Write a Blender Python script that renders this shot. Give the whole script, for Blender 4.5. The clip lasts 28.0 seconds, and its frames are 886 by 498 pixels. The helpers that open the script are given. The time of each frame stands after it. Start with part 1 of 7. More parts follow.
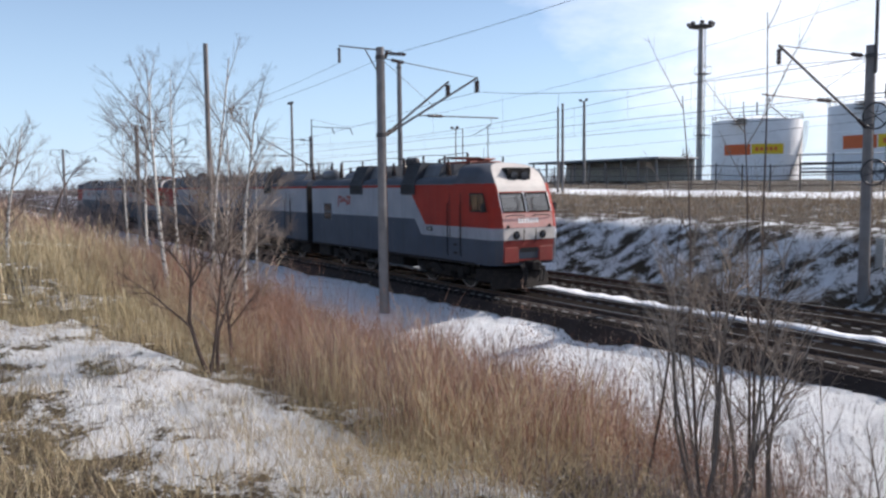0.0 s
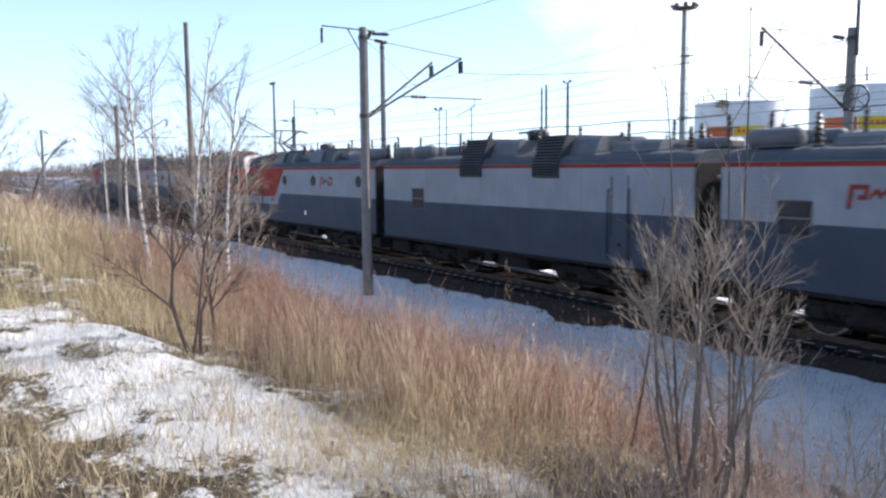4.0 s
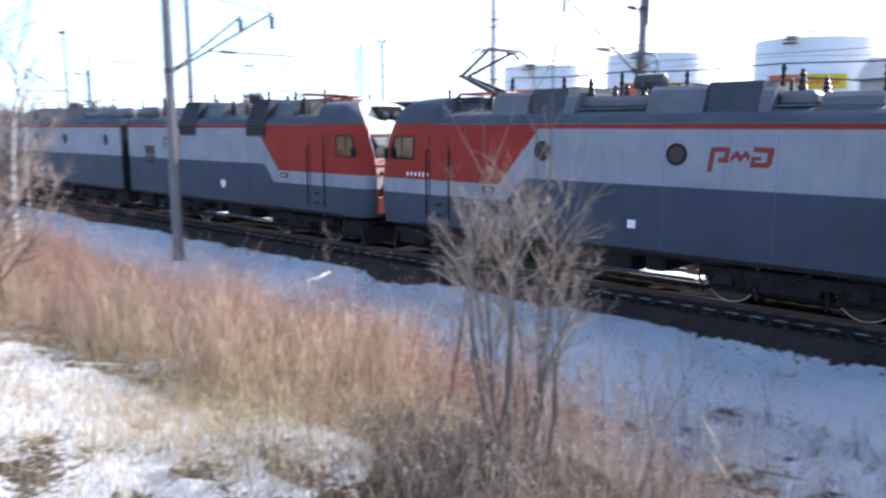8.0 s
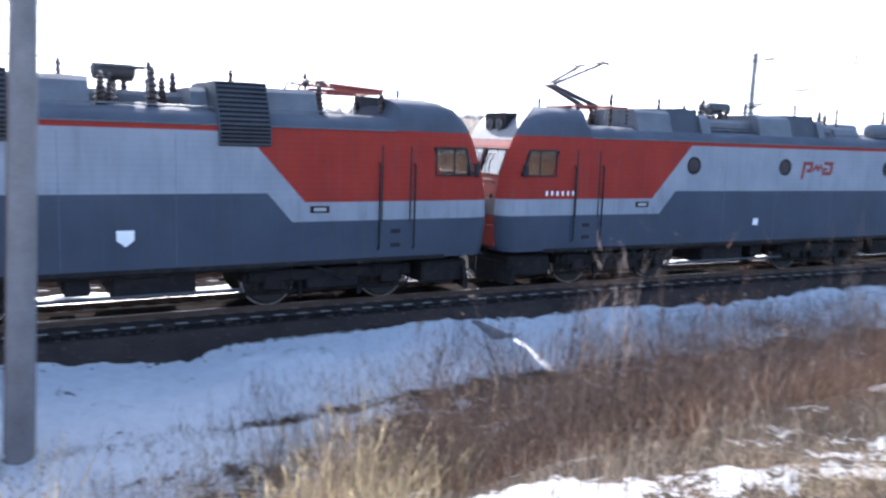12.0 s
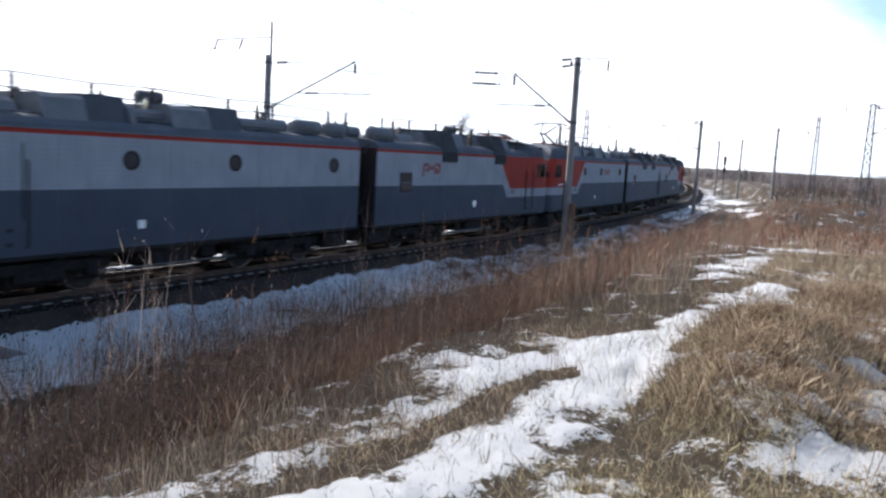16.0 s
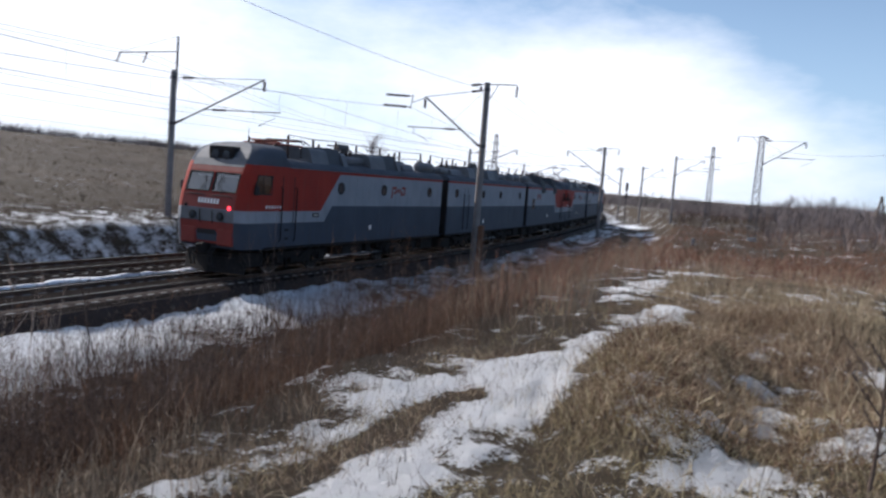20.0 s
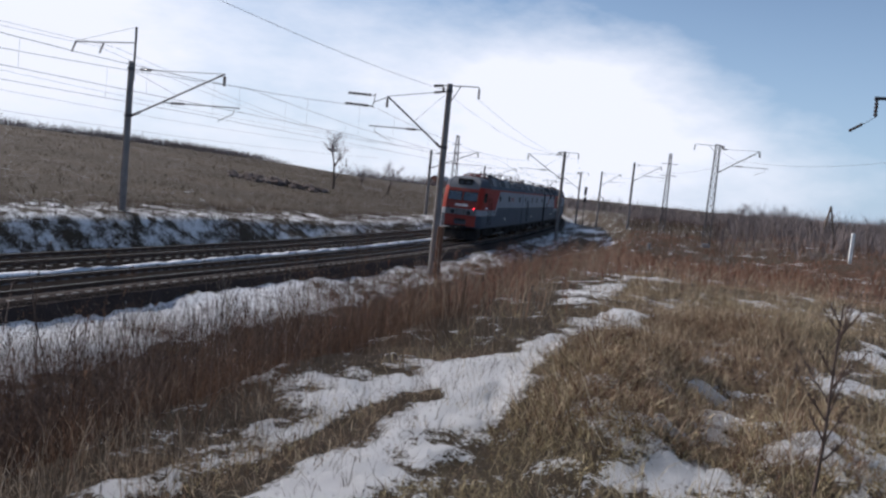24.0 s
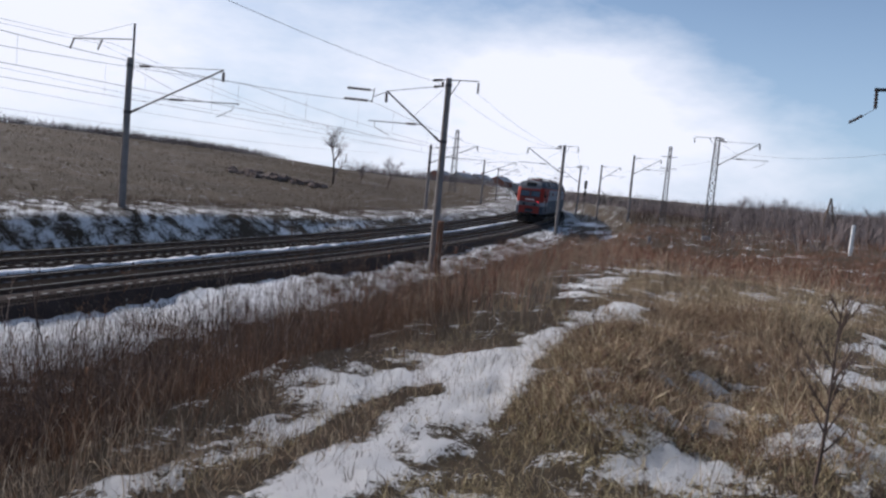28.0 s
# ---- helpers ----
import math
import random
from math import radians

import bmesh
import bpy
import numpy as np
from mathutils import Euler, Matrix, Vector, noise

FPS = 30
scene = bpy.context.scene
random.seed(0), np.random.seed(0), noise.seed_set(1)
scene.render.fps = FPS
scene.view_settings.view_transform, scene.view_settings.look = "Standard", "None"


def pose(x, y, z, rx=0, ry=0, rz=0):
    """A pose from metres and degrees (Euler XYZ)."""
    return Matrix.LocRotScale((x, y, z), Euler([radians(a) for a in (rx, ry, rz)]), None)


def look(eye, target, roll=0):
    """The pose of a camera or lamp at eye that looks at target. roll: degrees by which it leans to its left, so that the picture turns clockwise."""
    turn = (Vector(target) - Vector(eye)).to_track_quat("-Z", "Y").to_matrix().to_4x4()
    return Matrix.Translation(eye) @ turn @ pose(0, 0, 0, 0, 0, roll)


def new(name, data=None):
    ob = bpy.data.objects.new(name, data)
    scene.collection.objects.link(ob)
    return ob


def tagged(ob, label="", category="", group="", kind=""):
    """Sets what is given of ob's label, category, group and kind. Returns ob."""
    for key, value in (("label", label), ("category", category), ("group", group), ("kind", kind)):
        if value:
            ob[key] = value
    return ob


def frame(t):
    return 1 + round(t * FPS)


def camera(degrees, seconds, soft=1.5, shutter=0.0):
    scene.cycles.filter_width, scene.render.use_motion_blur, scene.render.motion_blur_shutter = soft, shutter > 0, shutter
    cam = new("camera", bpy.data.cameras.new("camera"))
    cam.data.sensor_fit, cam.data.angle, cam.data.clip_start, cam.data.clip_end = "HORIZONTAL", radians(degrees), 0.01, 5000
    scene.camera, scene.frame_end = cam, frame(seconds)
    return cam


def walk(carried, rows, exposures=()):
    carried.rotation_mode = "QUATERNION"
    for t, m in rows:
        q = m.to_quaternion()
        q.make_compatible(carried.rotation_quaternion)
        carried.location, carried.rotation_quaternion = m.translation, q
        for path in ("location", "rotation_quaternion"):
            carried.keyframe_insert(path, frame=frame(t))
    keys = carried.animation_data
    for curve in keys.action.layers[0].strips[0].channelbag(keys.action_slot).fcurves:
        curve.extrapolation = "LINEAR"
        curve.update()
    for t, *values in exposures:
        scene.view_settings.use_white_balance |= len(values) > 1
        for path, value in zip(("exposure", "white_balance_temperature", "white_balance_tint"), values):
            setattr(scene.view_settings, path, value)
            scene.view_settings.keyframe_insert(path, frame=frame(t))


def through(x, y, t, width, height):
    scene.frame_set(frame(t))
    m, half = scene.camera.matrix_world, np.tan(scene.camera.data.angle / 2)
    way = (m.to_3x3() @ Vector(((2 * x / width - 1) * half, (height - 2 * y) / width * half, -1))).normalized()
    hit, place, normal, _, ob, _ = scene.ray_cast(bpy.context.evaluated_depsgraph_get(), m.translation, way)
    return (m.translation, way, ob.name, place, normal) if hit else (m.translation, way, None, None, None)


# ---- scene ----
EYE = 4.05          # height of the lens over the near track's rail head
cam = camera(58.4, 28.0, soft=2.4, shutter=0.5)
walk(cam, [
    (0, pose(0, 0, EYE, 85.42, 0.63, 57.65)), (0.5, pose(0, 0, EYE, 84.84, 0.66, 56.89)), (1, pose(0, 0, EYE, 84.63, 0.45, 57.14)),
    (1.5, pose(0, 0, EYE, 84.35, 0.60, 57.45)), (2, pose(0, 0, EYE, 83.79, 0.49, 57.59)), (2.5, pose(0, 0, EYE, 84.08, 0.58, 57.51)),
    (4.5, pose(0, 0, EYE, 83.93, 0.38, 56.19)), (5, pose(0, 0, EYE, 83.43, 0.00, 55.94)), (5.5, pose(0, 0, EYE, 82.67, 0.49, 53.94)),
    (6, pose(0, 0, EYE, 82.28, 0.67, 53.24)), (6.5, pose(0, 0, EYE, 83.33, -0.30, 50.57)), (7, pose(0, 0, EYE, 82.35, -0.64, 52.37)),
    (7.5, pose(0, 0, EYE, 81.09, -0.05, 50.58)), (8, pose(0, 0, EYE, 81.17, 0.02, 43.34)), (8.5, pose(0, 0, EYE, 80.65, 0.50, 33.77)),
    (9, pose(0, 0, EYE, 81.17, -0.76, 22.92)), (9.5, pose(0, 0, EYE, 80.22, 0.05, 15.43)), (10, pose(0, 0, EYE, 78.50, -0.83, 7.30)),
    (10.5, pose(0, 0, EYE, 78.48, 0.99, 0.96)), (11, pose(0, 0, EYE, 79.46, 0.19, -8.98)), (11.5, pose(0, 0, EYE, 81.65, -1.28, -19.51)),
    (12, pose(0, 0, EYE, 81.80, -1.91, -30.15)), (12.5, pose(0, 0, EYE, 81.50, -2.00, -36.59)), (13, pose(0, 0, EYE, 82.35, -1.60, -44.18)),
    (13.5, pose(0, 0, EYE, 82.24, -1.83, -50.69)), (15.5, pose(0, 0, EYE, 82.33, -3.28, -64.98)), (16, pose(0, 0, EYE, 83.11, -3.26, -63.52)),
    (16.5, pose(0, 0, EYE, 82.48, -2.94, -63.70)), (17, pose(0, 0, EYE, 82.07, -3.00, -63.83)), (17.5, pose(0, 0, EYE, 82.71, -3.32, -63.57)),
    (18, pose(0, 0, EYE, 83.80, -3.86, -63.38)), (18.5, pose(0, 0, EYE, 84.14, -3.74, -64.55)), (19, pose(0, 0, EYE, 84.72, -3.88, -65.73)),
    (19.5, pose(0, 0, EYE, 84.79, -3.89, -67.56)), (20, pose(0, 0, EYE, 85.09, -4.41, -69.97)), (20.5, pose(0, 0, EYE, 85.63, -4.43, -73.04)),
    (22.5, pose(0, 0, EYE, 85.66, -5.28, -72.21)), (23, pose(0, 0, EYE, 85.38, -5.37, -72.91)), (23.5, pose(0, 0, EYE, 85.33, -5.42, -73.08)),
    (24, pose(0, 0, EYE, 85.38, -5.77, -72.82)), (24.5, pose(0, 0, EYE, 85.23, -5.51, -72.66)), (25, pose(0, 0, EYE, 85.36, -5.54, -72.73)),
    (25.5, pose(0, 0, EYE, 85.27, -5.43, -72.94)), (26, pose(0, 0, EYE, 85.25, -5.73, -73.06)), (26.5, pose(0, 0, EYE, 85.19, -5.78, -72.60)),
    (27, pose(0, 0, EYE, 84.76, -5.47, -72.42)), (27.5, pose(0, 0, EYE, 84.78, -5.46, -72.60)), (28, pose(0, 0, EYE, 84.99, -5.38, -72.83)),
], exposures=[(0, 0.36, 6350, 16), (1.0, 0.72, 6300, 15), (2.5, 0.88, 6250, 15), (5, 1.1, 6150, 16), (7, 1.32, 5950, 17), (9, 1.82, 5800, 16), (10.2, 2.1, 5780, 16), (11.5, 2.1, 5800, 17), (12.5, 1.9, 5880, 17), (13.5, 1.15, 5960, 16), (15.5, 0.86, 6160, 14), (18, 0.74, 6160, 14), (20, 0.18, 6100, 15), (23, -0.13, 6150, 16), (28, -0.13, 6150, 17)])

# ---------------------------------------------------------------- light
SUN_AZ, SUN_EL = 10.5, 33.5     # degrees, from +y towards +x; above the horizon
world = bpy.data.worlds.new("winter_sky")
scene.world = world
world.use_nodes = True
wn = world.node_tree
wn.nodes.clear()


sky = wn.nodes.new("ShaderNodeTexSky")
sky.sky_type, sky.sun_disc = "NISHITA", False
sky.sun_elevation, sky.sun_rotation = radians(SUN_EL), radians(SUN_AZ)
sky.air_density, sky.dust_density, sky.ozone_density = 1.0, 0.12, 2.2
w_co = wn.nodes.new("ShaderNodeTexCoord")
w_map = wn.nodes.new("ShaderNodeMapping")
w_map.inputs["Scale"].default_value = (1.0, 1.0, 2.6)
w_noise = wn.nodes.new("ShaderNodeTexNoise")
w_noise.inputs["Scale"].default_value = 1.7
w_noise.inputs["Detail"].default_value = 7.0
w_noise.inputs["Roughness"].default_value = 0.6
w_ramp = wn.nodes.new("ShaderNodeValToRGB")
w_ramp.color_ramp.elements[0].position, w_ramp.color_ramp.elements[1].position = 0.42, 0.82
w_mix = wn.nodes.new("ShaderNodeMix")
w_mix.data_type = "RGBA"
w_mix.inputs[7].default_value = (10.0, 10.4, 10.8, 1)
# thin cirrus, whiter round the sun
w_dot = wn.nodes.new("ShaderNodeVectorMath")
w_dot.operation = "DOT_PRODUCT"
w_dot.inputs[1].default_value = (math.sin(radians(SUN_AZ + 8)) * 0.9, math.cos(radians(SUN_AZ + 8)) * 0.9, 0.436)
w_near = wn.nodes.new("ShaderNodeMapRange")
w_near.inputs[1].default_value, w_near.inputs[2].default_value, w_near.inputs[3].default_value, w_near.inputs[4].default_value = -0.05, 0.95, -0.1, 0.42
w_add = wn.nodes.new("ShaderNodeMath")
w_add.operation = "ADD"
w_wisp = wn.nodes.new("ShaderNodeMapRange")
w_wisp.inputs[1].default_value, w_wisp.inputs[2].default_value, w_wisp.inputs[3].default_value, w_wisp.inputs[4].default_value = 0.3, 0.7, 0.22, 0.78
w_up = wn.nodes.new("ShaderNodeSeparateXYZ")
w_haze = wn.nodes.new("ShaderNodeMapRange")
w_haze.inputs[1].default_value, w_haze.inputs[2].default_value, w_haze.inputs[3].default_value, w_haze.inputs[4].default_value = 0.0, 0.3, 0.74, 0.11
w_mix2 = wn.nodes.new("ShaderNodeMix")
w_mix2.data_type = "RGBA"
w_mix2.inputs[7].default_value = (4.9, 7.0, 9.1, 1)
# the cloud sheet ends along a slanting edge in the east
def sky_side(direction, lo, hi, low=0.0, high=1.0):
    d, m = wn.nodes.new("ShaderNodeVectorMath"), wn.nodes.new("ShaderNodeMapRange")
    d.operation, d.inputs[1].default_value, m.interpolation_type = "DOT_PRODUCT", direction, "SMOOTHSTEP"
    m.inputs[1].default_value, m.inputs[2].default_value, m.inputs[3].default_value, m.inputs[4].default_value = lo, hi, low, high
    wn.links.new(w_co.outputs["Generated"], d.inputs[0]), wn.links.new(d.outputs["Value"], m.inputs[0])
    return m.outputs[0]


def sky_math(op, a, b):
    n = wn.nodes.new("ShaderNodeMath")
    n.operation = op
    wn.links.new(a, n.inputs[0]), wn.links.new(b, n.inputs[1])
    return n.outputs[0]


w_edge = sky_math("MULTIPLY", sky_side((-0.1545, -0.1402, 0.978), -0.06, 0.12, 0.0, 0.5), sky_side((0.342, -0.94, 0.0), -0.25, 0.1))
w_end = sky_side((-0.096, -0.995, 0.0), -0.32, 0.12, 0.0, 0.42)
w_west = sky_side((-0.95, -0.3, 0.0), -0.1, 0.95, 0.0, 0.34)
w_clear = sky_math("SUBTRACT", sky_math("ADD", sky_math("ADD", w_edge, w_end), w_west), sky_side((0.174, -0.985, 0.0), -0.2, 0.25, 0.0, 0.2))
w_bg = wn.nodes.new("ShaderNodeBackground")
w_bg.inputs["Strength"].default_value = 0.099
w_out = wn.nodes.new("ShaderNodeOutputWorld")
for a, b in ((w_co.outputs["Generated"], w_map.inputs["Vector"]), (w_map.outputs["Vector"], w_noise.inputs["Vector"]), (w_co.outputs["Generated"], w_dot.inputs[0]), (w_dot.outputs["Value"], w_near.inputs[0]), (w_near.outputs[0], w_add.inputs[0]),
             (w_noise.outputs["Fac"], w_wisp.inputs[0]), (w_wisp.outputs[0], w_add.inputs[1]), (sky_math("SUBTRACT", w_add.outputs[0], w_clear), w_ramp.inputs["Fac"]), (w_ramp.outputs["Color"], w_mix.inputs[0]), (sky.outputs["Color"], w_mix2.inputs[6]), (w_co.outputs["Generated"], w_up.inputs[0]), (w_up.outputs["Z"], w_haze.inputs[0]), (w_haze.outputs[0], w_mix2.inputs[0]), (w_mix2.outputs[2], w_mix.inputs[6]),
             (w_mix.outputs[2], w_bg.inputs["Color"]), (w_bg.outputs[0], w_out.inputs["Surface"])):
    wn.links.new(a, b)

sun_data = bpy.data.lights.new("sun", "SUN")
sun_data.energy, sun_data.angle, sun_data.color = 5.0, radians(0.6), (1.0, 0.935, 0.83)
sun = new("sun", sun_data)
sa, se = radians(SUN_AZ), radians(SUN_EL)
sun.matrix_world = look((200 * math.sin(sa) * math.cos(se), 200 * math.cos(sa) * math.cos(se), 200 * math.sin(se)), (0, 0, 0))


# ---------------------------------------------------------------- materials
class Nodes:
    """Short hand for building a material's node tree."""

    def __init__(self, name):
        self.mat = bpy.data.materials.new(name)
        self.mat.use_nodes = True
        self.tree = self.mat.node_tree
        self.bsdf = self.tree.nodes["Principled BSDF"]
        self.out = self.tree.nodes["Material Output"]
        self.co = self.node("ShaderNodeTexCoord").outputs["Object"]

    def node(self, kind):
        return self.tree.nodes.new(kind)

    def put(self, socket, value):
        if isinstance(value, bpy.types.NodeSocket):
            self.tree.links.new(value, socket)
        elif isinstance(value, tuple) and len(value) == 3 and socket.type == "RGBA":
            socket.default_value = (*value, 1)
        else:
            socket.default_value = value

    def math(self, op, a, b=0.0, clamp=False):
        n = self.node("ShaderNodeMath")
        n.operation, n.use_clamp = op, clamp
        self.put(n.inputs[0], a), self.put(n.inputs[1], b)
        return n.outputs[0]

    def mix(self, fac, a, b, blend="MIX"):
        n = self.node("ShaderNodeMix")
        n.data_type, n.blend_type = "RGBA", blend
        self.put(n.inputs[0], fac), self.put(n.inputs[6], a), self.put(n.inputs[7], b)
        return n.outputs[2]

    def noise(self, scale, detail=4.0, rough=0.55, vector=None, stretch=None):
        n = self.node("ShaderNodeTexNoise")
        src = vector or self.co
        if stretch:
            m = self.node("ShaderNodeMapping")
            self.put(m.inputs["Vector"], src)
            m.inputs["Scale"].default_value = stretch
            src = m.outputs["Vector"]
        self.put(n.inputs["Vector"], src)
        n.inputs["Scale"].default_value, n.inputs["Detail"].default_value, n.inputs["Roughness"].default_value = scale, detail, rough
        return n.outputs["Fac"]

    def ramp(self, fac, low, high, a=(0, 0, 0), b=(1, 1, 1)):
        n = self.node("ShaderNodeValToRGB")
        n.color_ramp.elements[0].position, n.color_ramp.elements[1].position = low, high
        n.color_ramp.elements[0].color, n.color_ramp.elements[1].color = (*a, 1), (*b, 1)
        self.put(n.inputs["Fac"], fac)
        return n.outputs["Color"]

    def bump(self, height, strength=0.3, distance=0.02):
        n = self.node("ShaderNodeBump")
        n.inputs["Strength"].default_value, n.inputs["Distance"].default_value = strength, distance
        self.put(n.inputs["Height"], height)
        self.put(self.bsdf.inputs["Normal"], n.outputs["Normal"])


def plain(name, color, rough=0.7, metal=0.0, var=0.35, scale=2.0, fine=30.0, bump=0.25, spread=0.0, dirt=None, dirt_amount=0.5):
    """A worn surface: colour varied at two scales, stains of a second colour, fine relief."""
    k = Nodes(name)
    low = tuple(c * (1 - var) for c in color)
    col = k.mix(k.ramp(k.noise(scale), 0.3, 0.7), low, color)
    col = k.mix(k.math("MULTIPLY", k.ramp(k.noise(fine, 3.0), 0.35, 0.75), 0.35), col, tuple(min(1, c * 1.25) for c in color))
    if dirt:
        col = k.mix(k.math("MULTIPLY", k.ramp(k.noise(scale * 2.3, 6.0, 0.7), 0.5, 0.72), dirt_amount), col, dirt)
    if spread:
        rnd = k.node("ShaderNodeObjectInfo").outputs["Random"]
        col = k.mix(k.math("MULTIPLY", rnd, spread), col, tuple(c * 0.45 for c in color))
    k.put(k.bsdf.inputs["Base Color"], col)
    k.put(k.bsdf.inputs["Roughness"], k.math("ADD", k.math("MULTIPLY", k.noise(fine * 0.5), 0.2), rough - 0.1))
    k.bsdf.inputs["Metallic"].default_value = metal
    k.bsdf.inputs["Specular IOR Level"].default_value = 0.12 if rough >= 0.85 else 0.4
    if bump:
        k.bump(k.noise(fine, 5.0), bump, 0.01)
    return k.mat


M_CONCRETE = plain("concrete_mast", (0.23, 0.215, 0.21), 0.85, dirt=(0.16, 0.14, 0.13))
M_CONC_PALE = plain("concrete_pale", (0.52, 0.51, 0.49), 0.85, dirt=(0.3, 0.28, 0.26), spread=0.5)
M_STEEL = plain("dark_galvanised_steel", (0.085, 0.085, 0.09), 0.55, 0.6, dirt=(0.12, 0.07, 0.04))
M_RUST = plain("rusty_iron", (0.17, 0.085, 0.05), 0.8, 0.2, dirt=(0.08, 0.05, 0.04))
M_SLEEPER = plain("sleeper_concrete", (0.36, 0.35, 0.335), 0.85, dirt=(0.3, 0.28, 0.26), spread=0.3)
M_RAIL_TOP = plain("rail_steel", (0.13, 0.125, 0.125), 0.42, 0.9, bump=0.05)
M_RAIL = plain("rail_rust", (0.11, 0.07, 0.05), 0.75, 0.2)
M_BALLAST = plain("dark_ballast", (0.022, 0.019, 0.018), 0.95, var=0.5, scale=1.2, fine=22.0, bump=1.0, dirt=(0.03, 0.025, 0.022))
M_BALLAST.node_tree.nodes["Principled BSDF"].inputs["Specular IOR Level"].default_value = 0.0
M_SHOULDER = plain("shoulder_ballast", (0.048, 0.037, 0.033), 0.95, var=0.5, scale=1.2, fine=22.0, bump=1.0, dirt=(0.045, 0.036, 0.032))
M_STONE = plain("ballast_stone", (0.075, 0.062, 0.055), 0.95, var=0.5, scale=3.0)
M_WOOD = plain("grey_wood", (0.17, 0.13, 0.1), 0.9, var=0.4, scale=3.0)
M_PORCELAIN = plain("brown_porcelain", (0.055, 0.036, 0.03), 0.25, bump=0.0)
M_WIRE = plain("copper_wire", (0.07, 0.07, 0.07), 0.6, 0.3, bump=0.0)
M_BLACK = plain("black_rubber", (0.018, 0.018, 0.02), 0.8, bump=0.1)
# near black: the shade under the train is mixed into this colour
M_UNDER = plain("dark_running_gear", (0.026, 0.024, 0.024), 0.85, 0.2, dirt=(0.07, 0.055, 0.045))
M_WHEEL = plain("wheel_steel", (0.06, 0.055, 0.05), 0.6, 0.5)
M_TYRE = plain("bright_tyre", (0.5, 0.49, 0.48), 0.3, 0.9, bump=0.0)
M_ROOF = plain("roof_grey_paint", (0.12, 0.128, 0.145), 0.7, dirt=(0.07, 0.065, 0.06))
M_LOUVRE = plain("dark_louvre", (0.045, 0.05, 0.062), 0.6)
M_ROOFBOX = plain("roof_box_grey", (0.125, 0.132, 0.148), 0.62, dirt=(0.1, 0.09, 0.08))
M_RED = plain("red_paint", (0.21, 0.024, 0.018), 0.6, var=0.3, dirt=(0.16, 0.05, 0.03))
M_PANTO = plain("red_oxide_paint", (0.3, 0.07, 0.045), 0.6, dirt=(0.1, 0.04, 0.03))
M_WHITE = plain("white_paint", (0.78, 0.78, 0.77), 0.5, var=0.12)
M_TANK = plain("white_tank_steel", (0.82, 0.83, 0.85), 0.45, var=0.12, scale=0.25, dirt=(0.5, 0.5, 0.5), dirt_amount=0.3)
M_YELLOW = plain("yellow_paint", (0.72, 0.5, 0.02), 0.5, var=0.1)
M_ORANGE = plain("orange_red_paint", (0.62, 0.13, 0.035), 0.5, var=0.1)
M_ROOFDARK = plain("grey_sheet_roof", (0.26, 0.27, 0.29), 0.6)
M_WALLPALE = plain("pale_render", (0.5, 0.48, 0.44), 0.85, dirt=(0.3, 0.28, 0.25))
M_BRICKRED = plain("red_brick_far", (0.28, 0.11, 0.07), 0.9)
# nose paints of the forward-facing cabs, with sunlight mixed into their colour
M_BEIGE = plain("sunlit_beige_paint", (0.5, 0.465, 0.435), 0.5, var=0.2, scale=3.0, dirt=(0.4, 0.3, 0.27))
M_FRONT = plain("sunlit_red_paint", (0.52, 0.29, 0.26), 0.5, var=0.3, scale=3.0, dirt=(0.5, 0.12, 0.09))
M_PANEGLASS = plain("dark_pane", (0.03, 0.035, 0.045), 0.1, bump=0.0)


def glass_material():
    k = Nodes("cab_glass")
    tr, gl, mx = k.node("ShaderNodeBsdfTransparent"), k.node("ShaderNodeBsdfGlossy"), k.node("ShaderNodeMixShader")
    tr.inputs["Color"].default_value = (0.15, 0.185, 0.2, 1)
    gl.inputs["Roughness"].default_value = 0.03
    mx.inputs[0].default_value = 0.2
    k.tree.links.new(tr.outputs[0], mx.inputs[1]), k.tree.links.new(gl.outputs[0], mx.inputs[2]), k.tree.links.new(mx.outputs[0], k.out.inputs["Surface"])
    return k.mat


def lamp_material(name, color, strength):
    k = Nodes(name)
    k.bsdf.inputs["Base Color"].default_value = (*color, 1)
    k.bsdf.inputs["Emission Color"].default_value = (*color, 1)
    k.bsdf.inputs["Emission Strength"].default_value = strength
    return k.mat


def straw_material(name, dark, mid, light, through=0.4):
    """Dry stalks: each its own tint, and light shines through them."""
    k = Nodes(name)
    n = k.node("ShaderNodeValToRGB")
    n.color_ramp.elements[0].color, n.color_ramp.elements[1].color = (*dark, 1), (*light, 1)
    e = n.color_ramp.elements.new(0.55)
    e.color = (*mid, 1)
    k.put(n.inputs["Fac"], k.node("ShaderNodeNewGeometry").outputs["Random Per Island"])
    col = k.mix(k.math("MULTIPLY", k.ramp(k.noise(0.45, 3.0), 0.35, 0.7), 0.45), n.outputs["Color"], dark)
    df, tl, mx = k.node("ShaderNodeBsdfDiffuse"), k.node("ShaderNodeBsdfTranslucent"), k.node("ShaderNodeMixShader")
    k.put(df.inputs["Color"], col), k.put(tl.inputs["Color"], col)
    mx.inputs[0].default_value = through
    k.tree.links.new(df.outputs[0], mx.inputs[1]), k.tree.links.new(tl.outputs[0], mx.inputs[2]), k.tree.links.new(mx.outputs[0], k.out.inputs["Surface"])
    return k.mat


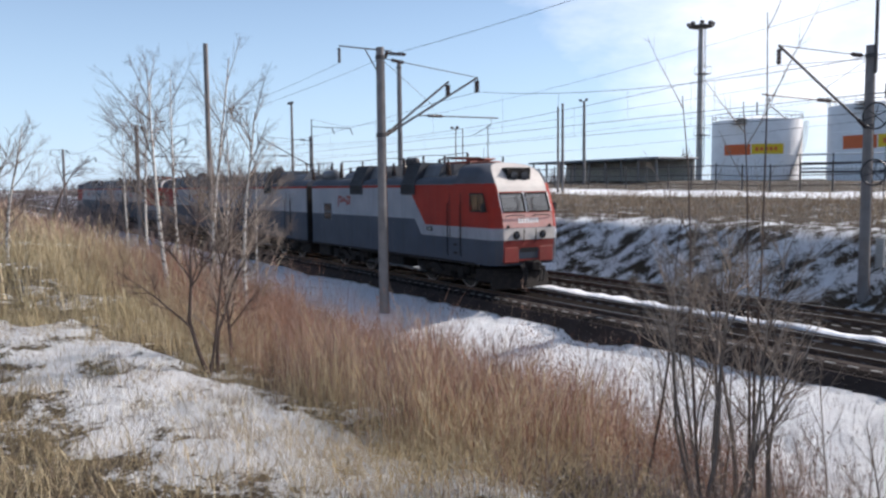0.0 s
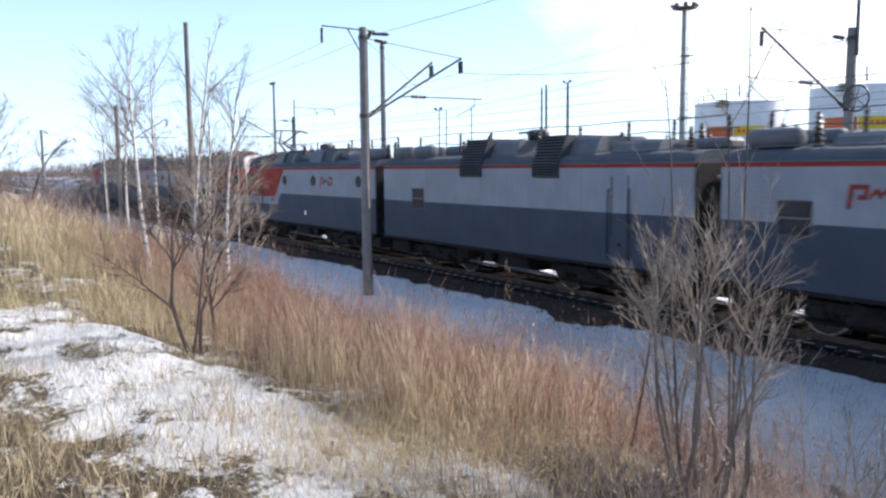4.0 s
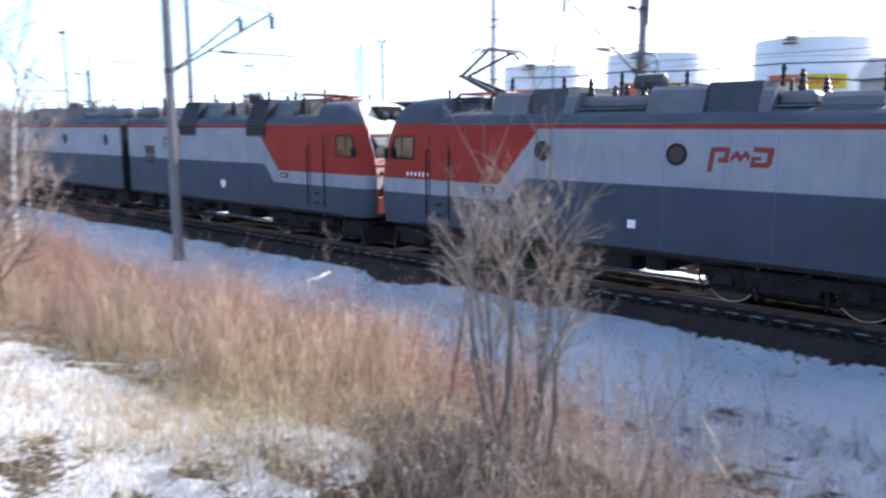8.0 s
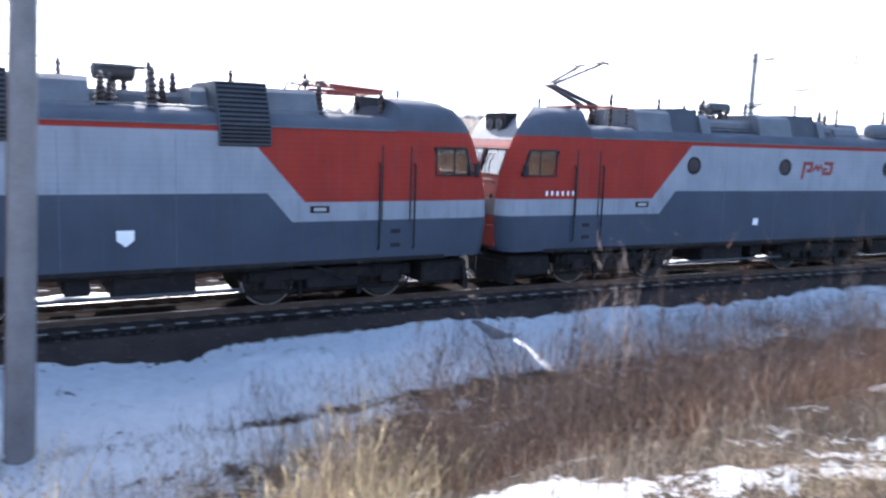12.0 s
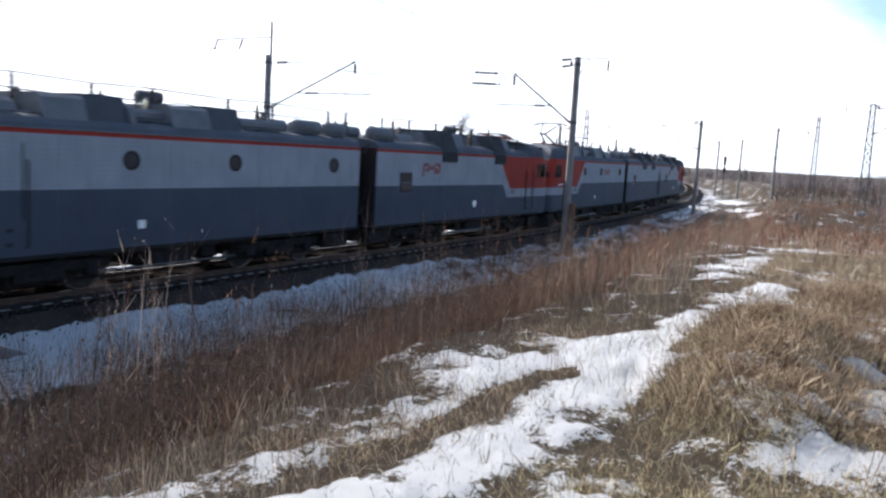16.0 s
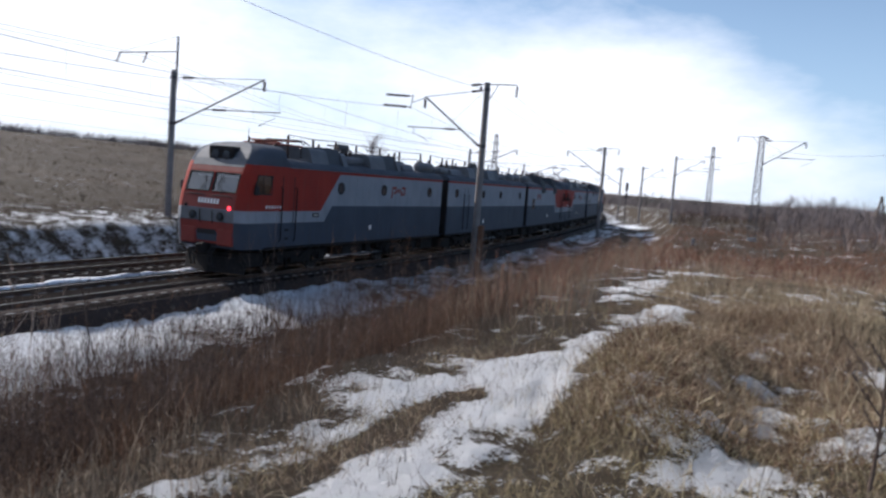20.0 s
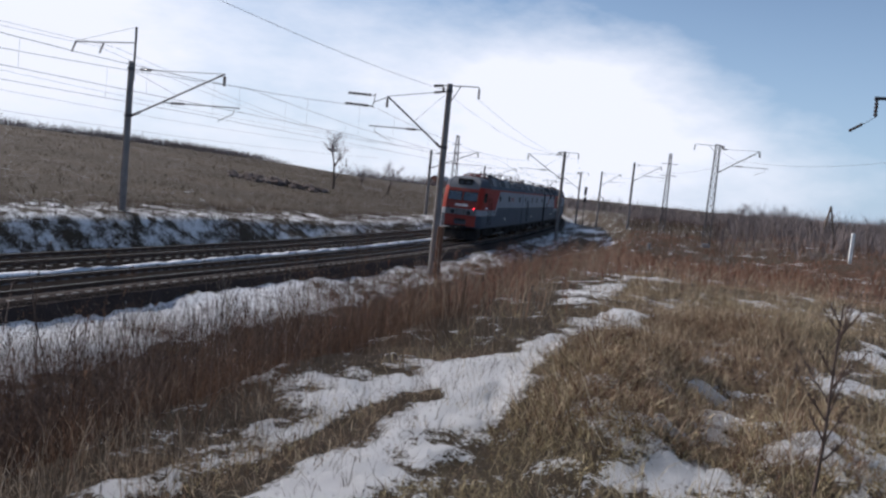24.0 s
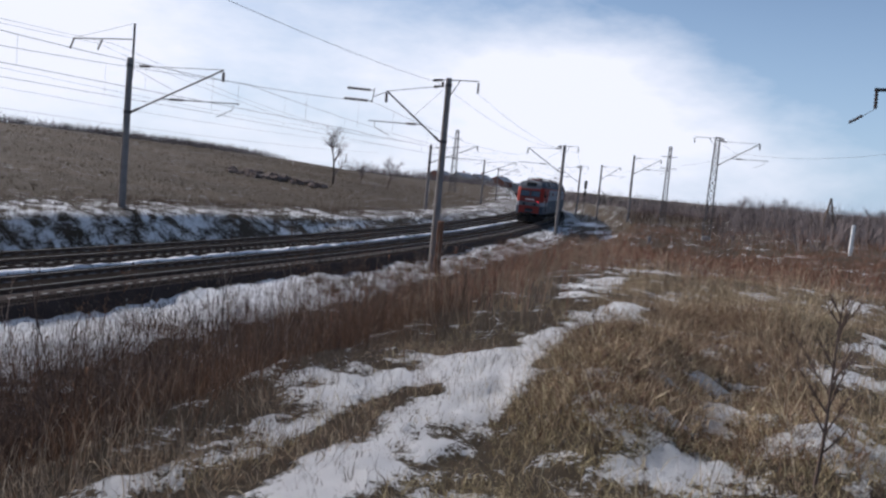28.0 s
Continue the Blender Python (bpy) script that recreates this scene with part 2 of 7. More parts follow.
M_GLASS = glass_material()
M_LAMP = plain("headlamp_lens", (0.4, 0.41, 0.4), 0.15, bump=0.0)
M_TAIL = lamp_material("red_tail_lamp", (1.0, 0.03, 0.05), 4.0)
M_STRAW = straw_material("straw", (0.29, 0.22, 0.13), (0.54, 0.44, 0.28), (0.76, 0.66, 0.47))
M_REED = straw_material("red_brown_reed", (0.18, 0.115, 0.09), (0.36, 0.24, 0.19), (0.57, 0.44, 0.355))
M_WEED = straw_material("grey_brown_weed", (0.04, 0.03, 0.027), (0.095, 0.068, 0.057), (0.24, 0.178, 0.138), 0.15)
M_BROWN = straw_material("brown_dead_stalks", (0.065, 0.038, 0.028), (0.155, 0.09, 0.061), (0.31, 0.2, 0.135), 0.18)
M_GREYWEED = straw_material("pale_grey_weed", (0.13, 0.105, 0.1), (0.3, 0.24, 0.21), (0.52, 0.44, 0.37), 0.3)
# dark tints of these three deepened to paint shaded gaps between tufts
M_MAT = straw_material("matted_grass", (0.09, 0.066, 0.042), (0.42, 0.33, 0.21), (0.8, 0.67, 0.46), 0.3)
M_HEAP = straw_material("rusty_dead_grass", (0.05, 0.034, 0.025), (0.36, 0.26, 0.18), (0.76, 0.62, 0.45), 0.3)
M_OLIVE = straw_material("olive_straw", (0.11, 0.086, 0.048), (0.45, 0.37, 0.215), (0.74, 0.64, 0.41), 0.35)
M_RUSSET = straw_material("russet_weed", (0.14, 0.066, 0.046), (0.3, 0.155, 0.108), (0.48, 0.31, 0.235), 0.28)
M_TAN = straw_material("tan_field_grass", (0.16, 0.118, 0.085), (0.33, 0.255, 0.185), (0.5, 0.405, 0.3), 0.2)
M_FIELD = straw_material("field_grass", (0.045, 0.033, 0.02), (0.078, 0.057, 0.034), (0.12, 0.09, 0.056), 0.05)
M_TWIG = plain("grey_bark", (0.37, 0.3, 0.245), 0.9, var=0.5, scale=4.0, bump=0.3)
M_TWIG3 = plain("tan_bark", (0.2, 0.16, 0.135), 0.9, var=0.5, scale=4.0, bump=0.3)
M_TWIG2 = plain("brown_bark", (0.135, 0.1, 0.085), 0.9, var=0.5, scale=4.0, bump=0.3)
M_FARWOOD = plain("far_twigs", (0.22, 0.185, 0.18), 0.95, var=0.5, scale=0.05, bump=0.0)
M_EVERGREEN = plain("dark_conifer", (0.035, 0.05, 0.035), 0.95, bump=0.0)


def birch_material():
    k = Nodes("birch_bark")
    marks = k.ramp(k.noise(5.0, 4.0, 0.6, stretch=(1, 1, 6)), 0.54, 0.6)
    k.put(k.bsdf.inputs["Base Color"], k.mix(marks, (0.56, 0.53, 0.49), (0.12, 0.1, 0.09)))
    k.bsdf.inputs["Roughness"].default_value = 0.8
    return k.mat


M_BIRCH = birch_material()


def ground_material():
    """Dry soil and trampled grass under thawing snow; the snow lies where the sheet's attribute says so, with a ragged edge."""
    k = Nodes("thawing_ground")
    lying = k.node("ShaderNodeAttribute")
    lying.attribute_name = "snow"
    att = lying.outputs["Fac"]
    rag = k.math("MULTIPLY", k.math("SUBTRACT", k.noise(1.3, 9.0, 0.74), 0.5), 2.3)
    rag2 = k.math("MULTIPLY", k.math("SUBTRACT", k.noise(9.0, 8.0, 0.8), 0.5), 2.2)
    rag3 = k.math("MULTIPLY", k.math("SUBTRACT", k.noise(30.0, 5.0, 0.75), 0.5), 1.5)
    fac = k.ramp(k.math("ADD", k.math("ADD", k.math("ADD", att, rag), rag2), rag3), 0.4, 0.54)
    soil = k.mix(k.ramp(k.noise(0.6, 6.0), 0.35, 0.65), (0.085, 0.062, 0.042), (0.16, 0.122, 0.075))
    litter = k.node("ShaderNodeAttribute")
    litter.attribute_name = "litter"
    dead = k.mix(k.ramp(k.noise(22.0, 8.0, 0.8), 0.35, 0.65), (0.16, 0.12, 0.07), (0.4, 0.32, 0.19))
    soil = k.mix(litter.outputs["Fac"], soil, dead)
    soil = k.mix(k.ramp(k.noise(14.0, 6.0, 0.7), 0.4, 0.65), soil, (0.055, 0.041, 0.031))
    far = k.mix(k.ramp(k.noise(0.05, 6.0, 0.65), 0.2, 0.5), soil, (0.06, 0.044, 0.028))
    snow = k.mix(k.ramp(k.noise(4.0, 6.0, 0.65), 0.3, 0.6), (0.83, 0.84, 0.86), (0.93, 0.935, 0.945))
    bits = k.math("MULTIPLY", k.ramp(k.noise(48.0, 4.0, 0.8), 0.6, 0.68), k.ramp(k.noise(2.2, 3.0), 0.35, 0.65))
    snow = k.mix(k.math("MULTIPLY", bits, 0.55), snow, (0.24, 0.19, 0.14))
    k.put(k.bsdf.inputs["Base Color"], k.mix(fac, far, snow))
    k.bsdf.inputs["Roughness"].default_value = 0.85
    k.bsdf.inputs["Specular IOR Level"].default_value = 0.2
    k.bump(k.math("ADD", k.math("MULTIPLY", k.noise(11.0, 9.0, 0.8), 1.6), k.math("MULTIPLY", fac, 0.3)), 1.0, 0.1)
    return k.mat


M_GROUND = ground_material()
M_SNOW = plain("old_snow", (0.8, 0.81, 0.84), 0.85, var=0.25, scale=2.5, fine=9.0, bump=0.6, dirt=(0.3, 0.28, 0.27), dirt_amount=0.7)
M_FIELDSTONE = plain("pale_field_stone", (0.42, 0.4, 0.38), 0.9, var=0.35, scale=9.0, fine=40.0, bump=0.6, dirt=(0.2, 0.17, 0.14))
M_RUBBLE = plain("dark_rubble", (0.12, 0.09, 0.078), 0.95, var=0.5, dirt=(0.4, 0.38, 0.36), dirt_amount=0.6)


# ---------------------------------------------------------------- mesh tools
class MB:
    """Collects vertices and faces of one mesh."""

    def __init__(self):
        self.v, self.f = [], []

    def add(self, verts, faces):
        o = len(self.v)
        self.v += [tuple(p) for p in verts]
        self.f += [tuple(o + i for i in q) for q in faces]
        return self

    def box(self, c, s, ch=0.0, m=None):
        """A box with chamfered edges."""
        hx, hy, hz = s[0] / 2, s[1] / 2, s[2] / 2
        ch = min(ch, 0.45 * min(s))
        if ch <= 0:
            vs = [(x, y, z) for x in (-hx, hx) for y in (-hy, hy) for z in (-hz, hz)]
            fs = [(0, 1, 3, 2), (4, 6, 7, 5), (0, 4, 5, 1), (2, 3, 7, 6), (0, 2, 6, 4), (1, 5, 7, 3)]
        else:
            vs, idx = [], {}
            for sx in (-1, 1):
                for sy in (-1, 1):
                    for sz in (-1, 1):
                        for a in range(3):
                            idx[sx, sy, sz, a] = len(vs)
                            vs.append((sx * (hx - (a != 0) * ch), sy * (hy - (a != 1) * ch), sz * (hz - (a != 2) * ch)))
            fs = []
            for a in range(3):
                b, c2 = (a + 1) % 3, (a + 2) % 3
                for s1 in (-1, 1):
                    q = []
                    for sb, sc in ((-1, -1), (1, -1), (1, 1), (-1, 1)):
                        k = [0, 0, 0]
                        k[a], k[b], k[c2] = s1, sb, sc
                        q.append(idx[(*k, a)])
                    fs.append(tuple(q if s1 > 0 else q[::-1]))
                for sb in (-1, 1):
                    for sc in (-1, 1):
                        k1, k2 = [0, 0, 0], [0, 0, 0]
                        k1[a], k2[a] = -1, 1
                        k1[b] = k2[b] = sb
                        k1[c2] = k2[c2] = sc
                        q = (idx[(*k1, b)], idx[(*k2, b)], idx[(*k2, c2)], idx[(*k1, c2)])
                        fs.append(q if sb * sc > 0 else q[::-1])
            for sx in (-1, 1):
                for sy in (-1, 1):
                    for sz in (-1, 1):
                        q = tuple(idx[sx, sy, sz, a] for a in range(3))
                        fs.append(q if sx * sy * sz > 0 else q[::-1])
        t = Matrix.Translation(c) @ (m or Matrix())
        return self.add([t @ Vector(p) for p in vs], fs)

    def tube(self, pts, radii, n=6, caps=True):
        """A round bar along a line of points."""
        pts = [Vector(p) for p in pts]
        if not hasattr(radii, "__len__"):
            radii = [radii] * len(pts)
        vs, fs, last = [], [], None
        for i, p in enumerate(pts):
            d = (pts[min(i + 1, len(pts) - 1)] - pts[max(i - 1, 0)]).normalized()
            if last is None:
                side = d.cross(Vector((0, 0, 1)) if abs(d.z) < 0.9 else Vector((1, 0, 0))).normalized()
            else:
                side = (last - d * last.dot(d)).normalized()
            last, up = side, d.cross(side)
            for j in range(n):
                a = 2 * math.pi * j / n
                vs.append(p + (side * math.cos(a) + up * math.sin(a)) * radii[i])
        for i in range(len(pts) - 1):
            for j in range(n):
                k = (j + 1) % n
                fs.append((i * n + j, i * n + k, (i + 1) * n + k, (i + 1) * n + j))
        if caps:
            fs += [tuple(range(n))[::-1], tuple((len(pts) - 1) * n + j for j in range(n))]
        return self.add(vs, fs)

    def loft(self, rings, cap=True, closed=True, skip=()):
        n = len(rings[0])
        vs, fs = [p for r in rings for p in r], []
        for i in range(len(rings) - 1):
            for j in range(n if closed else n - 1):
                if (i, j) not in skip:
                    k = (j + 1) % n
                    fs.append((i * n + j, i * n + k, (i + 1) * n + k, (i + 1) * n + j))
        if cap:
            fs += [tuple(range(n))[::-1], tuple((len(rings) - 1) * n + j for j in range(n))]
        return self.add(vs, fs)

    def lathe(self, profile, base, axis=(0, 0, 1), n=10):
        """A turned shape: profile of (radius, height along the axis)."""
        d = Vector(axis).normalized()
        s = d.cross(Vector((1, 0, 0)) if abs(d.x) < 0.9 else Vector((0, 1, 0))).normalized()
        u = d.cross(s)
        b = Vector(base)
        return self.loft([[b + d * h + (s * math.cos(2 * math.pi * j / n) + u * math.sin(2 * math.pi * j / n)) * max(r, 1e-4) for j in range(n)] for r, h in profile])

    def sheds(self, p0, p1, r, count, n=8):
        """An insulator: a row of skirts on a core."""
        p0, d = Vector(p0), Vector(p1) - Vector(p0)
        L, prof = d.length, [(r * 0.6, 0)]
        for i in range(count):
            a = L * (i + 0.15) / count
            prof += [(r * 0.6, a), (r, a + L * 0.25 / count), (r * 0.9, a + L * 0.4 / count), (r * 0.6, a + L * 0.6 / count)]
        return self.lathe(prof + [(r * 0.6, L)], p0, d, n)

    def data(self, name, mat, smooth=False):
        me = bpy.data.meshes.new(name)
        me.from_pydata(self.v, [], self.f)
        me.materials.append(mat)
        if smooth:
            me.polygons.foreach_set("use_smooth", [True] * len(me.polygons))
            me.set_sharp_from_angle(angle=radians(38))
        me.update()
        return me


def part(name, mb, mat, parent, label="", smooth=False, m=None):
    """One mesh object under a thing or under a part."""
    ob = new(name, mb.data(name, mat, smooth) if isinstance(mb, MB) else mb)
    ob.parent = parent
    if m is not None:
        ob.matrix_local = m
    if label:
        ob["label"] = label
    return ob


def thing(name, m, label, category, group="", kind=""):
    ob = new(name)
    ob.matrix_world = m
    ob.empty_display_size = 0.2
    return tagged(ob, label, category, group, kind)


def solid(name, mb, mat, label, category, group="", kind="", smooth=False, m=None):
    ob = new(name, mb.data(name, mat, smooth) if isinstance(mb, MB) else mb)
    if m is not None:
        ob.matrix_world = m
    return tagged(ob, label, category, group, kind)


def raw_mesh(name, verts, faces, mat):
    """A mesh from arrays; faces all with the same number of corners."""
    me = bpy.data.meshes.new(name)
    nf, k = faces.shape
    me.vertices.add(len(verts)), me.loops.add(nf * k), me.polygons.add(nf)
    me.vertices.foreach_set("co", np.asarray(verts, np.float32).ravel())
    me.loops.foreach_set("vertex_index", np.asarray(faces, np.int32).ravel())
    me.polygons.foreach_set("loop_start", np.arange(nf, dtype=np.int32) * k)
    me.update(calc_edges=True)
    me.materials.append(mat)
    return me


# ---------------------------------------------------------------- plan of the line
LINE_X = np.array([-600, -300, -133, -60, -25, 0, 10, 20, 30, 40, 55, 70, 85, 105, 130, 160, 190, 230, 300, 400.0])
LINE_Y = np.array([18.9, 18.7, 18.6, 18.6, 18.6, 18.5, 18.35, 17.9, 17.1, 16.45, 16.15, 16.35, 17.1, 18.3, 21.0, 25.5, 31.0, 40.0, 58.0, 90.0])
SECOND = 4.6                    # spacing of the two tracks
LINE_M = np.gradient(LINE_Y, LINE_X)


def line_y(x):
    """The near track's axis."""
    x = np.asarray(x, float)
    i = np.clip(np.searchsorted(LINE_X, x) - 1, 0, len(LINE_X) - 2)
    h = LINE_X[i + 1] - LINE_X[i]
    t = (x - LINE_X[i]) / h
    return (2 * t**3 - 3 * t**2 + 1) * LINE_Y[i] + (t**3 - 2 * t**2 + t) * h * LINE_M[i] + (3 * t**2 - 2 * t**3) * LINE_Y[i + 1] + (t**3 - t**2) * h * LINE_M[i + 1]


TAB_X = np.arange(-420, 380, 0.25)
TAB_S = np.concatenate([[0], np.cumsum(np.hypot(0.25, np.diff(line_y(TAB_X))))])
TAB_S -= np.interp(0, TAB_X, TAB_S)


def on_line(s, off=0.0):
    """Place and heading at s metres along the near track, off metres to the far side."""
    x = float(np.interp(s, TAB_S, TAB_X))
    y = float(line_y(x))
    a = math.atan2(float(line_y(x + 0.5)) - float(line_y(x - 0.5)), 1.0)
    return x - off * math.sin(a), y + off * math.cos(a), a


def step(a, b, x):
    t = np.clip((np.asarray(x, float) - a) / (b - a), 0, 1)
    return t * t * (3 - 2 * t)


def vnoise(x, y, seed=0):
    """Smooth value noise on arrays."""
    def h(i, j):
        n = (i.astype(np.int64) * 374761393 + j.astype(np.int64) * 668265263 + seed * 2147483) & 0x7FFFFFFF
        n = ((n ^ (n >> 13)) * 1274126177) & 0x7FFFFFFF
        return ((n ^ (n >> 16)) & 0xFFFF) / 65535.0
    xi, yi = np.floor(x), np.floor(y)
    fx, fy = x - xi, y - yi
    fx, fy = fx * fx * (3 - 2 * fx), fy * fy * (3 - 2 * fy)
    a, b, c, d = h(xi, yi), h(xi + 1, yi), h(xi, yi + 1), h(xi + 1, yi + 1)
    return (a * (1 - fx) + b * fx) * (1 - fy) + (c * (1 - fx) + d * fx) * fy - 0.5


def blob(x, y, cx, cy, rx, ry=None):
    return np.clip(1.3 - 0.85 * np.hypot((x - cx) / rx, (y - cy) / (ry or rx)), 0, 1)


BANK_V = np.array([-6.9, -6.2, 1.9, 2.35, 5.4, 7.4, 9.3, 10.6, 12.2, 13.9, 15.3, 17.0])
BANK_Z = np.array([-0.75, -0.5, -0.42, -0.6, -1.1, -1.2, -1.15, -0.7, 0.4, 1.6, 2.25, 2.4])


def ground_z(x, y, rough=True):
    """Height of the ground: the near bank, the ditch, the track bed, the far bank, the field and the hill."""
    x, y = np.asarray(x, float), np.asarray(y, float)
    v = line_y(np.clip(x, -600, 400)) - y
    near = np.interp(v, BANK_V, BANK_Z)
    drop = step(12, 58, x) * 1.95 * (0.3 + 0.7 * step(-13, -3, y))
    near = np.where(v > 9, np.minimum(near, 2.4 - drop), near)
    s = step(-12, 28, x)
    d = np.clip(-v - 6.9, 0, None)                      # metres beyond the far track's edge
    left = np.interp(d, [0, 0.6, 2.4, 5.6, 6.6, 31, 60, 400], [-0.75, -0.92, -0.7, 1.9, 2.15, 3.15, 3.75, 3.9]) + np.clip(-x - 33, 0, 60) * 0.012 * np.clip((d - 6) / 24, 0, 1)
    right = np.interp(d, [0, 0.6, 1.5, 3.6, 4.6, 84, 140, 400], [-0.75, -0.92, -0.85, 0.8, 1.0, 6.7, 6.9, 4.5]) - 1.1 * step(25, 85, x) * step(0.5, 3.4, d) * (1 - step(10, 70, d))
    right = right + (3.4 - right) * step(190, 330, x)
    far = left * (1 - s) + right * s
    z = np.where(v > -6.9, near, far)
    r = np.hypot(x, y)
    z = z + (3.55 - z) * step(320, 700, r)
    z = z - 0.55 * step(1.6, 3.2, y) * (1 - step(6, 9, y)) * step(-2.3, -1.5, x) * (1 - step(1.2, 2.3, x))
    z = z + 0.42 * blob(x, y, 6.8, 0.35, 1.7, 0.6) + 0.22 * blob(x, y, 5.6, -1.0, 1.4, 0.5) + 0.2 * blob(x, y, 12.5, -1.6, 2.4, 0.8)
    if rough:
        bed = ((v > -7.0) & (v < 2.1)) * 1.0
        amp = np.clip(1.2 - r / 160, 0.15, 1) * (1 - bed)
        z = z + amp * (0.30 * vnoise(x * 0.33, y * 0.33, 1) + 0.16 * vnoise(x * 0.9, y * 0.9, 2) + 0.07 * vnoise(x * 2.3, y * 2.3, 3)) * np.where(v > 15, 0.75, 1.0)
    return z


def gz(x, y):
    return float(ground_z(np.array([x]), np.array([y]))[0])


def ribbon(x, y, pts, half):
    best = np.full(x.shape, 1e9)
    for (x0, y0), (x1, y1) in zip(pts, pts[1:]):
        t = np.clip(((x - x0) * (x1 - x0) + (y - y0) * (y1 - y0)) / ((x1 - x0)**2 + (y1 - y0)**2), 0, 1)
        best = np.minimum(best, np.hypot(x - x0 - t * (x1 - x0), y - y0 - t * (y1 - y0)))
    return np.clip(1.35 - 0.85 * best / half, 0, 1)


PATH = [(3.0, 1.95), (3.6, 1.6), (4.6, 1.42), (5.5, 1.48), (6.3, 1.42), (7.4, 1.36), (8.7, 1.08)]
LANE = [(-10.6, 0.35), (-8.3, 0.95), (-6.7, 1.32), (-4.9, 1.66), (-3.5, 1.95)]


def snow_at(x, y):
    """How surely snow lies on the ground, 0 to 1."""
    x, y = np.asarray(x, float), np.asarray(y, float)
    v = line_y(np.clip(x, -600, 400)) - y
    s = 0.10 - 0.5 * step(15, 20, -v) * step(-6, 12, x) - 0.4 * step(24, 50, x) * (v > 9)
    s = np.maximum(s, step(2.05, 2.3, v) * (1 - step(6.4 - 1.8 * step(3, 9, x), 7.5 - 2.0 * step(3, 9, x), v)) * (1 - 0.55 * step(20, 38, x)))
    s = s - 0.75 * ribbon(x, y, [(-6, 13.6), (-2, 13.3), (3, 13.0), (7, 13.0)], 0.16)
    s = np.maximum(s, step(2.05, 2.3, v) * (1 - step(10.5, 13.0, v)) * (0.74 - 0.5 * step(1, 6, x) - 0.2 * step(9, 14, x)))
    s = np.maximum(s, step(-3.0, -2.7, v) * (1 - step(-2.0, -1.7, v)))
    s = np.maximum(s, step(-15.5, -13.0, v) * (1 - step(-7.6, -7.1, v)) * (0.5 - 0.12 * step(0, 20, x)))
    s = np.maximum(s, step(-39, -37, v) * (1 - step(-33, -31, v)) * (1 - step(-5, 15, x)))
    for cx, cy, rx, ry in ((-9.6, 0.55, 1.5, 0.4), (-4.1, 1.2, 0.7, 0.35), (14.0, 1.35, 1.6, 0.3), (4.6, -0.06, 0.32, 0.1), (4.9, -0.32, 0.34, 0.1),
                           (6.7, -1.45, 0.9, 0.14), (5.2, -1.15, 0.7, 0.2), (16.2, -1.4, 1.1, 0.3), (16.3, -3.0, 1.5, 0.35), (11.0, -2.6, 1.3, 0.3), (99, 8.6, 5, 0.9), (112, 11.0, 6, 1.2), (135, 15, 9, 2.4)):
        s = np.maximum(s, np.minimum(blob(x, y, cx, cy, rx, ry), 0.5 if cx < 40 else 1.0))
    s = np.maximum(s, np.minimum(ribbon(x, y, LANE, 0.68), 0.72))
    s = np.maximum(s, np.minimum(ribbon(x, y, PATH, 0.34), 0.95))
    s = np.maximum(s, np.minimum(ribbon(x, y, [(8.7, 1.08), (9.8, 0.88), (11.4, 0.6)], 0.36), 0.92))
    s = np.maximum(s, np.minimum(ribbon(x, y, [(13.0, 1.5), (16.1, 1.4), (17.8, 0.75), (21.5, 0.15)], 0.42), 0.62))
    for pts in ([(5.4, 0.05), (5.7, -0.45)], [(7.0, -0.28), (7.5, -0.54)], [(7.6, -0.02), (9.0, -0.55)], [(5.9, -0.3), (6.5, -0.5)]):
        s = np.maximum(s, np.minimum(ribbon(x, y, pts, 0.12), 0.55))
    s = np.maximum(s, np.minimum(ribbon(x, y, [(2.2, 3.0), (2.55, 2.85), (3.0, 2.6), (3.5, 2.4), (4.4, 2.42), (5.0, 2.36), (5.55, 2.28), (6.1, 2.0), (6.6, 1.75)], 0.21), 0.86))
    s = s - 0.55 * ribbon(x, y, [(3.4, 2.08), (4.5, 2.0), (5.5, 1.98), (5.95, 1.76)], 0.1)
    s = s - 0.4 * step(-3.2, -2.4, x) * (1 - step(1.7, 2.2, x)) * step(2.2, 2.8, y) * (1 - step(6, 7, y))
    rag = 0.6 * vnoise(x * 0.9, y * 0.9, 41) + 0.6 * vnoise(x * 2.4, y * 2.4, 42) + 0.8 * vnoise(x * 5.5, y * 5.5, 43)
    return s + rag * np.where(v > 6, 1.0, np.where(v < -17, 0.3, np.where(v < -7, 1.0 - 0.4 * step(0, 20, x), 0.38 + 0.3 * step(6, 12, x))))


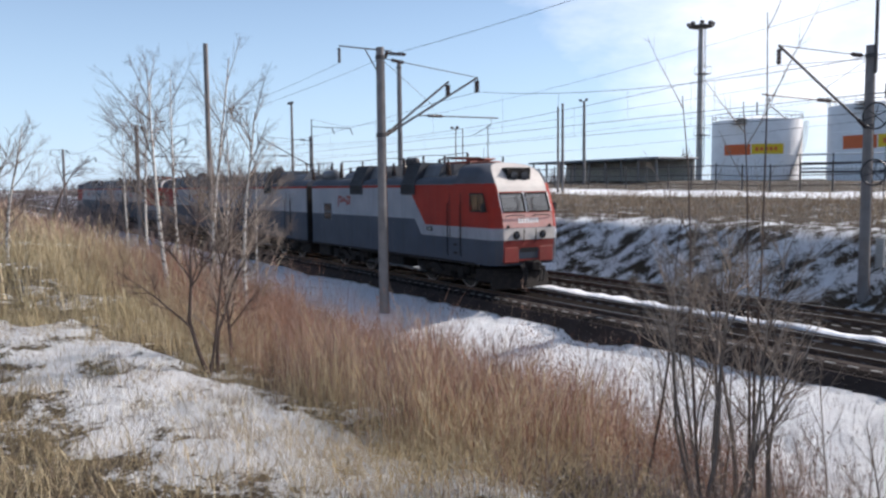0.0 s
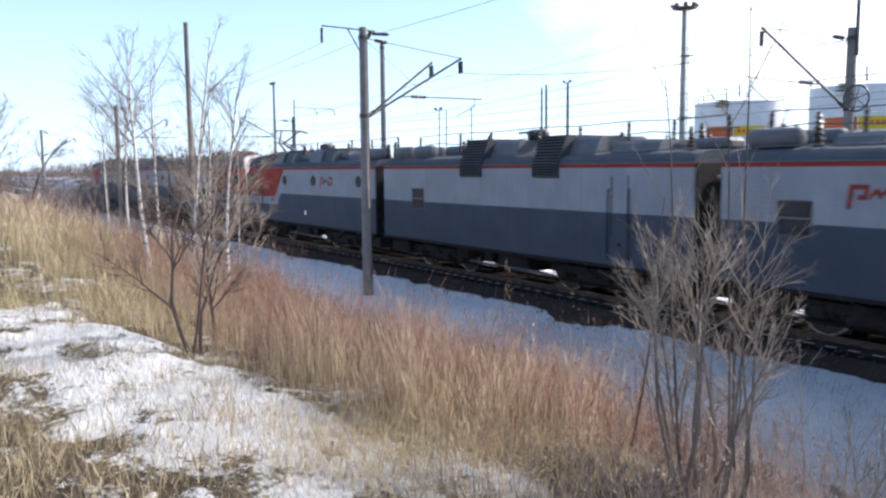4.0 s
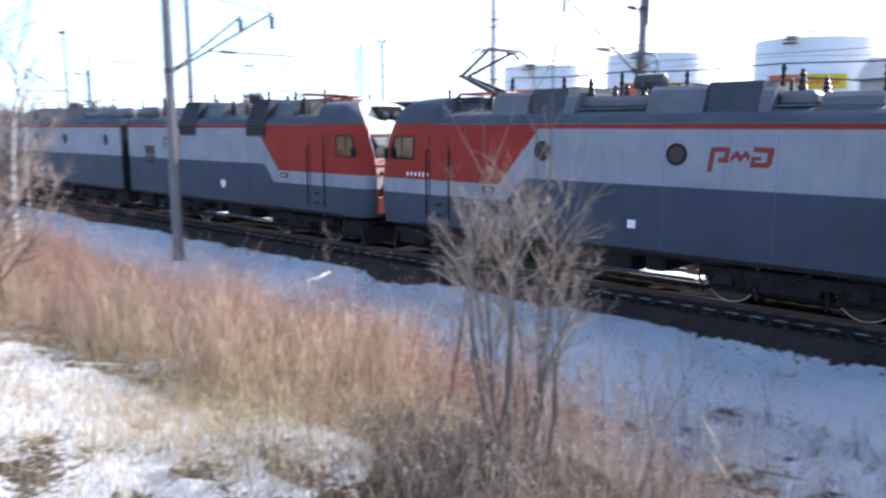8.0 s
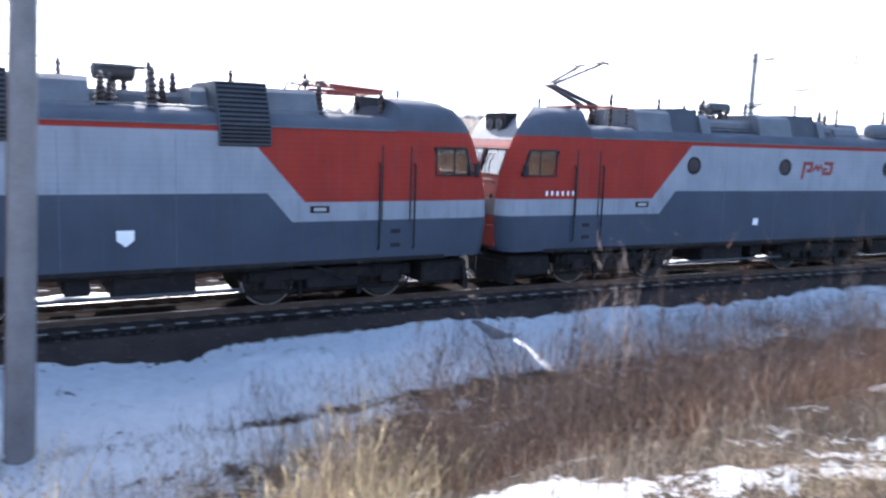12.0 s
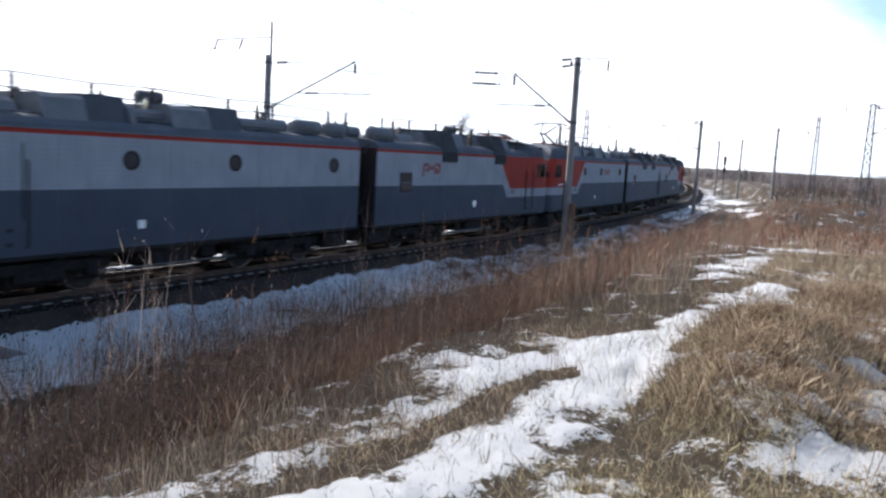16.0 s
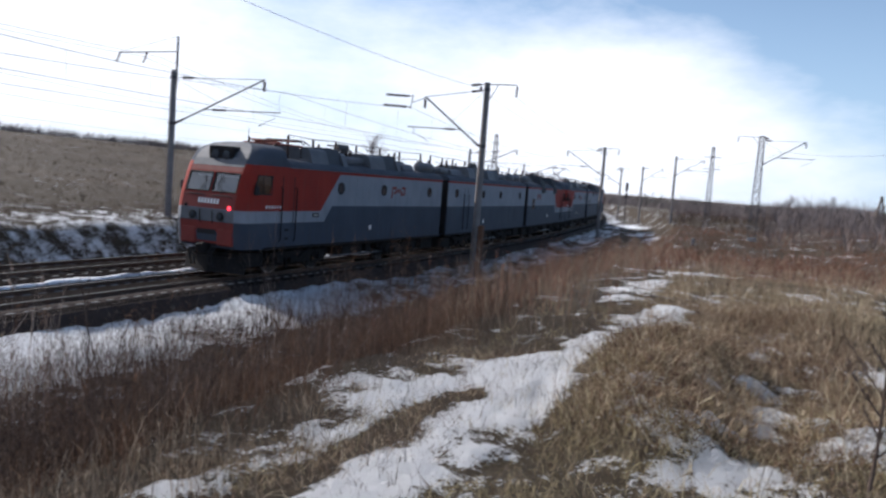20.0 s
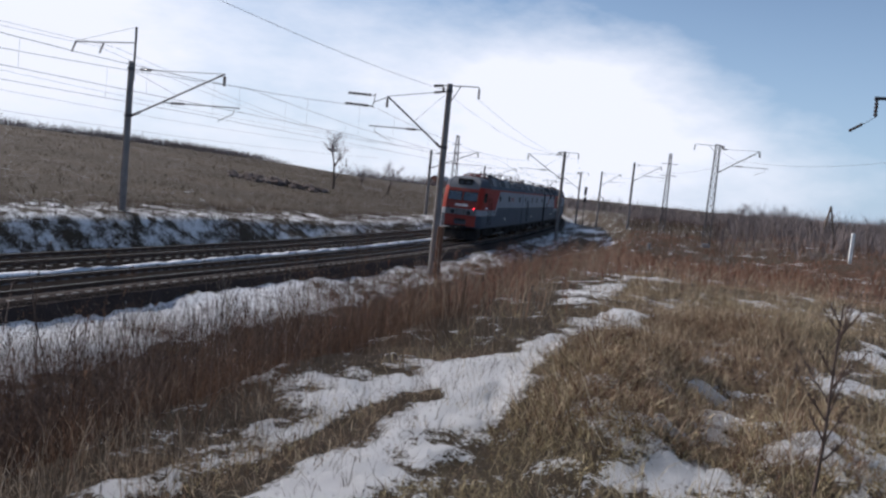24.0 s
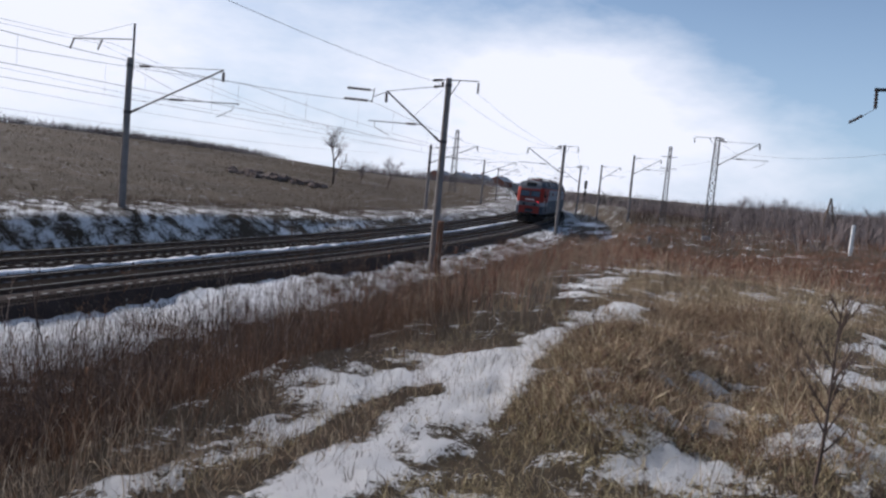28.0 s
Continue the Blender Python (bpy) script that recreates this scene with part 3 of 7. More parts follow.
def ground():
    def axis(stops, lo, hi, grow):
        """Grid lines: stops of (from, to, spacing), then ever wider to lo and hi."""
        out = [stops[0][0]]
        for a, b, h in stops:
            out += list(np.linspace(a, b, max(2, int(round((b - a) / h)) + 1))[1:])
        d0, d1, left, right = stops[0][2], stops[-1][2], [], []
        a, b = out[0], out[-1]
        while a > lo:
            d0 *= grow
            a -= d0
            left.append(a)
        while b < hi:
            d1 *= grow
            b += d1
            right.append(b)
        return np.array(left[::-1] + out + right)
    xs = axis([(-26, -11, 0.3), (-11, -3, 0.095), (-3, 2.6, 0.14), (2.6, 9, 0.08), (9, 13, 0.14), (13, 30, 0.28)], -2600, 2600, 1.06)
    ys = axis([(-5, -2.5, 0.2), (-2.5, -1.0, 0.11), (-1.0, 2.8, 0.07), (2.8, 4.0, 0.11), (4.0, 16.5, 0.19), (16.5, 33, 0.36)], -900, 3200, 1.08)
    X, Y = np.meshgrid(xs, ys)
    x, y = X.ravel(), Y.ravel()
    s = snow_at(x, y)
    deep = np.clip((s - 0.3) * 2.0, 0, 1)
    z = ground_z(x, y) + deep * (0.02 + 0.05 * vnoise(x * 3.1, y * 3.1, 9) + 0.1 * np.abs(vnoise(x * 6.3, y * 6.3, 10)) + 0.045 * vnoise(x * 11, y * 11, 11) + 0.035 * vnoise(x * 21, y * 21, 12)) * (np.hypot(x, y) < 60)
    nx, ny = len(xs), len(ys)
    i = (np.arange(ny - 1)[:, None] * nx + np.arange(nx - 1)[None]).ravel()
    me = raw_mesh("ground", np.stack([x, y, z], 1), np.stack([i, i + 1, i + nx + 1, i + nx], 1), M_GROUND)
    me.polygons.foreach_set("use_smooth", [True] * len(me.polygons))
    att = me.attributes.new("snow", "FLOAT", "POINT")
    att.data.foreach_set("value", s.astype(np.float32))
    v = line_y(np.clip(x, -600, 400)) - y
    dead = np.clip(step(13.3, 15.3, v) * (1 - step(-1.5, 3, x) * (0.85 - 0.6 * step(16.0, 17.5, v))) * (1 - 0.5 * step(30, 60, np.abs(x))) + 0.5 * vnoise(x * 0.8, y * 0.8, 61), 0, 1) * (v > 9)
    lit = me.attributes.new("litter", "FLOAT", "POINT")
    lit.data.foreach_set("value", dead.astype(np.float32))
    tagged(new("ground", me), "thawing winter ground with dry grass and patches of old snow", "ground", kind="structure")


ground()


def along(s0, s1, ds, section, off=0.0):
    """A bar of the given cross-section (across, up) along the track."""
    rings = []
    for s in np.arange(s0, s1 + ds / 2, ds):
        x, y, a = on_line(s, off)
        rings.append([(x - c * math.sin(a), y + c * math.cos(a), z) for c, z in section])
    return MB().loft(rings)


def tracks():
    for nm, off in (("track_bed_1", 0.0), ("track_bed_2", SECOND)):
        lo, hi = (-2.62, 2.0) if off == 0 else (-2.0, 2.75)
        a, b = (lo + 0.9, hi - 0.2) if off == 0 else (lo + 0.2, hi - 0.85)
        sec = [(lo, -0.97), (a, -0.18), (-1.4, -0.16), (-1.31, -0.15), (-1.26, -0.126), (-0.93, -0.126), (-0.85, -0.185), (-0.72, -0.185), (-0.6, -0.12), (0.6, -0.12), (0.72, -0.185), (0.85, -0.185), (0.93, -0.126), (1.28, -0.128), (b, -0.15), (hi, -0.97)]
        solid(nm, along(-330, 330, 1.5, sec[::-1], off), M_BALLAST, "dark crushed-stone ballast bed with sloping shoulder", "track bed", kind="structure")
        if off == 0:
            solid("ballast_shoulder", along(-330, 330, 1.5, [(lo - 0.03, -0.99), (a - 0.1, -0.215), (-1.43, -0.165), (-1.3, -0.141), (-1.24, -0.122), (-0.92, -0.116), (-0.92, -0.3), (lo + 0.3, -1.0)][::-1], off), M_SHOULDER, "grey-brown sloping shoulder of crushed stone", "track bed", kind="structure")
        bed = thing("track" if off == 0 else "far_track", Matrix(), "broad-gauge railway track with rusty rails on concrete sleepers", "railway track", "the two tracks", "structure")
        for side in (-0.795, 0.795):
            head = [(-0.037, 0.0), (0.037, 0.0), (0.037, -0.035), (0.01, -0.05), (0.01, -0.15), (0.07, -0.165), (0.07, -0.178), (-0.07, -0.178), (-0.07, -0.165), (-0.01, -0.15), (-0.01, -0.05), (-0.037, -0.035)]
            r = part("rail", along(-320, 320, 1.0, [(side + c, z) for c, z in head][::-1], off), M_RAIL, bed)
            part("running_surface", along(-320, 320, 1.0, [(side + c, z) for c, z in ((-0.03, 0.0), (0.03, 0.0), (0.03, 0.003), (-0.03, 0.003))][::-1], off), M_RAIL_TOP, r, "worn bright rail head")


def snow_strip():
    """Old snow left between the two tracks."""
    rr, rings = random.Random(3), []
    for s in np.arange(-250, 300, 0.5):
        x, y, a = on_line(s, 2.3)
        w, h = 0.26 - 0.11 * step(0, 12, s) + 0.3 * vnoise(np.array([s * 0.35]), np.array([0.5]), 71)[0] + rr.uniform(-0.08, 0.08), -0.11 + rr.uniform(-0.05, 0.03)
        rings.append([(x - c * math.sin(a), y + c * math.cos(a), z) for c, z in ((-w - 0.08, -0.6), (-w, h - 0.05), (-w * 0.5, h), (w * 0.5, h), (w, h - 0.05), (w + 0.08, -0.6))][::-1])
    solid("snow_strip", MB().loft(rings), M_SNOW, "strip of old snow lying between the two tracks", "snow", kind="structure")


tracks()
snow_strip()


# ---------------------------------------------------------------- the train
HALF = 8.75                     # half of a section over its couplings
NOSE_Z = [1.0, 1.25, 2.0, 2.44, 3.06, 3.73, 3.98, 4.25, 4.5, 4.68, 4.82, 4.9, 4.93]
NOSE_U = [0.36, 0.27, 0.2, 0.22, 0.34, 0.57, 0.68, 0.83, 1.02, 1.22, 1.46, 1.72, 1.95]
LEVELS = [1.05, 1.3, 2.0, 2.44, 3.06, 3.73, 3.98]


def livery(name, cab):
    """Grey over dark grey with a red line under the roof; a red field with slanting edge round the cab."""
    k = Nodes(name)
    sep = k.node("ShaderNodeSeparateXYZ")
    k.put(sep.inputs[0], k.co)
    x, z = sep.outputs["X"], sep.outputs["Z"]
    u = k.math("SUBTRACT", HALF, x)

    def above(a, level, soft=0.012):
        return k.math("MULTIPLY", k.math("SUBTRACT", a, level), 1 / soft, True)
    mid = k.mix(k.ramp(k.noise(0.8), 0.3, 0.7), (0.215, 0.228, 0.26), (0.268, 0.282, 0.315))
    dark = k.mix(k.ramp(k.noise(0.7), 0.3, 0.7), (0.043, 0.054, 0.076), (0.058, 0.071, 0.096))
    red = k.mix(k.ramp(k.noise(1.1), 0.3, 0.7), (0.235, 0.025, 0.017), (0.29, 0.032, 0.02))
    roof = k.mix(k.ramp(k.noise(0.9), 0.3, 0.7), (0.06, 0.068, 0.086), (0.085, 0.096, 0.118))
    if cab:
        edge = k.math("MINIMUM", k.math("MAXIMUM", k.math("MULTIPLY", k.math("SUBTRACT", u, 5.5), 1.15), 0.0), 0.65)
        col = k.mix(above(z, k.math("ADD", edge, 2.0)), dark, mid)
        slant = k.math("SUBTRACT", k.math("ADD", 5.2, k.math("MULTIPLY", k.math("SUBTRACT", z, 2.44), 0.9)), u)
        field = k.math("MULTIPLY", above(slant, 0.0), above(z, 2.44))
        col = k.mix(field, col, red)
    else:
        col = k.mix(above(z, 2.65), dark, mid)
    col = k.mix(above(z, 3.97), col, red)
    col = k.mix(above(z, 4.1), col, roof)
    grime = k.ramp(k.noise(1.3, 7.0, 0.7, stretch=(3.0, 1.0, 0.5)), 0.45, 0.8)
    # weights this coat to darken more towards the bottom of the body
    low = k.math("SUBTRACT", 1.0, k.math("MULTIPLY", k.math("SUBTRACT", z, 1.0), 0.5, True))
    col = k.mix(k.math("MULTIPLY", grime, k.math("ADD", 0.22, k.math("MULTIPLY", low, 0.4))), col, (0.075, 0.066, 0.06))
    # dust streaks washed down from the roof edge
    run = k.ramp(k.noise(7.0, 3.0, 0.6, stretch=(1.0, 1.0, 0.07)), 0.55, 0.75)
    col = k.mix(k.math("MULTIPLY", run, 0.16), col, (0.12, 0.11, 0.1))
    k.put(k.bsdf.inputs["Base Color"], col)
    k.put(k.bsdf.inputs["Roughness"], k.math("ADD", k.math("ADD", 0.6, k.math("MULTIPLY", grime, 0.25)), k.math("MULTIPLY", above(z, 4.1), 0.3), True))
    k.bsdf.inputs["Specular IOR Level"].default_value = 0.12
    ribs = k.math("MULTIPLY", k.math("MULTIPLY", k.math("ADD", k.math("SINE", k.math("MULTIPLY", z, 2 * math.pi / 0.125)), 1.0), above(z, 2.5)), 0.22)
    k.bump(k.math("ADD", k.noise(1.6, 2.0, 0.4), ribs), 0.25, 0.02)
    return k.mat


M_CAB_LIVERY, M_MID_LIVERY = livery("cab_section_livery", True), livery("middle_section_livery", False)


def nose_u(z):
    return float(np.interp(z, NOSE_Z, NOSE_U))


def nose_point(y, z, out=0.0):
    return (HALF - nose_u(z) + out, y, z)


def body_ring(depth, w, cab):
    """A ring of the cab section's shell, depth metres behind the nose's face."""
    f = float(np.clip((3.4 - depth) / 2.4, 0, 1)) if cab else 0.0
    f = f * f * (3 - 2 * f)
    hump = float(np.clip((2.95 - depth) / 0.65, 0, 1)) if cab else 0.0
    hump = hump * hump * (3 - 2 * hump)
    pts = [(w, z) for z in LEVELS]
    for fy, za, zb in ((0.995, 4.1, 4.25), (0.965, 4.22, 4.5), (0.88, 4.33, 4.68), (0.7, 4.41, 4.82), (0.4, 4.45, 4.9), (0.0, 4.47, 4.93)):
        pts.append((w * fy, za + (zb - za) * hump))
    full = [(-y, z) for y, z in pts] + [(y, z) for y, z in pts[-2::-1]]
    base = HALF - depth
    return [(base - f * nose_u(z) if cab else base, y, z) for y, z in full]


def strips(n):
    """Faces that close a symmetric outline from side to side."""
    half = n // 2
    return [(i, i + 1, n - 2 - i, n - 1 - i) for i in range(half - 1)] + [(half - 1, half, half + 1)]


def shell(cab):
    mb = MB()
    if cab:
        stations = [(0.0, 1.2), (0.1, 1.4), (0.28, 1.52), (0.42, 1.55), (1.42, 1.55), (2.0, 1.55), (2.3, 1.55), (2.6, 1.55), (2.95, 1.55), (3.6, 1.55), (6.0, 1.55), (10.0, 1.55), (14.0, 1.55), (17.08, 1.55)]
        rings = [body_ring(d, w, True) for d, w in stations]
        n = len(rings[0])
        window = (3, 4), (3, n - 6)             # the two side windows stay open
        mb.loft(rings, cap=False, closed=False, skip=window)
        mb.add(rings[-1], [tuple(range(n))])
        # face of the nose, strip by strip, with two panes left out
        ys = [-1.2, -1.12, -0.06, 0.06, 1.12, 1.2]
        for i in range(len(LEVELS) - 1):
            za, zb = LEVELS[i], LEVELS[i + 1]
            for j in range(5):
                if i == 4 and j in (1, 3):
                    continue
                mb.add([nose_point(ys[j], za), nose_point(ys[j + 1], za), nose_point(ys[j + 1], zb), nose_point(ys[j], zb)], [(0, 1, 2, 3)])
        top = rings[0][len(LEVELS) - 1:n - len(LEVELS) + 1]
        mb.add(top, strips(len(top)))
    else:
        rings = [body_ring(d, 1.55, False) for d in (0.42, 4.0, 8.75, 13.5, 17.08)]
        n = len(rings[0])
        mb.loft(rings, cap=False, closed=False)
        mb.add(rings[0], [tuple(range(n))[::-1]]), mb.add(rings[-1], [tuple(range(n))])
    # floor
    x0 = rings[0][0][0]
    mb.add([(x0, -1.5, 1.06), (-HALF + 0.42, -1.5, 1.06), (-HALF + 0.42, 1.5, 1.06), (x0, 1.5, 1.06)], [(0, 1, 2, 3)])
    return mb


def frame_bar(mb, pts, r):
    for a, b in zip(pts, pts[1:] + pts[:1]):
        mb.tube([a, b], r, 5)


def wheelset_data():
    mb = MB()
    for s in (-1, 1):
        mb.lathe([(0.12, -0.07), (0.56, -0.06), (0.6, 0.03), (0.65, 0.05), (0.65, 0.075), (0.1, 0.09)], (0, s * 0.79, 0), (0, -s, 0), 28)
        for i in range(6):
            a = i * math.pi / 3
            mb.box((0.33 * math.cos(a), s * 0.865, 0.33 * math.sin(a)), (0.1, 0.03, 0.22), 0.01, Matrix.Rotation(-a + math.pi / 2, 4, "Y"))
    mb.tube([(0, -1.08, 0), (0, 1.08, 0)], 0.09, 10)
    return mb.data("wheelset", M_WHEEL, True)


def tyre_data(s):
    mb = MB()
    if s:
        mb.loft([[(r * math.cos(2 * math.pi * j / 28), s * 0.79 + s * o, r * math.sin(2 * math.pi * j / 28)) for j in range(28)] for r, o in ((0.6, 0.071), (0.627, 0.071), (0.629, 0.0), (0.627, -0.03))], cap=False)
    return mb.data("tyre", M_TYRE, True)


WHEELSET, TYRES = wheelset_data(), (tyre_data(-1), tyre_data(1))
AXLES = [HALF - 2.95, HALF - 5.85, -HALF + 5.85, -HALF + 2.95]


def running_gear(root):
    for cx in (HALF - 4.4, -HALF + 4.4):
        bogie = MB()
        for s in (-1, 1):
            bogie.box((cx, s * 1.18, 0.74), (4.0, 0.16, 0.26), 0.03)
            bogie.box((cx, s * 1.18, 0.55), (1.3, 0.2, 0.3), 0.03)
            for dx in (-1.45, 1.45):
                bogie.box((cx + dx, s * 1.2, 0.62), (0.42, 0.24, 0.36), 0.04)
        for dx in (-2.0, 0, 2.0):
            bogie.box((cx + dx, 0, 0.72), (0.22, 2.3, 0.26), 0.03)
        b = part("bogie", bogie, M_UNDER, root, "near-black bogie frame")
        for s in (-1, 1):
            for dx in (-1.85, -1.05, 1.05, 1.85):
                spring = MB()
                pts = [(cx + dx + 0.09 * math.cos(a), s * 1.2 + 0.09 * math.sin(a), 0.5 + 0.42 * a / 40) for a in np.arange(0, 40, 0.8)]
                part("coil_spring", spring.tube(pts, 0.02, 4), M_UNDER, b)
            for dx in (-0.62, 0.62):
                part("brake_hanger", MB().box((cx + dx * 1.2, s * 1.1, 0.42), (0.1, 0.08, 0.5), 0.02), M_UNDER, b)
            part("sand_pipe", MB().tube([(cx + 2.2, s * 0.85, 1.0), (cx + 2.25, s * 0.82, 0.5), (cx + 2.12, s * 0.8, 0.12)], 0.025, 5), M_UNDER, b)
            part("damper", MB().tube([(cx - 0.5, s * 1.34, 0.95), (cx + 0.25, s * 1.34, 0.6)], 0.045, 6), M_UNDER, b)
    sets = []
    for ax in AXLES:
        w = part("wheelset", WHEELSET, None, root)
        w.location = (ax, 0, 0.63)
        for ty in TYRES:
            part("tyre", ty, None, w, "bright worn steel tyre")
        sets.append((w, ax))
    for cx, w, z in ((HALF - 1.35, 1.3, 0.62), (-HALF + 1.25, 1.4, 0.66)):
        part("end_equipment", MB().box((cx, 0, z), (w, 2.5, 0.55), 0.05), M_UNDER, root, "dark equipment under the end of the floor")
    for s in (-1, 1):
        for cx in (HALF - 4.4, -HALF + 4.4):
            part("brake_rigging", MB().tube([(cx - 2.1, s * 1.0, 0.33), (cx + 2.1, s * 1.0, 0.33)], 0.05, 6), M_UNDER, root)
            part("traction_motor", MB().box((cx, s * 0.45, 0.55), (2.0, 0.7, 0.6), 0.1), M_UNDER, root)
        part("cable_duct", MB().box((0, s * 1.36, 0.98), (6.0, 0.12, 0.12), 0.02), M_UNDER, root)
    part("equipment_box", MB().box((0.35, 0, 0.74), (1.7, 2.6, 0.62), 0.05), M_UNDER, root, "grey underfloor equipment box")
    part("battery_box", MB().box((-1.15, 0.0, 0.8), (0.5, 2.5, 0.48), 0.04), M_UNDER, root)
    for s in (-1, 1):
        part("air_pipe", MB().tube([(-2.2, s * 1.3, 0.5), (2.2, s * 1.3, 0.5)], 0.035, 6), M_RAIL_TOP, root, "pale air pipe under the floor")
    for sgn in (-1, 1):
        c = MB().box((sgn * (HALF - 0.25), 0, 1.03), (0.9, 0.3, 0.34), 0.05)
        c.box((sgn * (HALF + 0.05), 0.1, 1.03), (0.3, 0.28, 0.42), 0.06)
        part("coupler", c, M_UNDER, root)
    return sets


def plate(mb, u0, u1, z0, z1, side, out=0.004, th=0.02):
    """A panel on the section's side; u counts from the leading end."""
    return mb.box((HALF - (u0 + u1) / 2, side * (1.55 + out), (z0 + z1) / 2), (abs(u1 - u0), th, z1 - z0), min(0.008, th / 3))


def porthole(root, u, z, side, r=0.21):
    x = HALF - u
    rim = MB().loft([[(x + q * math.cos(2 * math.pi * j / 20), side * (1.55 + o), z + q * math.sin(2 * math.pi * j / 20)) for j in range(20)] for q, o in ((r + 0.05, 0.0), (r + 0.045, 0.025), (r, 0.025), (r - 0.02, 0.005))], cap=False)
    p = part("porthole", rim, M_UNDER, root, "round window in a dark rubber rim", True)
    part("pane", MB().add([(x + r * math.cos(2 * math.pi * j / 20), side * 1.559, z + r * math.sin(2 * math.pi * j / 20)) for j in range(20)], [tuple(range(20))]), M_PANEGLASS, p)


def emblem(root, u, side):
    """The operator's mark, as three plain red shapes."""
    d = side                                            # the mark reads the same from either side
    for k, pts in enumerate(([(0, -0.15), (0, 0.5), (0.62, 0.5), (0.62, 0.1), (0.3, 0.1), (0.3, 0.23), (0.47, 0.23), (0.47, 0.37), (0.16, 0.37), (0.16, -0.15)],
                             [(0.68, 0.1), (0.68, 0.26), (0.86, 0.43), (1.0, 0.29), (1.12, 0.43), (1.26, 0.31), (1.26, 0.14), (1.12, 0.27), (0.99, 0.11), (0.86, 0.26)],
                             [(1.34, 0.52), (1.96, 0.5), (1.96, 0.1), (1.86, 0.0), (1.32, 0.0), (1.32, 0.28), (1.62, 0.28), (1.62, 0.18), (1.46, 0.18), (1.46, 0.13), (1.78, 0.13), (1.78, 0.37), (1.34, 0.39)])):
        n = len(pts)
        front = [(HALF - u + d * -((px - 0.95) * 0.72 + 0.12 * pz), side * 1.556, 3.16 + 0.85 * pz) for px, pz in pts]
        back = [(x, side * 1.545, z) for x, y, z in front]
        part("emblem_shape", MB().add(front + back, [tuple(range(n)), tuple(range(n, 2 * n))[::-1]] + [(i, (i + 1) % n, n + (i + 1) % n, n + i) for i in range(n)]), M_RED, root, "red painted emblem stroke")


def louvre(root, u0, u1, high=5.03):
    """An air intake: a dark slatted block that leans from the roof down over the side."""
    x0, x1 = HALF - u1, HALF - u0
    prof = [(-1.56, 3.66), (-1.63, 3.7), (-1.63, 4.1), (-1.2, high), (1.0, high), (1.25, 4.3), (0.0, 4.4), (-1.3, 4.12), (-1.55, 4.0)]
    b = part("air_intake", MB().loft([[(x, y, z) for y, z in prof] for x in (x0, x1)]), M_LOUVRE, root, "dark slatted air intake")
    for i in range(14):
        t = (i + 0.5) / 14
        if t < 0.33:
            y, z, tilt = -1.645, 3.72 + t / 0.33 * 0.38, 0
        else:
            q = (t - 0.33) / 0.67
            y, z, tilt = -1.64 + 0.43 * q, 4.1 + (high - 4.1) * q, 25
        part("slat", MB().box(((x0 + x1) / 2, y, z), (x1 - x0 - 0.06, 0.015, 0.055), 0.004, Matrix.Rotation(radians(35 - tilt), 4, "X")), M_UNDER, b)
    return b


def insulator_post(root, x, y, h=0.36, r=0.075, z=4.42):
    prof = [(r * 1.25, 0.0)]
    for i in range(6):
        q, a = r * (1.3 - 0.13 * i), h * (i + 0.2) / 6
        prof += [(q * 0.62, a), (q, a + h * 0.05), (q * 0.6, a + h * 0.11)]
    o = part("insulator", MB().lathe(prof + [(r * 0.4, h)], (x, y, z)), M_PORCELAIN, root, "", True)
    part("cap", MB().lathe([(0.05, 0), (0.05, 0.05), (0.02, 0.07)], (x, y, z + h)), M_STEEL, o)


def roof_line(root, pts, r=0.016):
    part("busbar", MB().tube(pts, r, 5), M_STEEL, root)


def pantograph(root, x, raised):
    f = MB()
    for y in (-0.75, 0.75):
        f.tube([(x - 0.9, y, 4.98), (x + 0.9, y, 4.98)], 0.04, 6)
    for dx in (-0.9, 0.0, 0.9):
        f.tube([(x + dx, -0.75, 4.98), (x + dx, 0.75, 4.98)], 0.035, 6)
    base = part("pantograph_frame", f, M_PANTO, root, "red-oxide pantograph frame on insulators")
    for dx in (-0.9, 0.9):
        for y in (-0.75, 0.75):
            part("foot_insulator", MB().sheds((x + dx, y, 4.5), (x + dx, y, 4.95), 0.09, 4), M_PORCELAIN, base, "", True)
    arm = MB()
    if raised:
        knee, head = (x + 1.35, 0, 5.55), (x - 0.05, 0, 6.2)
    else:
        knee, head = (x + 1.15, 0, 5.08), (x - 0.75, 0, 5.16)
    arm.tube([(x - 0.1, -0.3, 5.0), (knee[0], -0.12, knee[2])], [0.075, 0.055], 6)
    arm.tube([(x - 0.1, 0.3, 5.0), (knee[0], 0.12, knee[2])], [0.075, 0.055], 6)
    for y in (-0.55, 0.55):
        arm.tube([(knee[0], y * 0.25, knee[2]), (head[0], y, head[2])], [0.05, 0.04], 6)
    arm.tube([(knee[0], -0.25, knee[2]), (knee[0], 0.25, knee[2])], 0.05, 6)
    part("pantograph_arm", arm, M_PANTO if not raised else M_STEEL, base)
    hd = MB()
    for dx in (-0.18, 0.18):
        hd.tube([(head[0] + dx, -1.1, head[2] - 0.12), (head[0] + dx, -0.75, head[2] + 0.05), (head[0] + dx, 0.75, head[2] + 0.05), (head[0] + dx, 1.1, head[2] - 0.12)], 0.03, 5)
    for y in (-0.55, 0.55):
        hd.tube([(head[0] - 0.2, y, head[2]), (head[0] + 0.2, y, head[2])], 0.025, 5)
    part("collector_head", hd, M_STEEL, base)


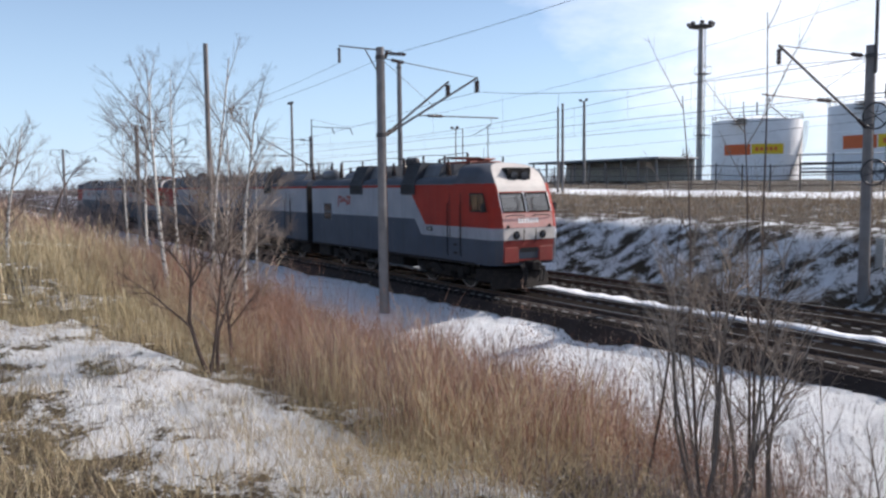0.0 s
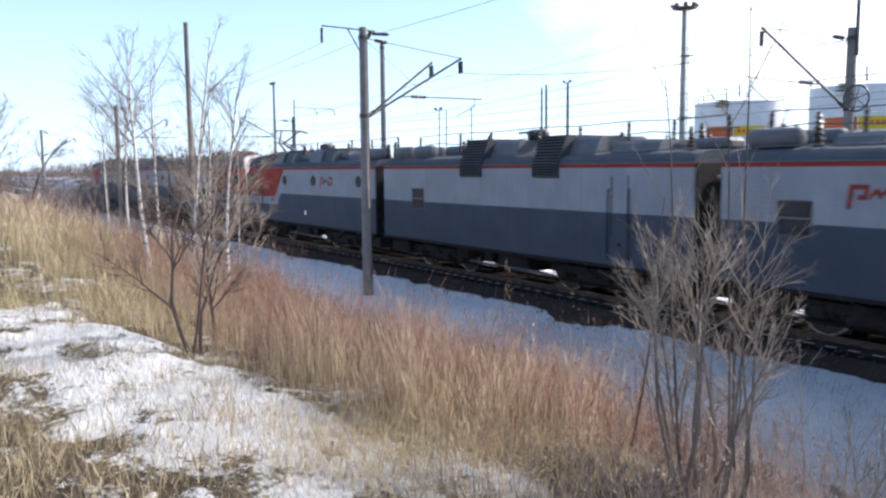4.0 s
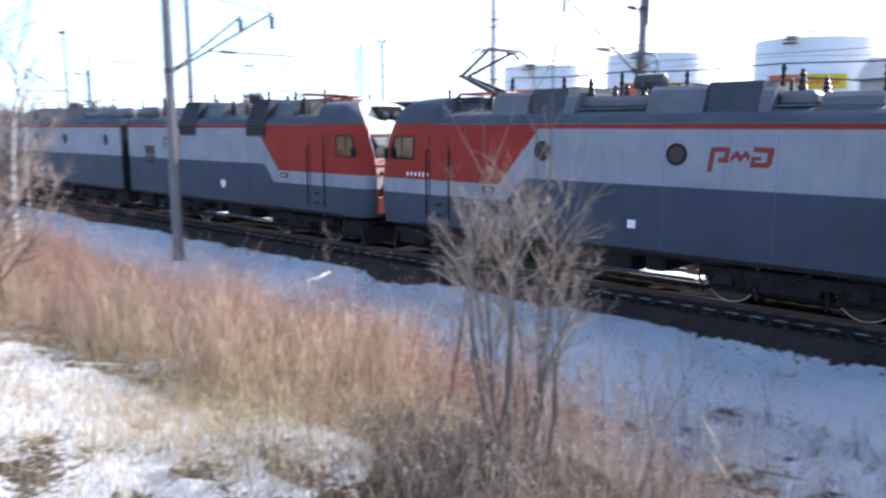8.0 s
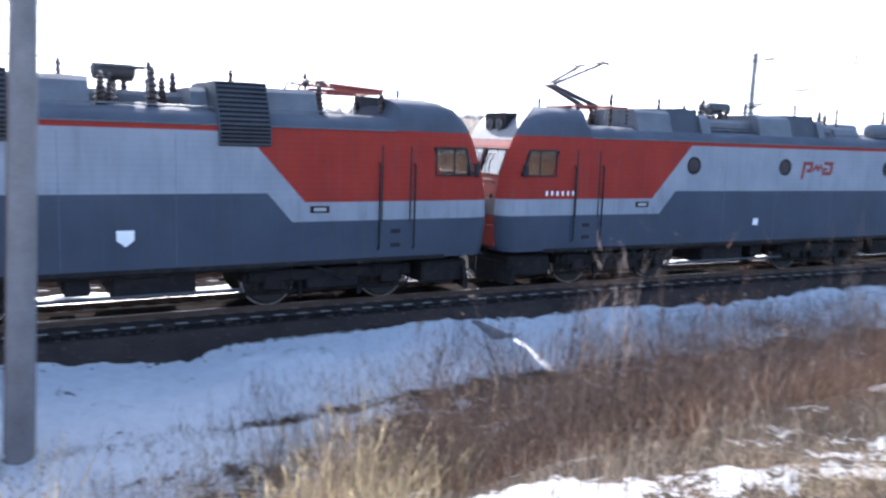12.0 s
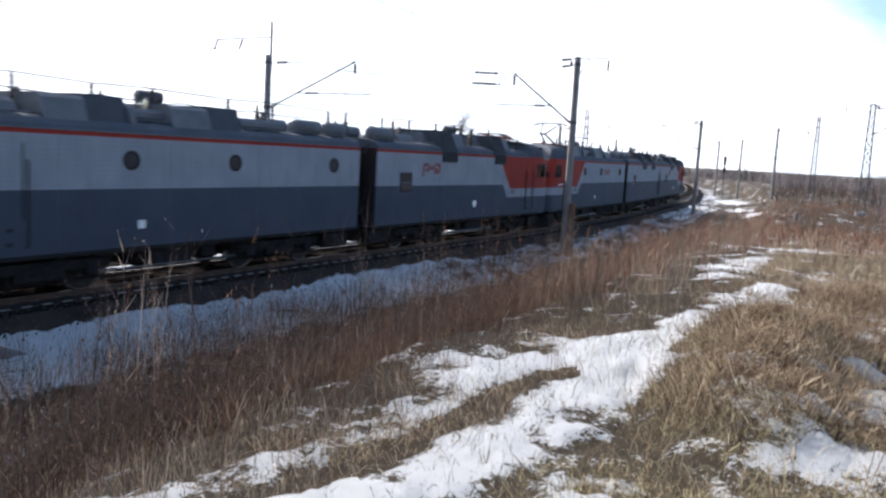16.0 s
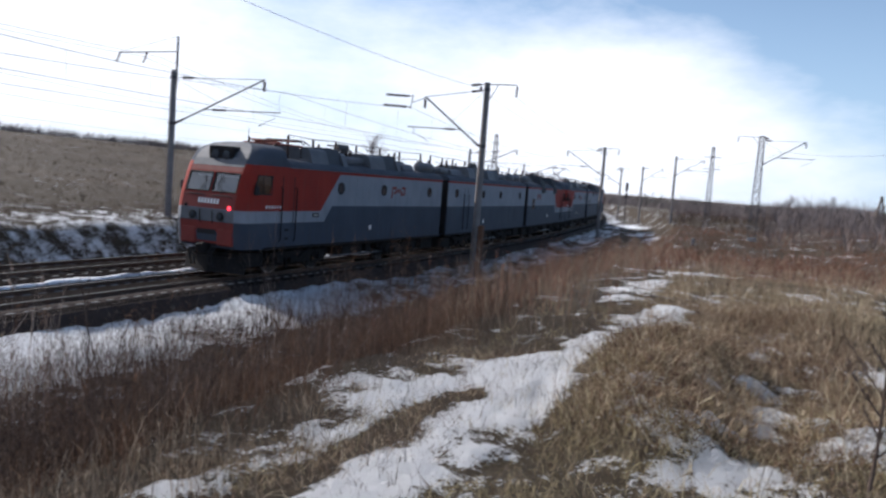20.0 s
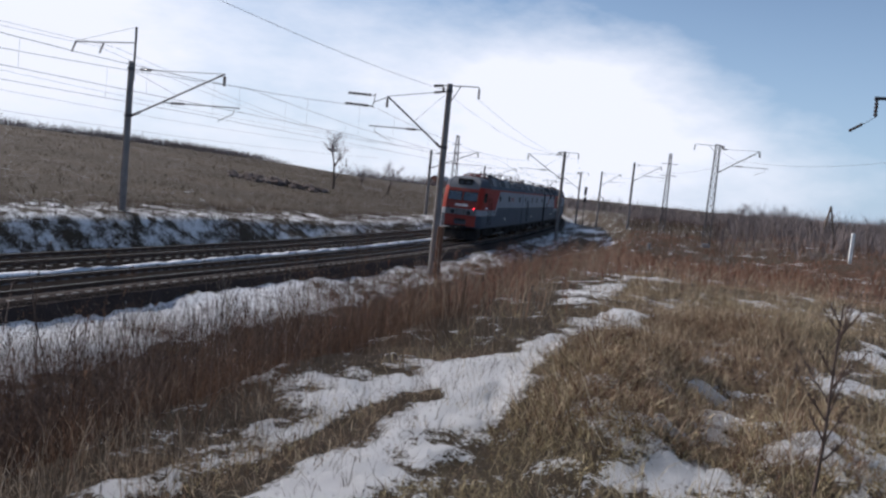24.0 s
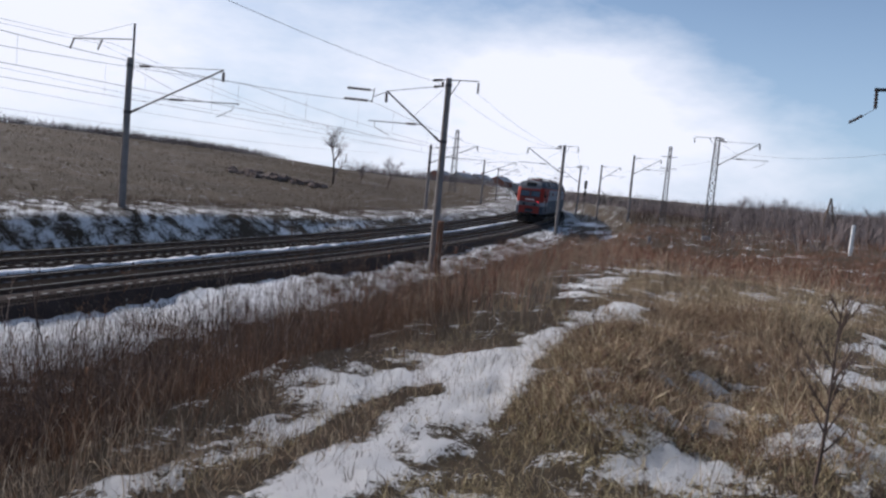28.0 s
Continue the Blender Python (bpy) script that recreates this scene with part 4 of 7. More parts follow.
def roof_gear(root, cab):
    """Boxes, reservoirs, insulators and wires on the roof."""
    def box(u0, u1, top, y0=-1.0, y1=1.15, mat=M_ROOFBOX):
        prof = [(y0 - 0.25, 4.3), (y0, top - 0.1), (y0 + 0.15, top), (y1 - 0.15, top), (y1, top - 0.1), (y1 + 0.2, 4.3)]
        part("roof_box", MB().loft([[(HALF - u, y, z) for y, z in prof] for u in (u0, u1)]), mat, root, "grey sheet-metal roof box")
    if cab:
        louvre(root, 6.0, 7.12), louvre(root, 10.98, 12.2)
        box(4.75, 5.98, 4.96, -0.95), box(7.14, 7.5, 4.9, -0.6), box(9.55, 10.96, 4.98, -0.95), box(12.22, 12.5, 4.9, -0.6), box(13.4, 14.6, 4.75, -0.7, 0.9)
        posts = (4.6, 7.6, 7.95, 8.3, 8.65, 9.0, 9.3, 12.9, 13.2, 15.0, 16.9)
        tanks = ((15.2, 16.95, 0.85), (15.3, 16.8, -0.85))
    else:
        louvre(root, 5.7, 6.95), louvre(root, 9.85, 11.15)
        box(4.5, 5.68, 4.96, -0.95), box(6.97, 7.15, 4.88, -0.6), box(8.4, 9.83, 4.96, -0.95), box(2.2, 4.0, 4.78, -0.8, 0.9)
        posts = (1.2, 2.0, 4.6, 7.6, 8.0, 8.9, 11.8, 12.4, 13.3)
        tanks = ((14.1, 15.5, 0.8), (15.8, 17.0, 0.8), (14.1, 15.5, -0.8), (15.8, 17.0, -0.8))
    for k, u in enumerate(posts):
        insulator_post(root, HALF - u, (-0.75, 0.7, 0.1)[k % 3], 0.62 + 0.16 * (k % 2), 0.135)
    for u0, u1, y in tanks:
        t = MB().lathe([(0.02, 0), (0.18, 0.03), (0.25, 0.12), (0.25, u1 - u0 - 0.12), (0.18, u1 - u0 - 0.03), (0.02, u1 - u0)], (HALF - u1, y, 4.68), (1, 0, 0), 16)
        part("air_reservoir", t, M_ROOFBOX, root, "grey cylindrical air reservoir", True)
    pts = []
    for k, u in enumerate(np.arange(5.0, 17.2, 1.0) if cab else np.arange(0.6, 17.2, 1.0)):
        pts.append((HALF - u, 0.45 + 0.15 * math.sin(u), 5.02 + 0.05 * math.sin(2.1 * u)))
    roof_line(root, pts, 0.018)
    us = [4.6, 6.4, 8.2, 10.0, 12.3, 14.4, 16.9] if cab else [0.7, 2.6, 4.4, 6.6, 8.6, 11.6, 13.7, 16.8]
    high = [(HALF - us[0] + 0.25, 0.2, 4.6)] + [(HALF - u, 0.2, 5.42 - 0.05 * (k % 2)) for k, u in enumerate(us)] + [(HALF - us[-1] - 0.2, 0.2, 4.6)]
    roof_line(root, high, 0.017)
    for k, u in enumerate(us):
        part("wire_post", MB().sheds((HALF - u, 0.2, 4.44), (HALF - u, 0.2, 5.4 - 0.05 * (k % 2)), 0.07, 6), M_PORCELAIN, root, "brown ribbed wire post", True)
    for u0, u1, y in (((7.4, 9.8, 0.55), (12.5, 13.3, 0.6)) if cab else ((0.6, 2.1, 0.5), (7.2, 9.4, 0.55), (11.4, 13.6, 0.5))):
        t = MB().box((HALF - (u0 + u1) / 2, y, 4.62), (u1 - u0, 0.75, 0.34), 0.1)
        part("cable_box", t, M_ROOFBOX, root, "grey roof equipment box")
    part("insulator_cap_bar", MB().box((HALF - 8.8, -0.3, 5.24), (0.9, 0.12, 0.07), 0.02), M_STEEL, root, "flat bar on top of the insulators")
    for u in ((8.2, 12.6, 16.4) if cab else (1.6, 7.8, 13.0)):
        insulator_post(root, HALF - u, 0.5, 0.58, 0.07)
    # main switch: a drum on two posts
    u = 8.75 if cab else 8.4
    for dy in (-0.25, 0.35):
        insulator_post(root, HALF - u - 0.25 + dy * 0.3, dy, 0.62, 0.1)
    part("main_switch", MB().lathe([(0.08, 0), (0.19, 0.06), (0.19, 0.84), (0.08, 0.9)], (HALF - u - 0.65, 0.05, 5.16), (1, 0, 0), 12), M_STEEL, root, "dark drum-shaped main switch", True)
    for s in (-1, 1):
        walk_edge = MB().tube([(HALF - (4.1 if cab else 0.6), s * 1.12, 4.47), (-HALF + 0.6, s * 1.12, 4.47)], 0.02, 5)
        part("roof_rail", walk_edge, M_ROOFBOX, root, "grey rail along the roof edge")


def doorway(root, u0, u1, side, livery_mat, z0=1.1):
    d = part("side_door", plate(MB(), u0 + 0.06, u1 - 0.06, 2.02 if z0 < 2 else z0, 3.72, side, -0.012, 0.03), livery_mat, root, "flush side door")
    gap = MB()
    for u in (u0, u1):
        plate(gap, u - 0.02, u + 0.02, 1.95, 3.75, side, 0.001, 0.012)
    part("door_gap", gap, M_BLACK, d)
    # handrails coloured dark for the shade of the door recess
    for u in (u0 - 0.09, u1 + 0.09):
        x = HALF - u
        part("handrail", MB().tube([(x, side * 1.55, 3.35), (x, side * 1.62, 3.3), (x, side * 1.62, 1.35), (x, side * 1.55, 1.3)], 0.022, 5), M_UNDER, root, "dark vertical handrail")
    # flat black plates, the shade of the step openings put into their colour
    for z in (1.35, 1.68):
        part("footstep", plate(MB(), u0 + 0.25, u1 - 0.25, z, z + 0.1, side, 0.003, 0.02), M_BLACK, root, "black plate painted as a shaded step recess")


def grid_window(root, u, side):
    w = part("ventilation_window", plate(MB(), u - 0.46, u + 0.46, 2.36, 3.2, side, 0.0, 0.03), M_ROOFBOX, root, "two-pane window in a grey frame")
    for z in (2.57, 2.99):
        rim = part("pane_rim", plate(MB(), u - 0.44, u + 0.44, z - 0.19, z + 0.19, side, 0.012, 0.012), M_BLACK, w)
        part("pane", plate(MB(), u - 0.38, u + 0.38, z - 0.15, z + 0.15, side, 0.02, 0.01), M_PANEGLASS, w)


def bar(root, mb):
    part("number_bar", mb, M_WHITE, root, "white painted bar")


def cab_details(root, tail, raised, pale):
    """Windows, lamps and plates of the driving end."""
    for s in (-1, 1):
        # side window
        corners = [(HALF - u, s * 1.55, z) for u, z in ((0.86, 3.06), (1.86, 3.06), (1.86, 3.73), (1.02, 3.73))]
        fr = MB()
        frame_bar(fr, corners, 0.028)
        fr.tube([(HALF - 1.35, s * 1.55, 3.06), (HALF - 1.35, s * 1.55, 3.73)], 0.02, 5)
        f = part("side_window_frame", fr, M_BLACK, root)
        part("side_pane", MB().add([(x, s * 1.546, z) for x, y, z in corners], [(0, 1, 2, 3)]), M_GLASS, f, "clear cab side window")
        mir = MB().box((HALF - 0.8, s * 1.72, 3.2), (0.1, 0.16, 0.34), 0.03)
        mir.tube([(HALF - 0.85, s * 1.56, 3.36), (HALF - 0.8, s * 1.72, 3.34)], 0.015, 4)
        part("mirror", mir, M_BLACK, root)
        part("windscreen_blind", MB().box((HALF - 0.95, s * 0.6, 3.66), (0.03, 1.0, 0.14), 0.005), M_WHITE, root)
        # windscreen pane
        y0, y1 = s * 0.06, s * 1.12
        ws = [nose_point(y0, 3.06), nose_point(y1, 3.06), nose_point(y1, 3.73), nose_point(y0, 3.73)]
        fr = MB()
        frame_bar(fr, ws, 0.03)
        f = part("windscreen_frame", fr, M_BLACK, root)
        part("windscreen", MB().add([(x - 0.02, y, z) for x, y, z in ws], [(0, 1, 2, 3)]), M_GLASS, f, "pale reflecting windscreen pane")
        part("wiper", MB().tube([nose_point(s * 0.5, 3.0, 0.06), nose_point(s * 0.3, 3.35, 0.05), nose_point(s * 0.42, 3.62, 0.04)], 0.016, 4), M_BLACK, root)
        # lamps beside the buffers' line
        lamp = MB().lathe([(0.05, 0), (0.15, 0.02), (0.16, 0.05), (0.12, 0.07)], nose_point(s * 0.62, 2.18, 0.0), (1, 0, 0), 14)
        part("marker_lamp_housing", lamp, M_UNDER, root, "dark lamp housing", True)
        part("marker_lamp", MB().lathe([(0.1, 0.0), (0.1, 0.012), (0.02, 0.02)], nose_point(s * 0.62, 2.18, 0.06), (1, 0, 0), 14), M_PANEGLASS, root)
        part("upper_lamp", MB().lathe([(0.06, 0), (0.07, 0.03), (0.03, 0.05)], nose_point(s * 0.98, 2.5, 0.0), (1, 0, 0), 12), M_TAIL if (tail and s == 1) else M_UNDER, root, "glowing red tail lamp" if (tail and s == 1) else "")
        part("apron_plate", MB().box((HALF - 0.26, s * 0.82, 1.45), (0.1, 0.72, 0.62), 0.06), M_RED, root, "orange-red apron plate")
        part("hand_bar", MB().tube([nose_point(s * 0.15, 2.86, 0.03), nose_point(s * 0.3, 2.92, 0.09), nose_point(s * 0.9, 2.92, 0.09), nose_point(s * 1.05, 2.86, 0.03)], 0.02, 5), M_BLACK, root)
        part("grip", MB().tube([nose_point(s * 0.28, 1.9, 0.03), nose_point(s * 0.28, 2.4, 0.07)], 0.018, 5), M_UNDER, root)
        part("side_lamp", plate(MB(), 4.62, 5.08, 2.2, 2.36, s, 0.0, 0.03), M_UNDER, root, "oval lamp in a dark surround")
        part("side_lamp_lens", plate(MB(), 4.7, 5.0, 2.24, 2.32, s, 0.014, 0.02), M_LAMP, root)
        doorway(root, 2.55, 3.3, s, M_CAB_LIVERY)
    # painted front: band, nose panel, chin, pillars and brow; pale noses include painted sunlight
    def sheet(name, y0, y1, z0, z1, mat, label="", out=0.006):
        part(name, MB().add([nose_point(y0, z0, out), nose_point(y1, z0, out), nose_point(y1, z1, out), nose_point(y0, z1, out)], [(0, 1, 2, 3)]), mat, root, label)
    sheet("front_band", -1.19, 1.19, 2.0, 2.43, M_BEIGE if pale else M_ROOFBOX, "painted band across the nose")
    sheet("front_panel", -1.19, 1.19, 2.45, 3.0, M_FRONT if pale else M_RED, "pinkish nose panel with sunlight painted in" if pale else "faded red painted nose panel")
    sheet("front_chin", -1.19, 1.19, 1.2, 1.98, M_RED, "red painted chin")
    # flat black sheet paints the shade of a recess round the coupler
    sheet("coupler_recess", -0.42, 0.42, 1.1, 1.7, M_BLACK, "black sheet painted as the coupler recess's shade", 0.012)
    if pale:
        for y0, y1 in ((-1.19, -1.12), (-0.055, 0.055), (1.12, 1.19)):
            sheet("window_pillar", y0, y1, 3.04, 3.76, M_WHITE, "window pillar painted white as if sunlit", 0.004)
    dome = [(x + 0.008, y * 0.97, z) for x, y, z in body_ring(0.0, 1.2, True)[len(LEVELS) - 1:-len(LEVELS) + 1]]
    part("front_dome", MB().add(dome, strips(len(dome))), M_BEIGE if pale else M_ROOFBOX, root, "painted dome round the headlamp")
    for i in range(7):
        y = -0.42 + 0.14 * i
        bar(root, MB().add([nose_point(y - 0.045, 2.62, 0.012), nose_point(y + 0.045, 2.62, 0.012), nose_point(y + 0.045, 2.8, 0.012), nose_point(y - 0.045, 2.8, 0.012)], [(0, 1, 2, 3)]))
    for i in range(6):
        bar(root, plate(MB(), 1.56 + 0.17 * i, 1.63 + 0.17 * i, 2.54, 2.66, 1, 0.003, 0.008))
    # headlamp box above the windscreen
    hb = MB().loft([[(HALF - u, y, z) for y, z in ((-0.5, 4.0), (-0.56, 4.62), (-0.5, 4.7), (0.5, 4.7), (0.56, 4.62), (0.5, 4.0))] for u in (0.82, 1.7)])
    hb2 = part("headlamp_box", hb, M_UNDER, root, "dark headlamp recess over the windscreen")
    for s in (-0.25, 0.25):
        part("headlamp", MB().lathe([(0.05, -0.02), (0.17, 0.0), (0.17, 0.03), (0.1, 0.035)], (HALF - 0.82, s, 4.38), (1, 0, 0), 14), M_PANEGLASS, hb2, "round headlamp", True)
    part("cab_cheek", MB().loft([[nose_point(y, z, 0.004) for y in (-1.15, 1.15)] for z in (3.8, 3.98)], cap=False, closed=False), M_BEIGE if pale else M_RED, root, "painted brow over the windscreen")
    # plough
    pl = MB().loft([[(HALF + dx, -1.35, z), (HALF + dx + 0.35, 0, z), (HALF + dx, 1.35, z), (HALF + dx - 0.12, 1.35, z), (HALF + dx + 0.22, 0, z), (HALF + dx - 0.12, -1.35, z)] for dx, z in ((-0.7, 0.15), (-0.77, 0.7))])
    part("snow_plough", pl, M_UNDER, root, "dark rail guard plough")
    for y in (-0.45, -0.3, 0.35, 0.5):
        hose = MB().tube([(HALF - 0.15, y, 1.1), (HALF + 0.05, y, 0.85), (HALF + 0.0, y, 0.5), (HALF - 0.1, y * 1.1, 0.4)], 0.03, 5)
        part("brake_hose", hose, M_BLACK, root)
    # inside of the cab
    part("cab_wall", MB().box((HALF - 2.5, 0, 2.9), (0.05, 3.0, 2.1), 0.01), M_ROOF, root)
    part("driver_desk", MB().box((HALF - 0.95, 0, 2.62), (0.6, 2.6, 0.7), 0.1), M_UNDER, root)
    part("whistle", MB().tube([(HALF - 2.1, 0.2, 4.85), (HALF - 2.1, 0.2, 5.15)], [0.03, 0.05], 6), M_STEEL, root)
    part("antenna", MB().tube([(HALF - 2.7, -0.3, 4.85), (HALF - 2.7, -0.3, 5.5)], 0.012, 4), M_STEEL, root)
    pantograph(root, HALF - 3.9, raised)


def bellows(root):
    """The black gangway at a section's inner end."""
    x = -HALF + 0.42
    for i in range(5):
        g = MB().box((x - 0.04 - 0.075 * i, 0, 2.45), (0.05, 1.5 + 0.1 * (i % 2), 2.5 + 0.1 * (i % 2)), 0.02)
        part("bellows_fold", g, M_BLACK, root)
    for y, z in ((-1.1, 4.25), (1.1, 4.25), (-1.2, 1.4), (1.2, 1.6), (-1.0, 1.9)):
        j = MB().tube([(x, y, z), (x - 0.2, y, z - 0.35), (x - 0.34, y, z - 0.3)], 0.035, 5)
        part("jumper_cable", j, M_BLACK, root)
    part("end_wall", MB().box((x + 0.01, 0, 2.6), (0.06, 3.0, 3.0), 0.01), M_UNDER, root)


def body_seams(root, cab):
    """Fine ribs of the side sheets and the lower edge."""
    for s in (-1, 1):
        part("sill_beam", MB().box((0.0 if not cab else -0.5, s * 1.5, 1.06), (17.0 if not cab else 15.4, 0.12, 0.12), 0.02), M_UNDER, root)
        part("gutter", MB().tube([(HALF - (3.0 if cab else 0.4), s * 1.56, 4.1), (-HALF + 0.44, s * 1.56, 4.1)], 0.018, 5), M_ROOF, root)
        for u in ((8.0, 10.2, 12.8, 15.9) if cab else (1.3, 4.7, 8.1, 11.6, 13.6)):
            part("sheet_joint", plate(MB(), u - 0.008, u + 0.008, 1.15, 3.9, s, -0.005, 0.014), M_ROOF, root)


def cab_section(name, tail=False, raised=False, label="", pale=False):
    root = thing(name, Matrix(), label, "locomotive", "sections of the train")
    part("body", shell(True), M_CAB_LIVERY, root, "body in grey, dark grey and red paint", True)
    sets = running_gear(root)
    body_seams(root, True)
    roof_gear(root, True), cab_details(root, tail, raised, pale), bellows(root)
    grid_window(root, 15.03, -1)
    for u in (6.7, 10.5, 15.5):
        porthole(root, u, 3.4, 1)
    emblem(root, 13.1, -1), emblem(root, 11.95, 1)
    part("shield_sign", MB().add([(HALF - 9.0 + dx, -1.558, z) for dx, z in ((-0.17, 1.72), (0.0, 1.58), (0.17, 1.72), (0.17, 1.92), (-0.17, 1.92))], [(0, 1, 2, 3, 4)]).box((HALF - 9.0, -1.553, 1.82), (0.34, 0.008, 0.2), 0.002), M_WHITE, root, "small white sign on the side")
    part("shield_sign", MB().box((HALF - 9.4, 1.556, 1.7), (0.22, 0.01, 0.2), 0.003), M_WHITE, root, "small white sign on the side")
    return root, sets


def middle_section(name, label=""):
    root = thing(name, Matrix(), label, "locomotive", "sections of the train")
    part("body", shell(False), M_MID_LIVERY, root, "body in light grey over dark grey with a red line")
    sets = running_gear(root)
    body_seams(root, False)
    roof_gear(root, False), bellows(root)
    front = MB().box((HALF - 0.4, 0, 2.6), (0.06, 3.0, 3.0), 0.01)
    part("front_end_wall", front, M_UNDER, root)
    for i in range(5):
        part("bellows_fold", MB().box((HALF - 0.38 + 0.075 * i, 0, 2.45), (0.05, 1.5 + 0.1 * (i % 2), 2.5 + 0.1 * (i % 2)), 0.02), M_BLACK, root)
    grid_window(root, 14.25, -1)
    for u in (1.8, 6.8, 10.6, 15.5):
        porthole(root, u, 3.4, 1)
    doorway(root, 2.75, 3.4, -1, M_MID_LIVERY), doorway(root, 3.15, 3.8, 1, M_MID_LIVERY)
    part("shield_sign", MB().box((1.6, 1.556, 1.7), (0.24, 0.01, 0.22), 0.003), M_WHITE, root, "small white sign on the side")
    return root, sets


TRAIN = []                      # (section, wheelsets, metres of its middle behind the train's front, half turn)
for k, (kind, turn) in enumerate((("cab", 0), ("mid", 0), ("cab", 1), ("cab", 0), ("mid", 1), ("cab", 1))):
    if kind == "cab":
        words = ("grey and red electric locomotive cab section leading the train", "", "grey and red electric locomotive cab section with a raised pantograph",
                 "grey and red electric locomotive cab section with a lowered pantograph", "", "grey and red locomotive cab section with a lit red tail lamp")[k]
        # the two forward-facing noses are painted as if sunlit
        root, sets = cab_section("locomotive_section", k == 5, k == 2, words, k in (0, 3))
    else:
        root, sets = middle_section("locomotive_section", "grey electric locomotive middle section without a cab")
    TRAIN.append((root, sets, HALF + 2 * HALF * k, turn))


# ---------------------------------------------------------------- masts and wires
def lattice(mb, base, top, w0, w1, steps, r=0.055):
    """Four corner bars with zig-zag bracing."""
    b, h = Vector(base), top - base[2]
    def corner(i, t):
        w = (w0 + (w1 - w0) * t) / 2
        sx, sy = ((-1, -1), (1, -1), (1, 1), (-1, 1))[i % 4]
        return b + Vector((sx * w, sy * w, h * t))
    for i in range(4):
        mb.tube([corner(i, 0), corner(i, 1)], r, 4)
    for k in range(steps):
        t0, t1 = k / steps, (k + 1) / steps
        for i in range(4):
            j = i + (1 if k % 2 else -1)
            mb.tube([corner(i, t0), corner(j, t1)], r * 0.6, 4)
            mb.tube([corner(i, t1), corner(i + 1, t1)], r * 0.5, 4)
    return mb


def catenary_mast(x, y, top, side, reach, label, double=False, field=0.0, peak=0.0, steel=False, lean=0.0, wheels=False, cantilever=True, thick=1.0, sink=0.4, rise=0.0, strain=False):
    """A mast beside the line; side: +1 where its bracket reaches towards +y. Heights are over the rail head."""
    z0 = gz(x, y)
    root = thing("catenary_mast", Matrix.Translation((x, y, z0)) @ Matrix.Rotation(radians(lean), 4, "Y"), label, "catenary mast", "masts along the line")
    T, zr = top - z0, -z0
    if steel:
        part("lattice_pole", lattice(MB(), (0, 0, -sink), T, 0.62 * thick, 0.34 * thick, 13), M_STEEL, root, "lattice of riveted steel angles")
        part("foundation", MB().box((0, 0, 0.1), (0.9, 0.9, 0.5), 0.06), M_CONC_PALE, root, "pale concrete foundation")
    else:
        part("pole", MB().tube([(0, 0, -sink), (0, 0, T * 0.5), (0, 0, T)], [0.205 * thick, 0.178 * thick, 0.15 * thick], 14), M_CONCRETE, root, "tapered spun-concrete pole", True)
        part("clamp", MB().tube([(0, 0, 6.0 + zr - 0.08), (0, 0, 6.0 + zr + 0.08)], 0.2 * thick, 10), M_STEEL, root)
        part("clamp", MB().tube([(0, 0, T - 0.45), (0, 0, T - 0.3)], 0.185 * thick, 10), M_STEEL, root)
        for a in (0.6, 2.9):
            part("earth_strap", MB().tube([(0.21 * thick * math.cos(a), 0.21 * thick * math.sin(a), 0.1), (0.17 * thick * math.cos(a), 0.17 * thick * math.sin(a), T - 0.5)], 0.012, 4), M_RUST, root)
    s = side
    if cantilever:
        zr = zr + rise
        tip = Vector((0, s * reach, 8.45 + zr))
        arms = ((0.0, tip),) if not double else ((0.0, tip), (-0.12, Vector((-0.35, s * (reach - 1.2), 8.25 + zr))))
        for dx, e in arms:
            foot = Vector((dx, s * 0.2, 6.0 + zr))
            c = part("cantilever", MB().tube([foot + (e - foot) * 0.09, e], 0.045, 8), M_STEEL, root, "inclined steel bracket tube", True)
            part("foot_insulator", MB().sheds(foot, foot + (e - foot) * 0.1, 0.085, 4), M_PORCELAIN, c, "", True)
            for k in range(1 if not double else 2):
                h = MB().tube([e, e - Vector((0, 0, 0.12))], 0.015, 4)
                part("hanger", h, M_STEEL, c)
                part("hanging_insulator", MB().sheds(e - Vector((k * 0.1, 0, 0.12)), e - Vector((k * 0.1, 0, 0.6)), 0.095, 4), M_PORCELAIN, c, "string of dark insulator discs", True)
        tie0 = Vector((0, s * 0.15, T - 0.4))
        t = part("tie_rod", MB().tube([tie0, tip], 0.018, 5), M_STEEL, root)
        part("tie_insulator", MB().sheds(tie0 + (tip - tie0) * 0.08, tie0 + (tip - tie0) * 0.2, 0.085, 4), M_PORCELAIN, t, "", True)
        foot = Vector((0, s * 0.2, 6.0 + zr))
        mid = foot + (tip - foot) * 0.33
        end = Vector((0.1, s * (reach + 0.95), mid.z + 0.02))
        a = part("registration_arm", MB().tube([mid, end], 0.03, 6), M_STEEL, root)
        part("arm_insulator", MB().sheds(mid + (end - mid) * 0.12, mid + (end - mid) * 0.3, 0.08, 4), M_PORCELAIN, a, "", True)
        part("steady_arm", MB().tube([end - Vector((0, s * 0.35, 0)), end - Vector((0, s * 0.35, 0.3)), Vector((0.1, s * (reach - 0.3), 6.1 + zr))], 0.016, 5), M_STEEL, a)
        part("stay", MB().tube([tie0 - Vector((0, 0, 0.1)), mid + (tip - mid) * 0.25], 0.01, 4), M_STEEL, root)
    zr = -z0
    if strain:
        for k, z in enumerate((8.45, 7.85)):
            i0 = Vector((-0.3 * k, s * (reach + 0.7), z + zr))
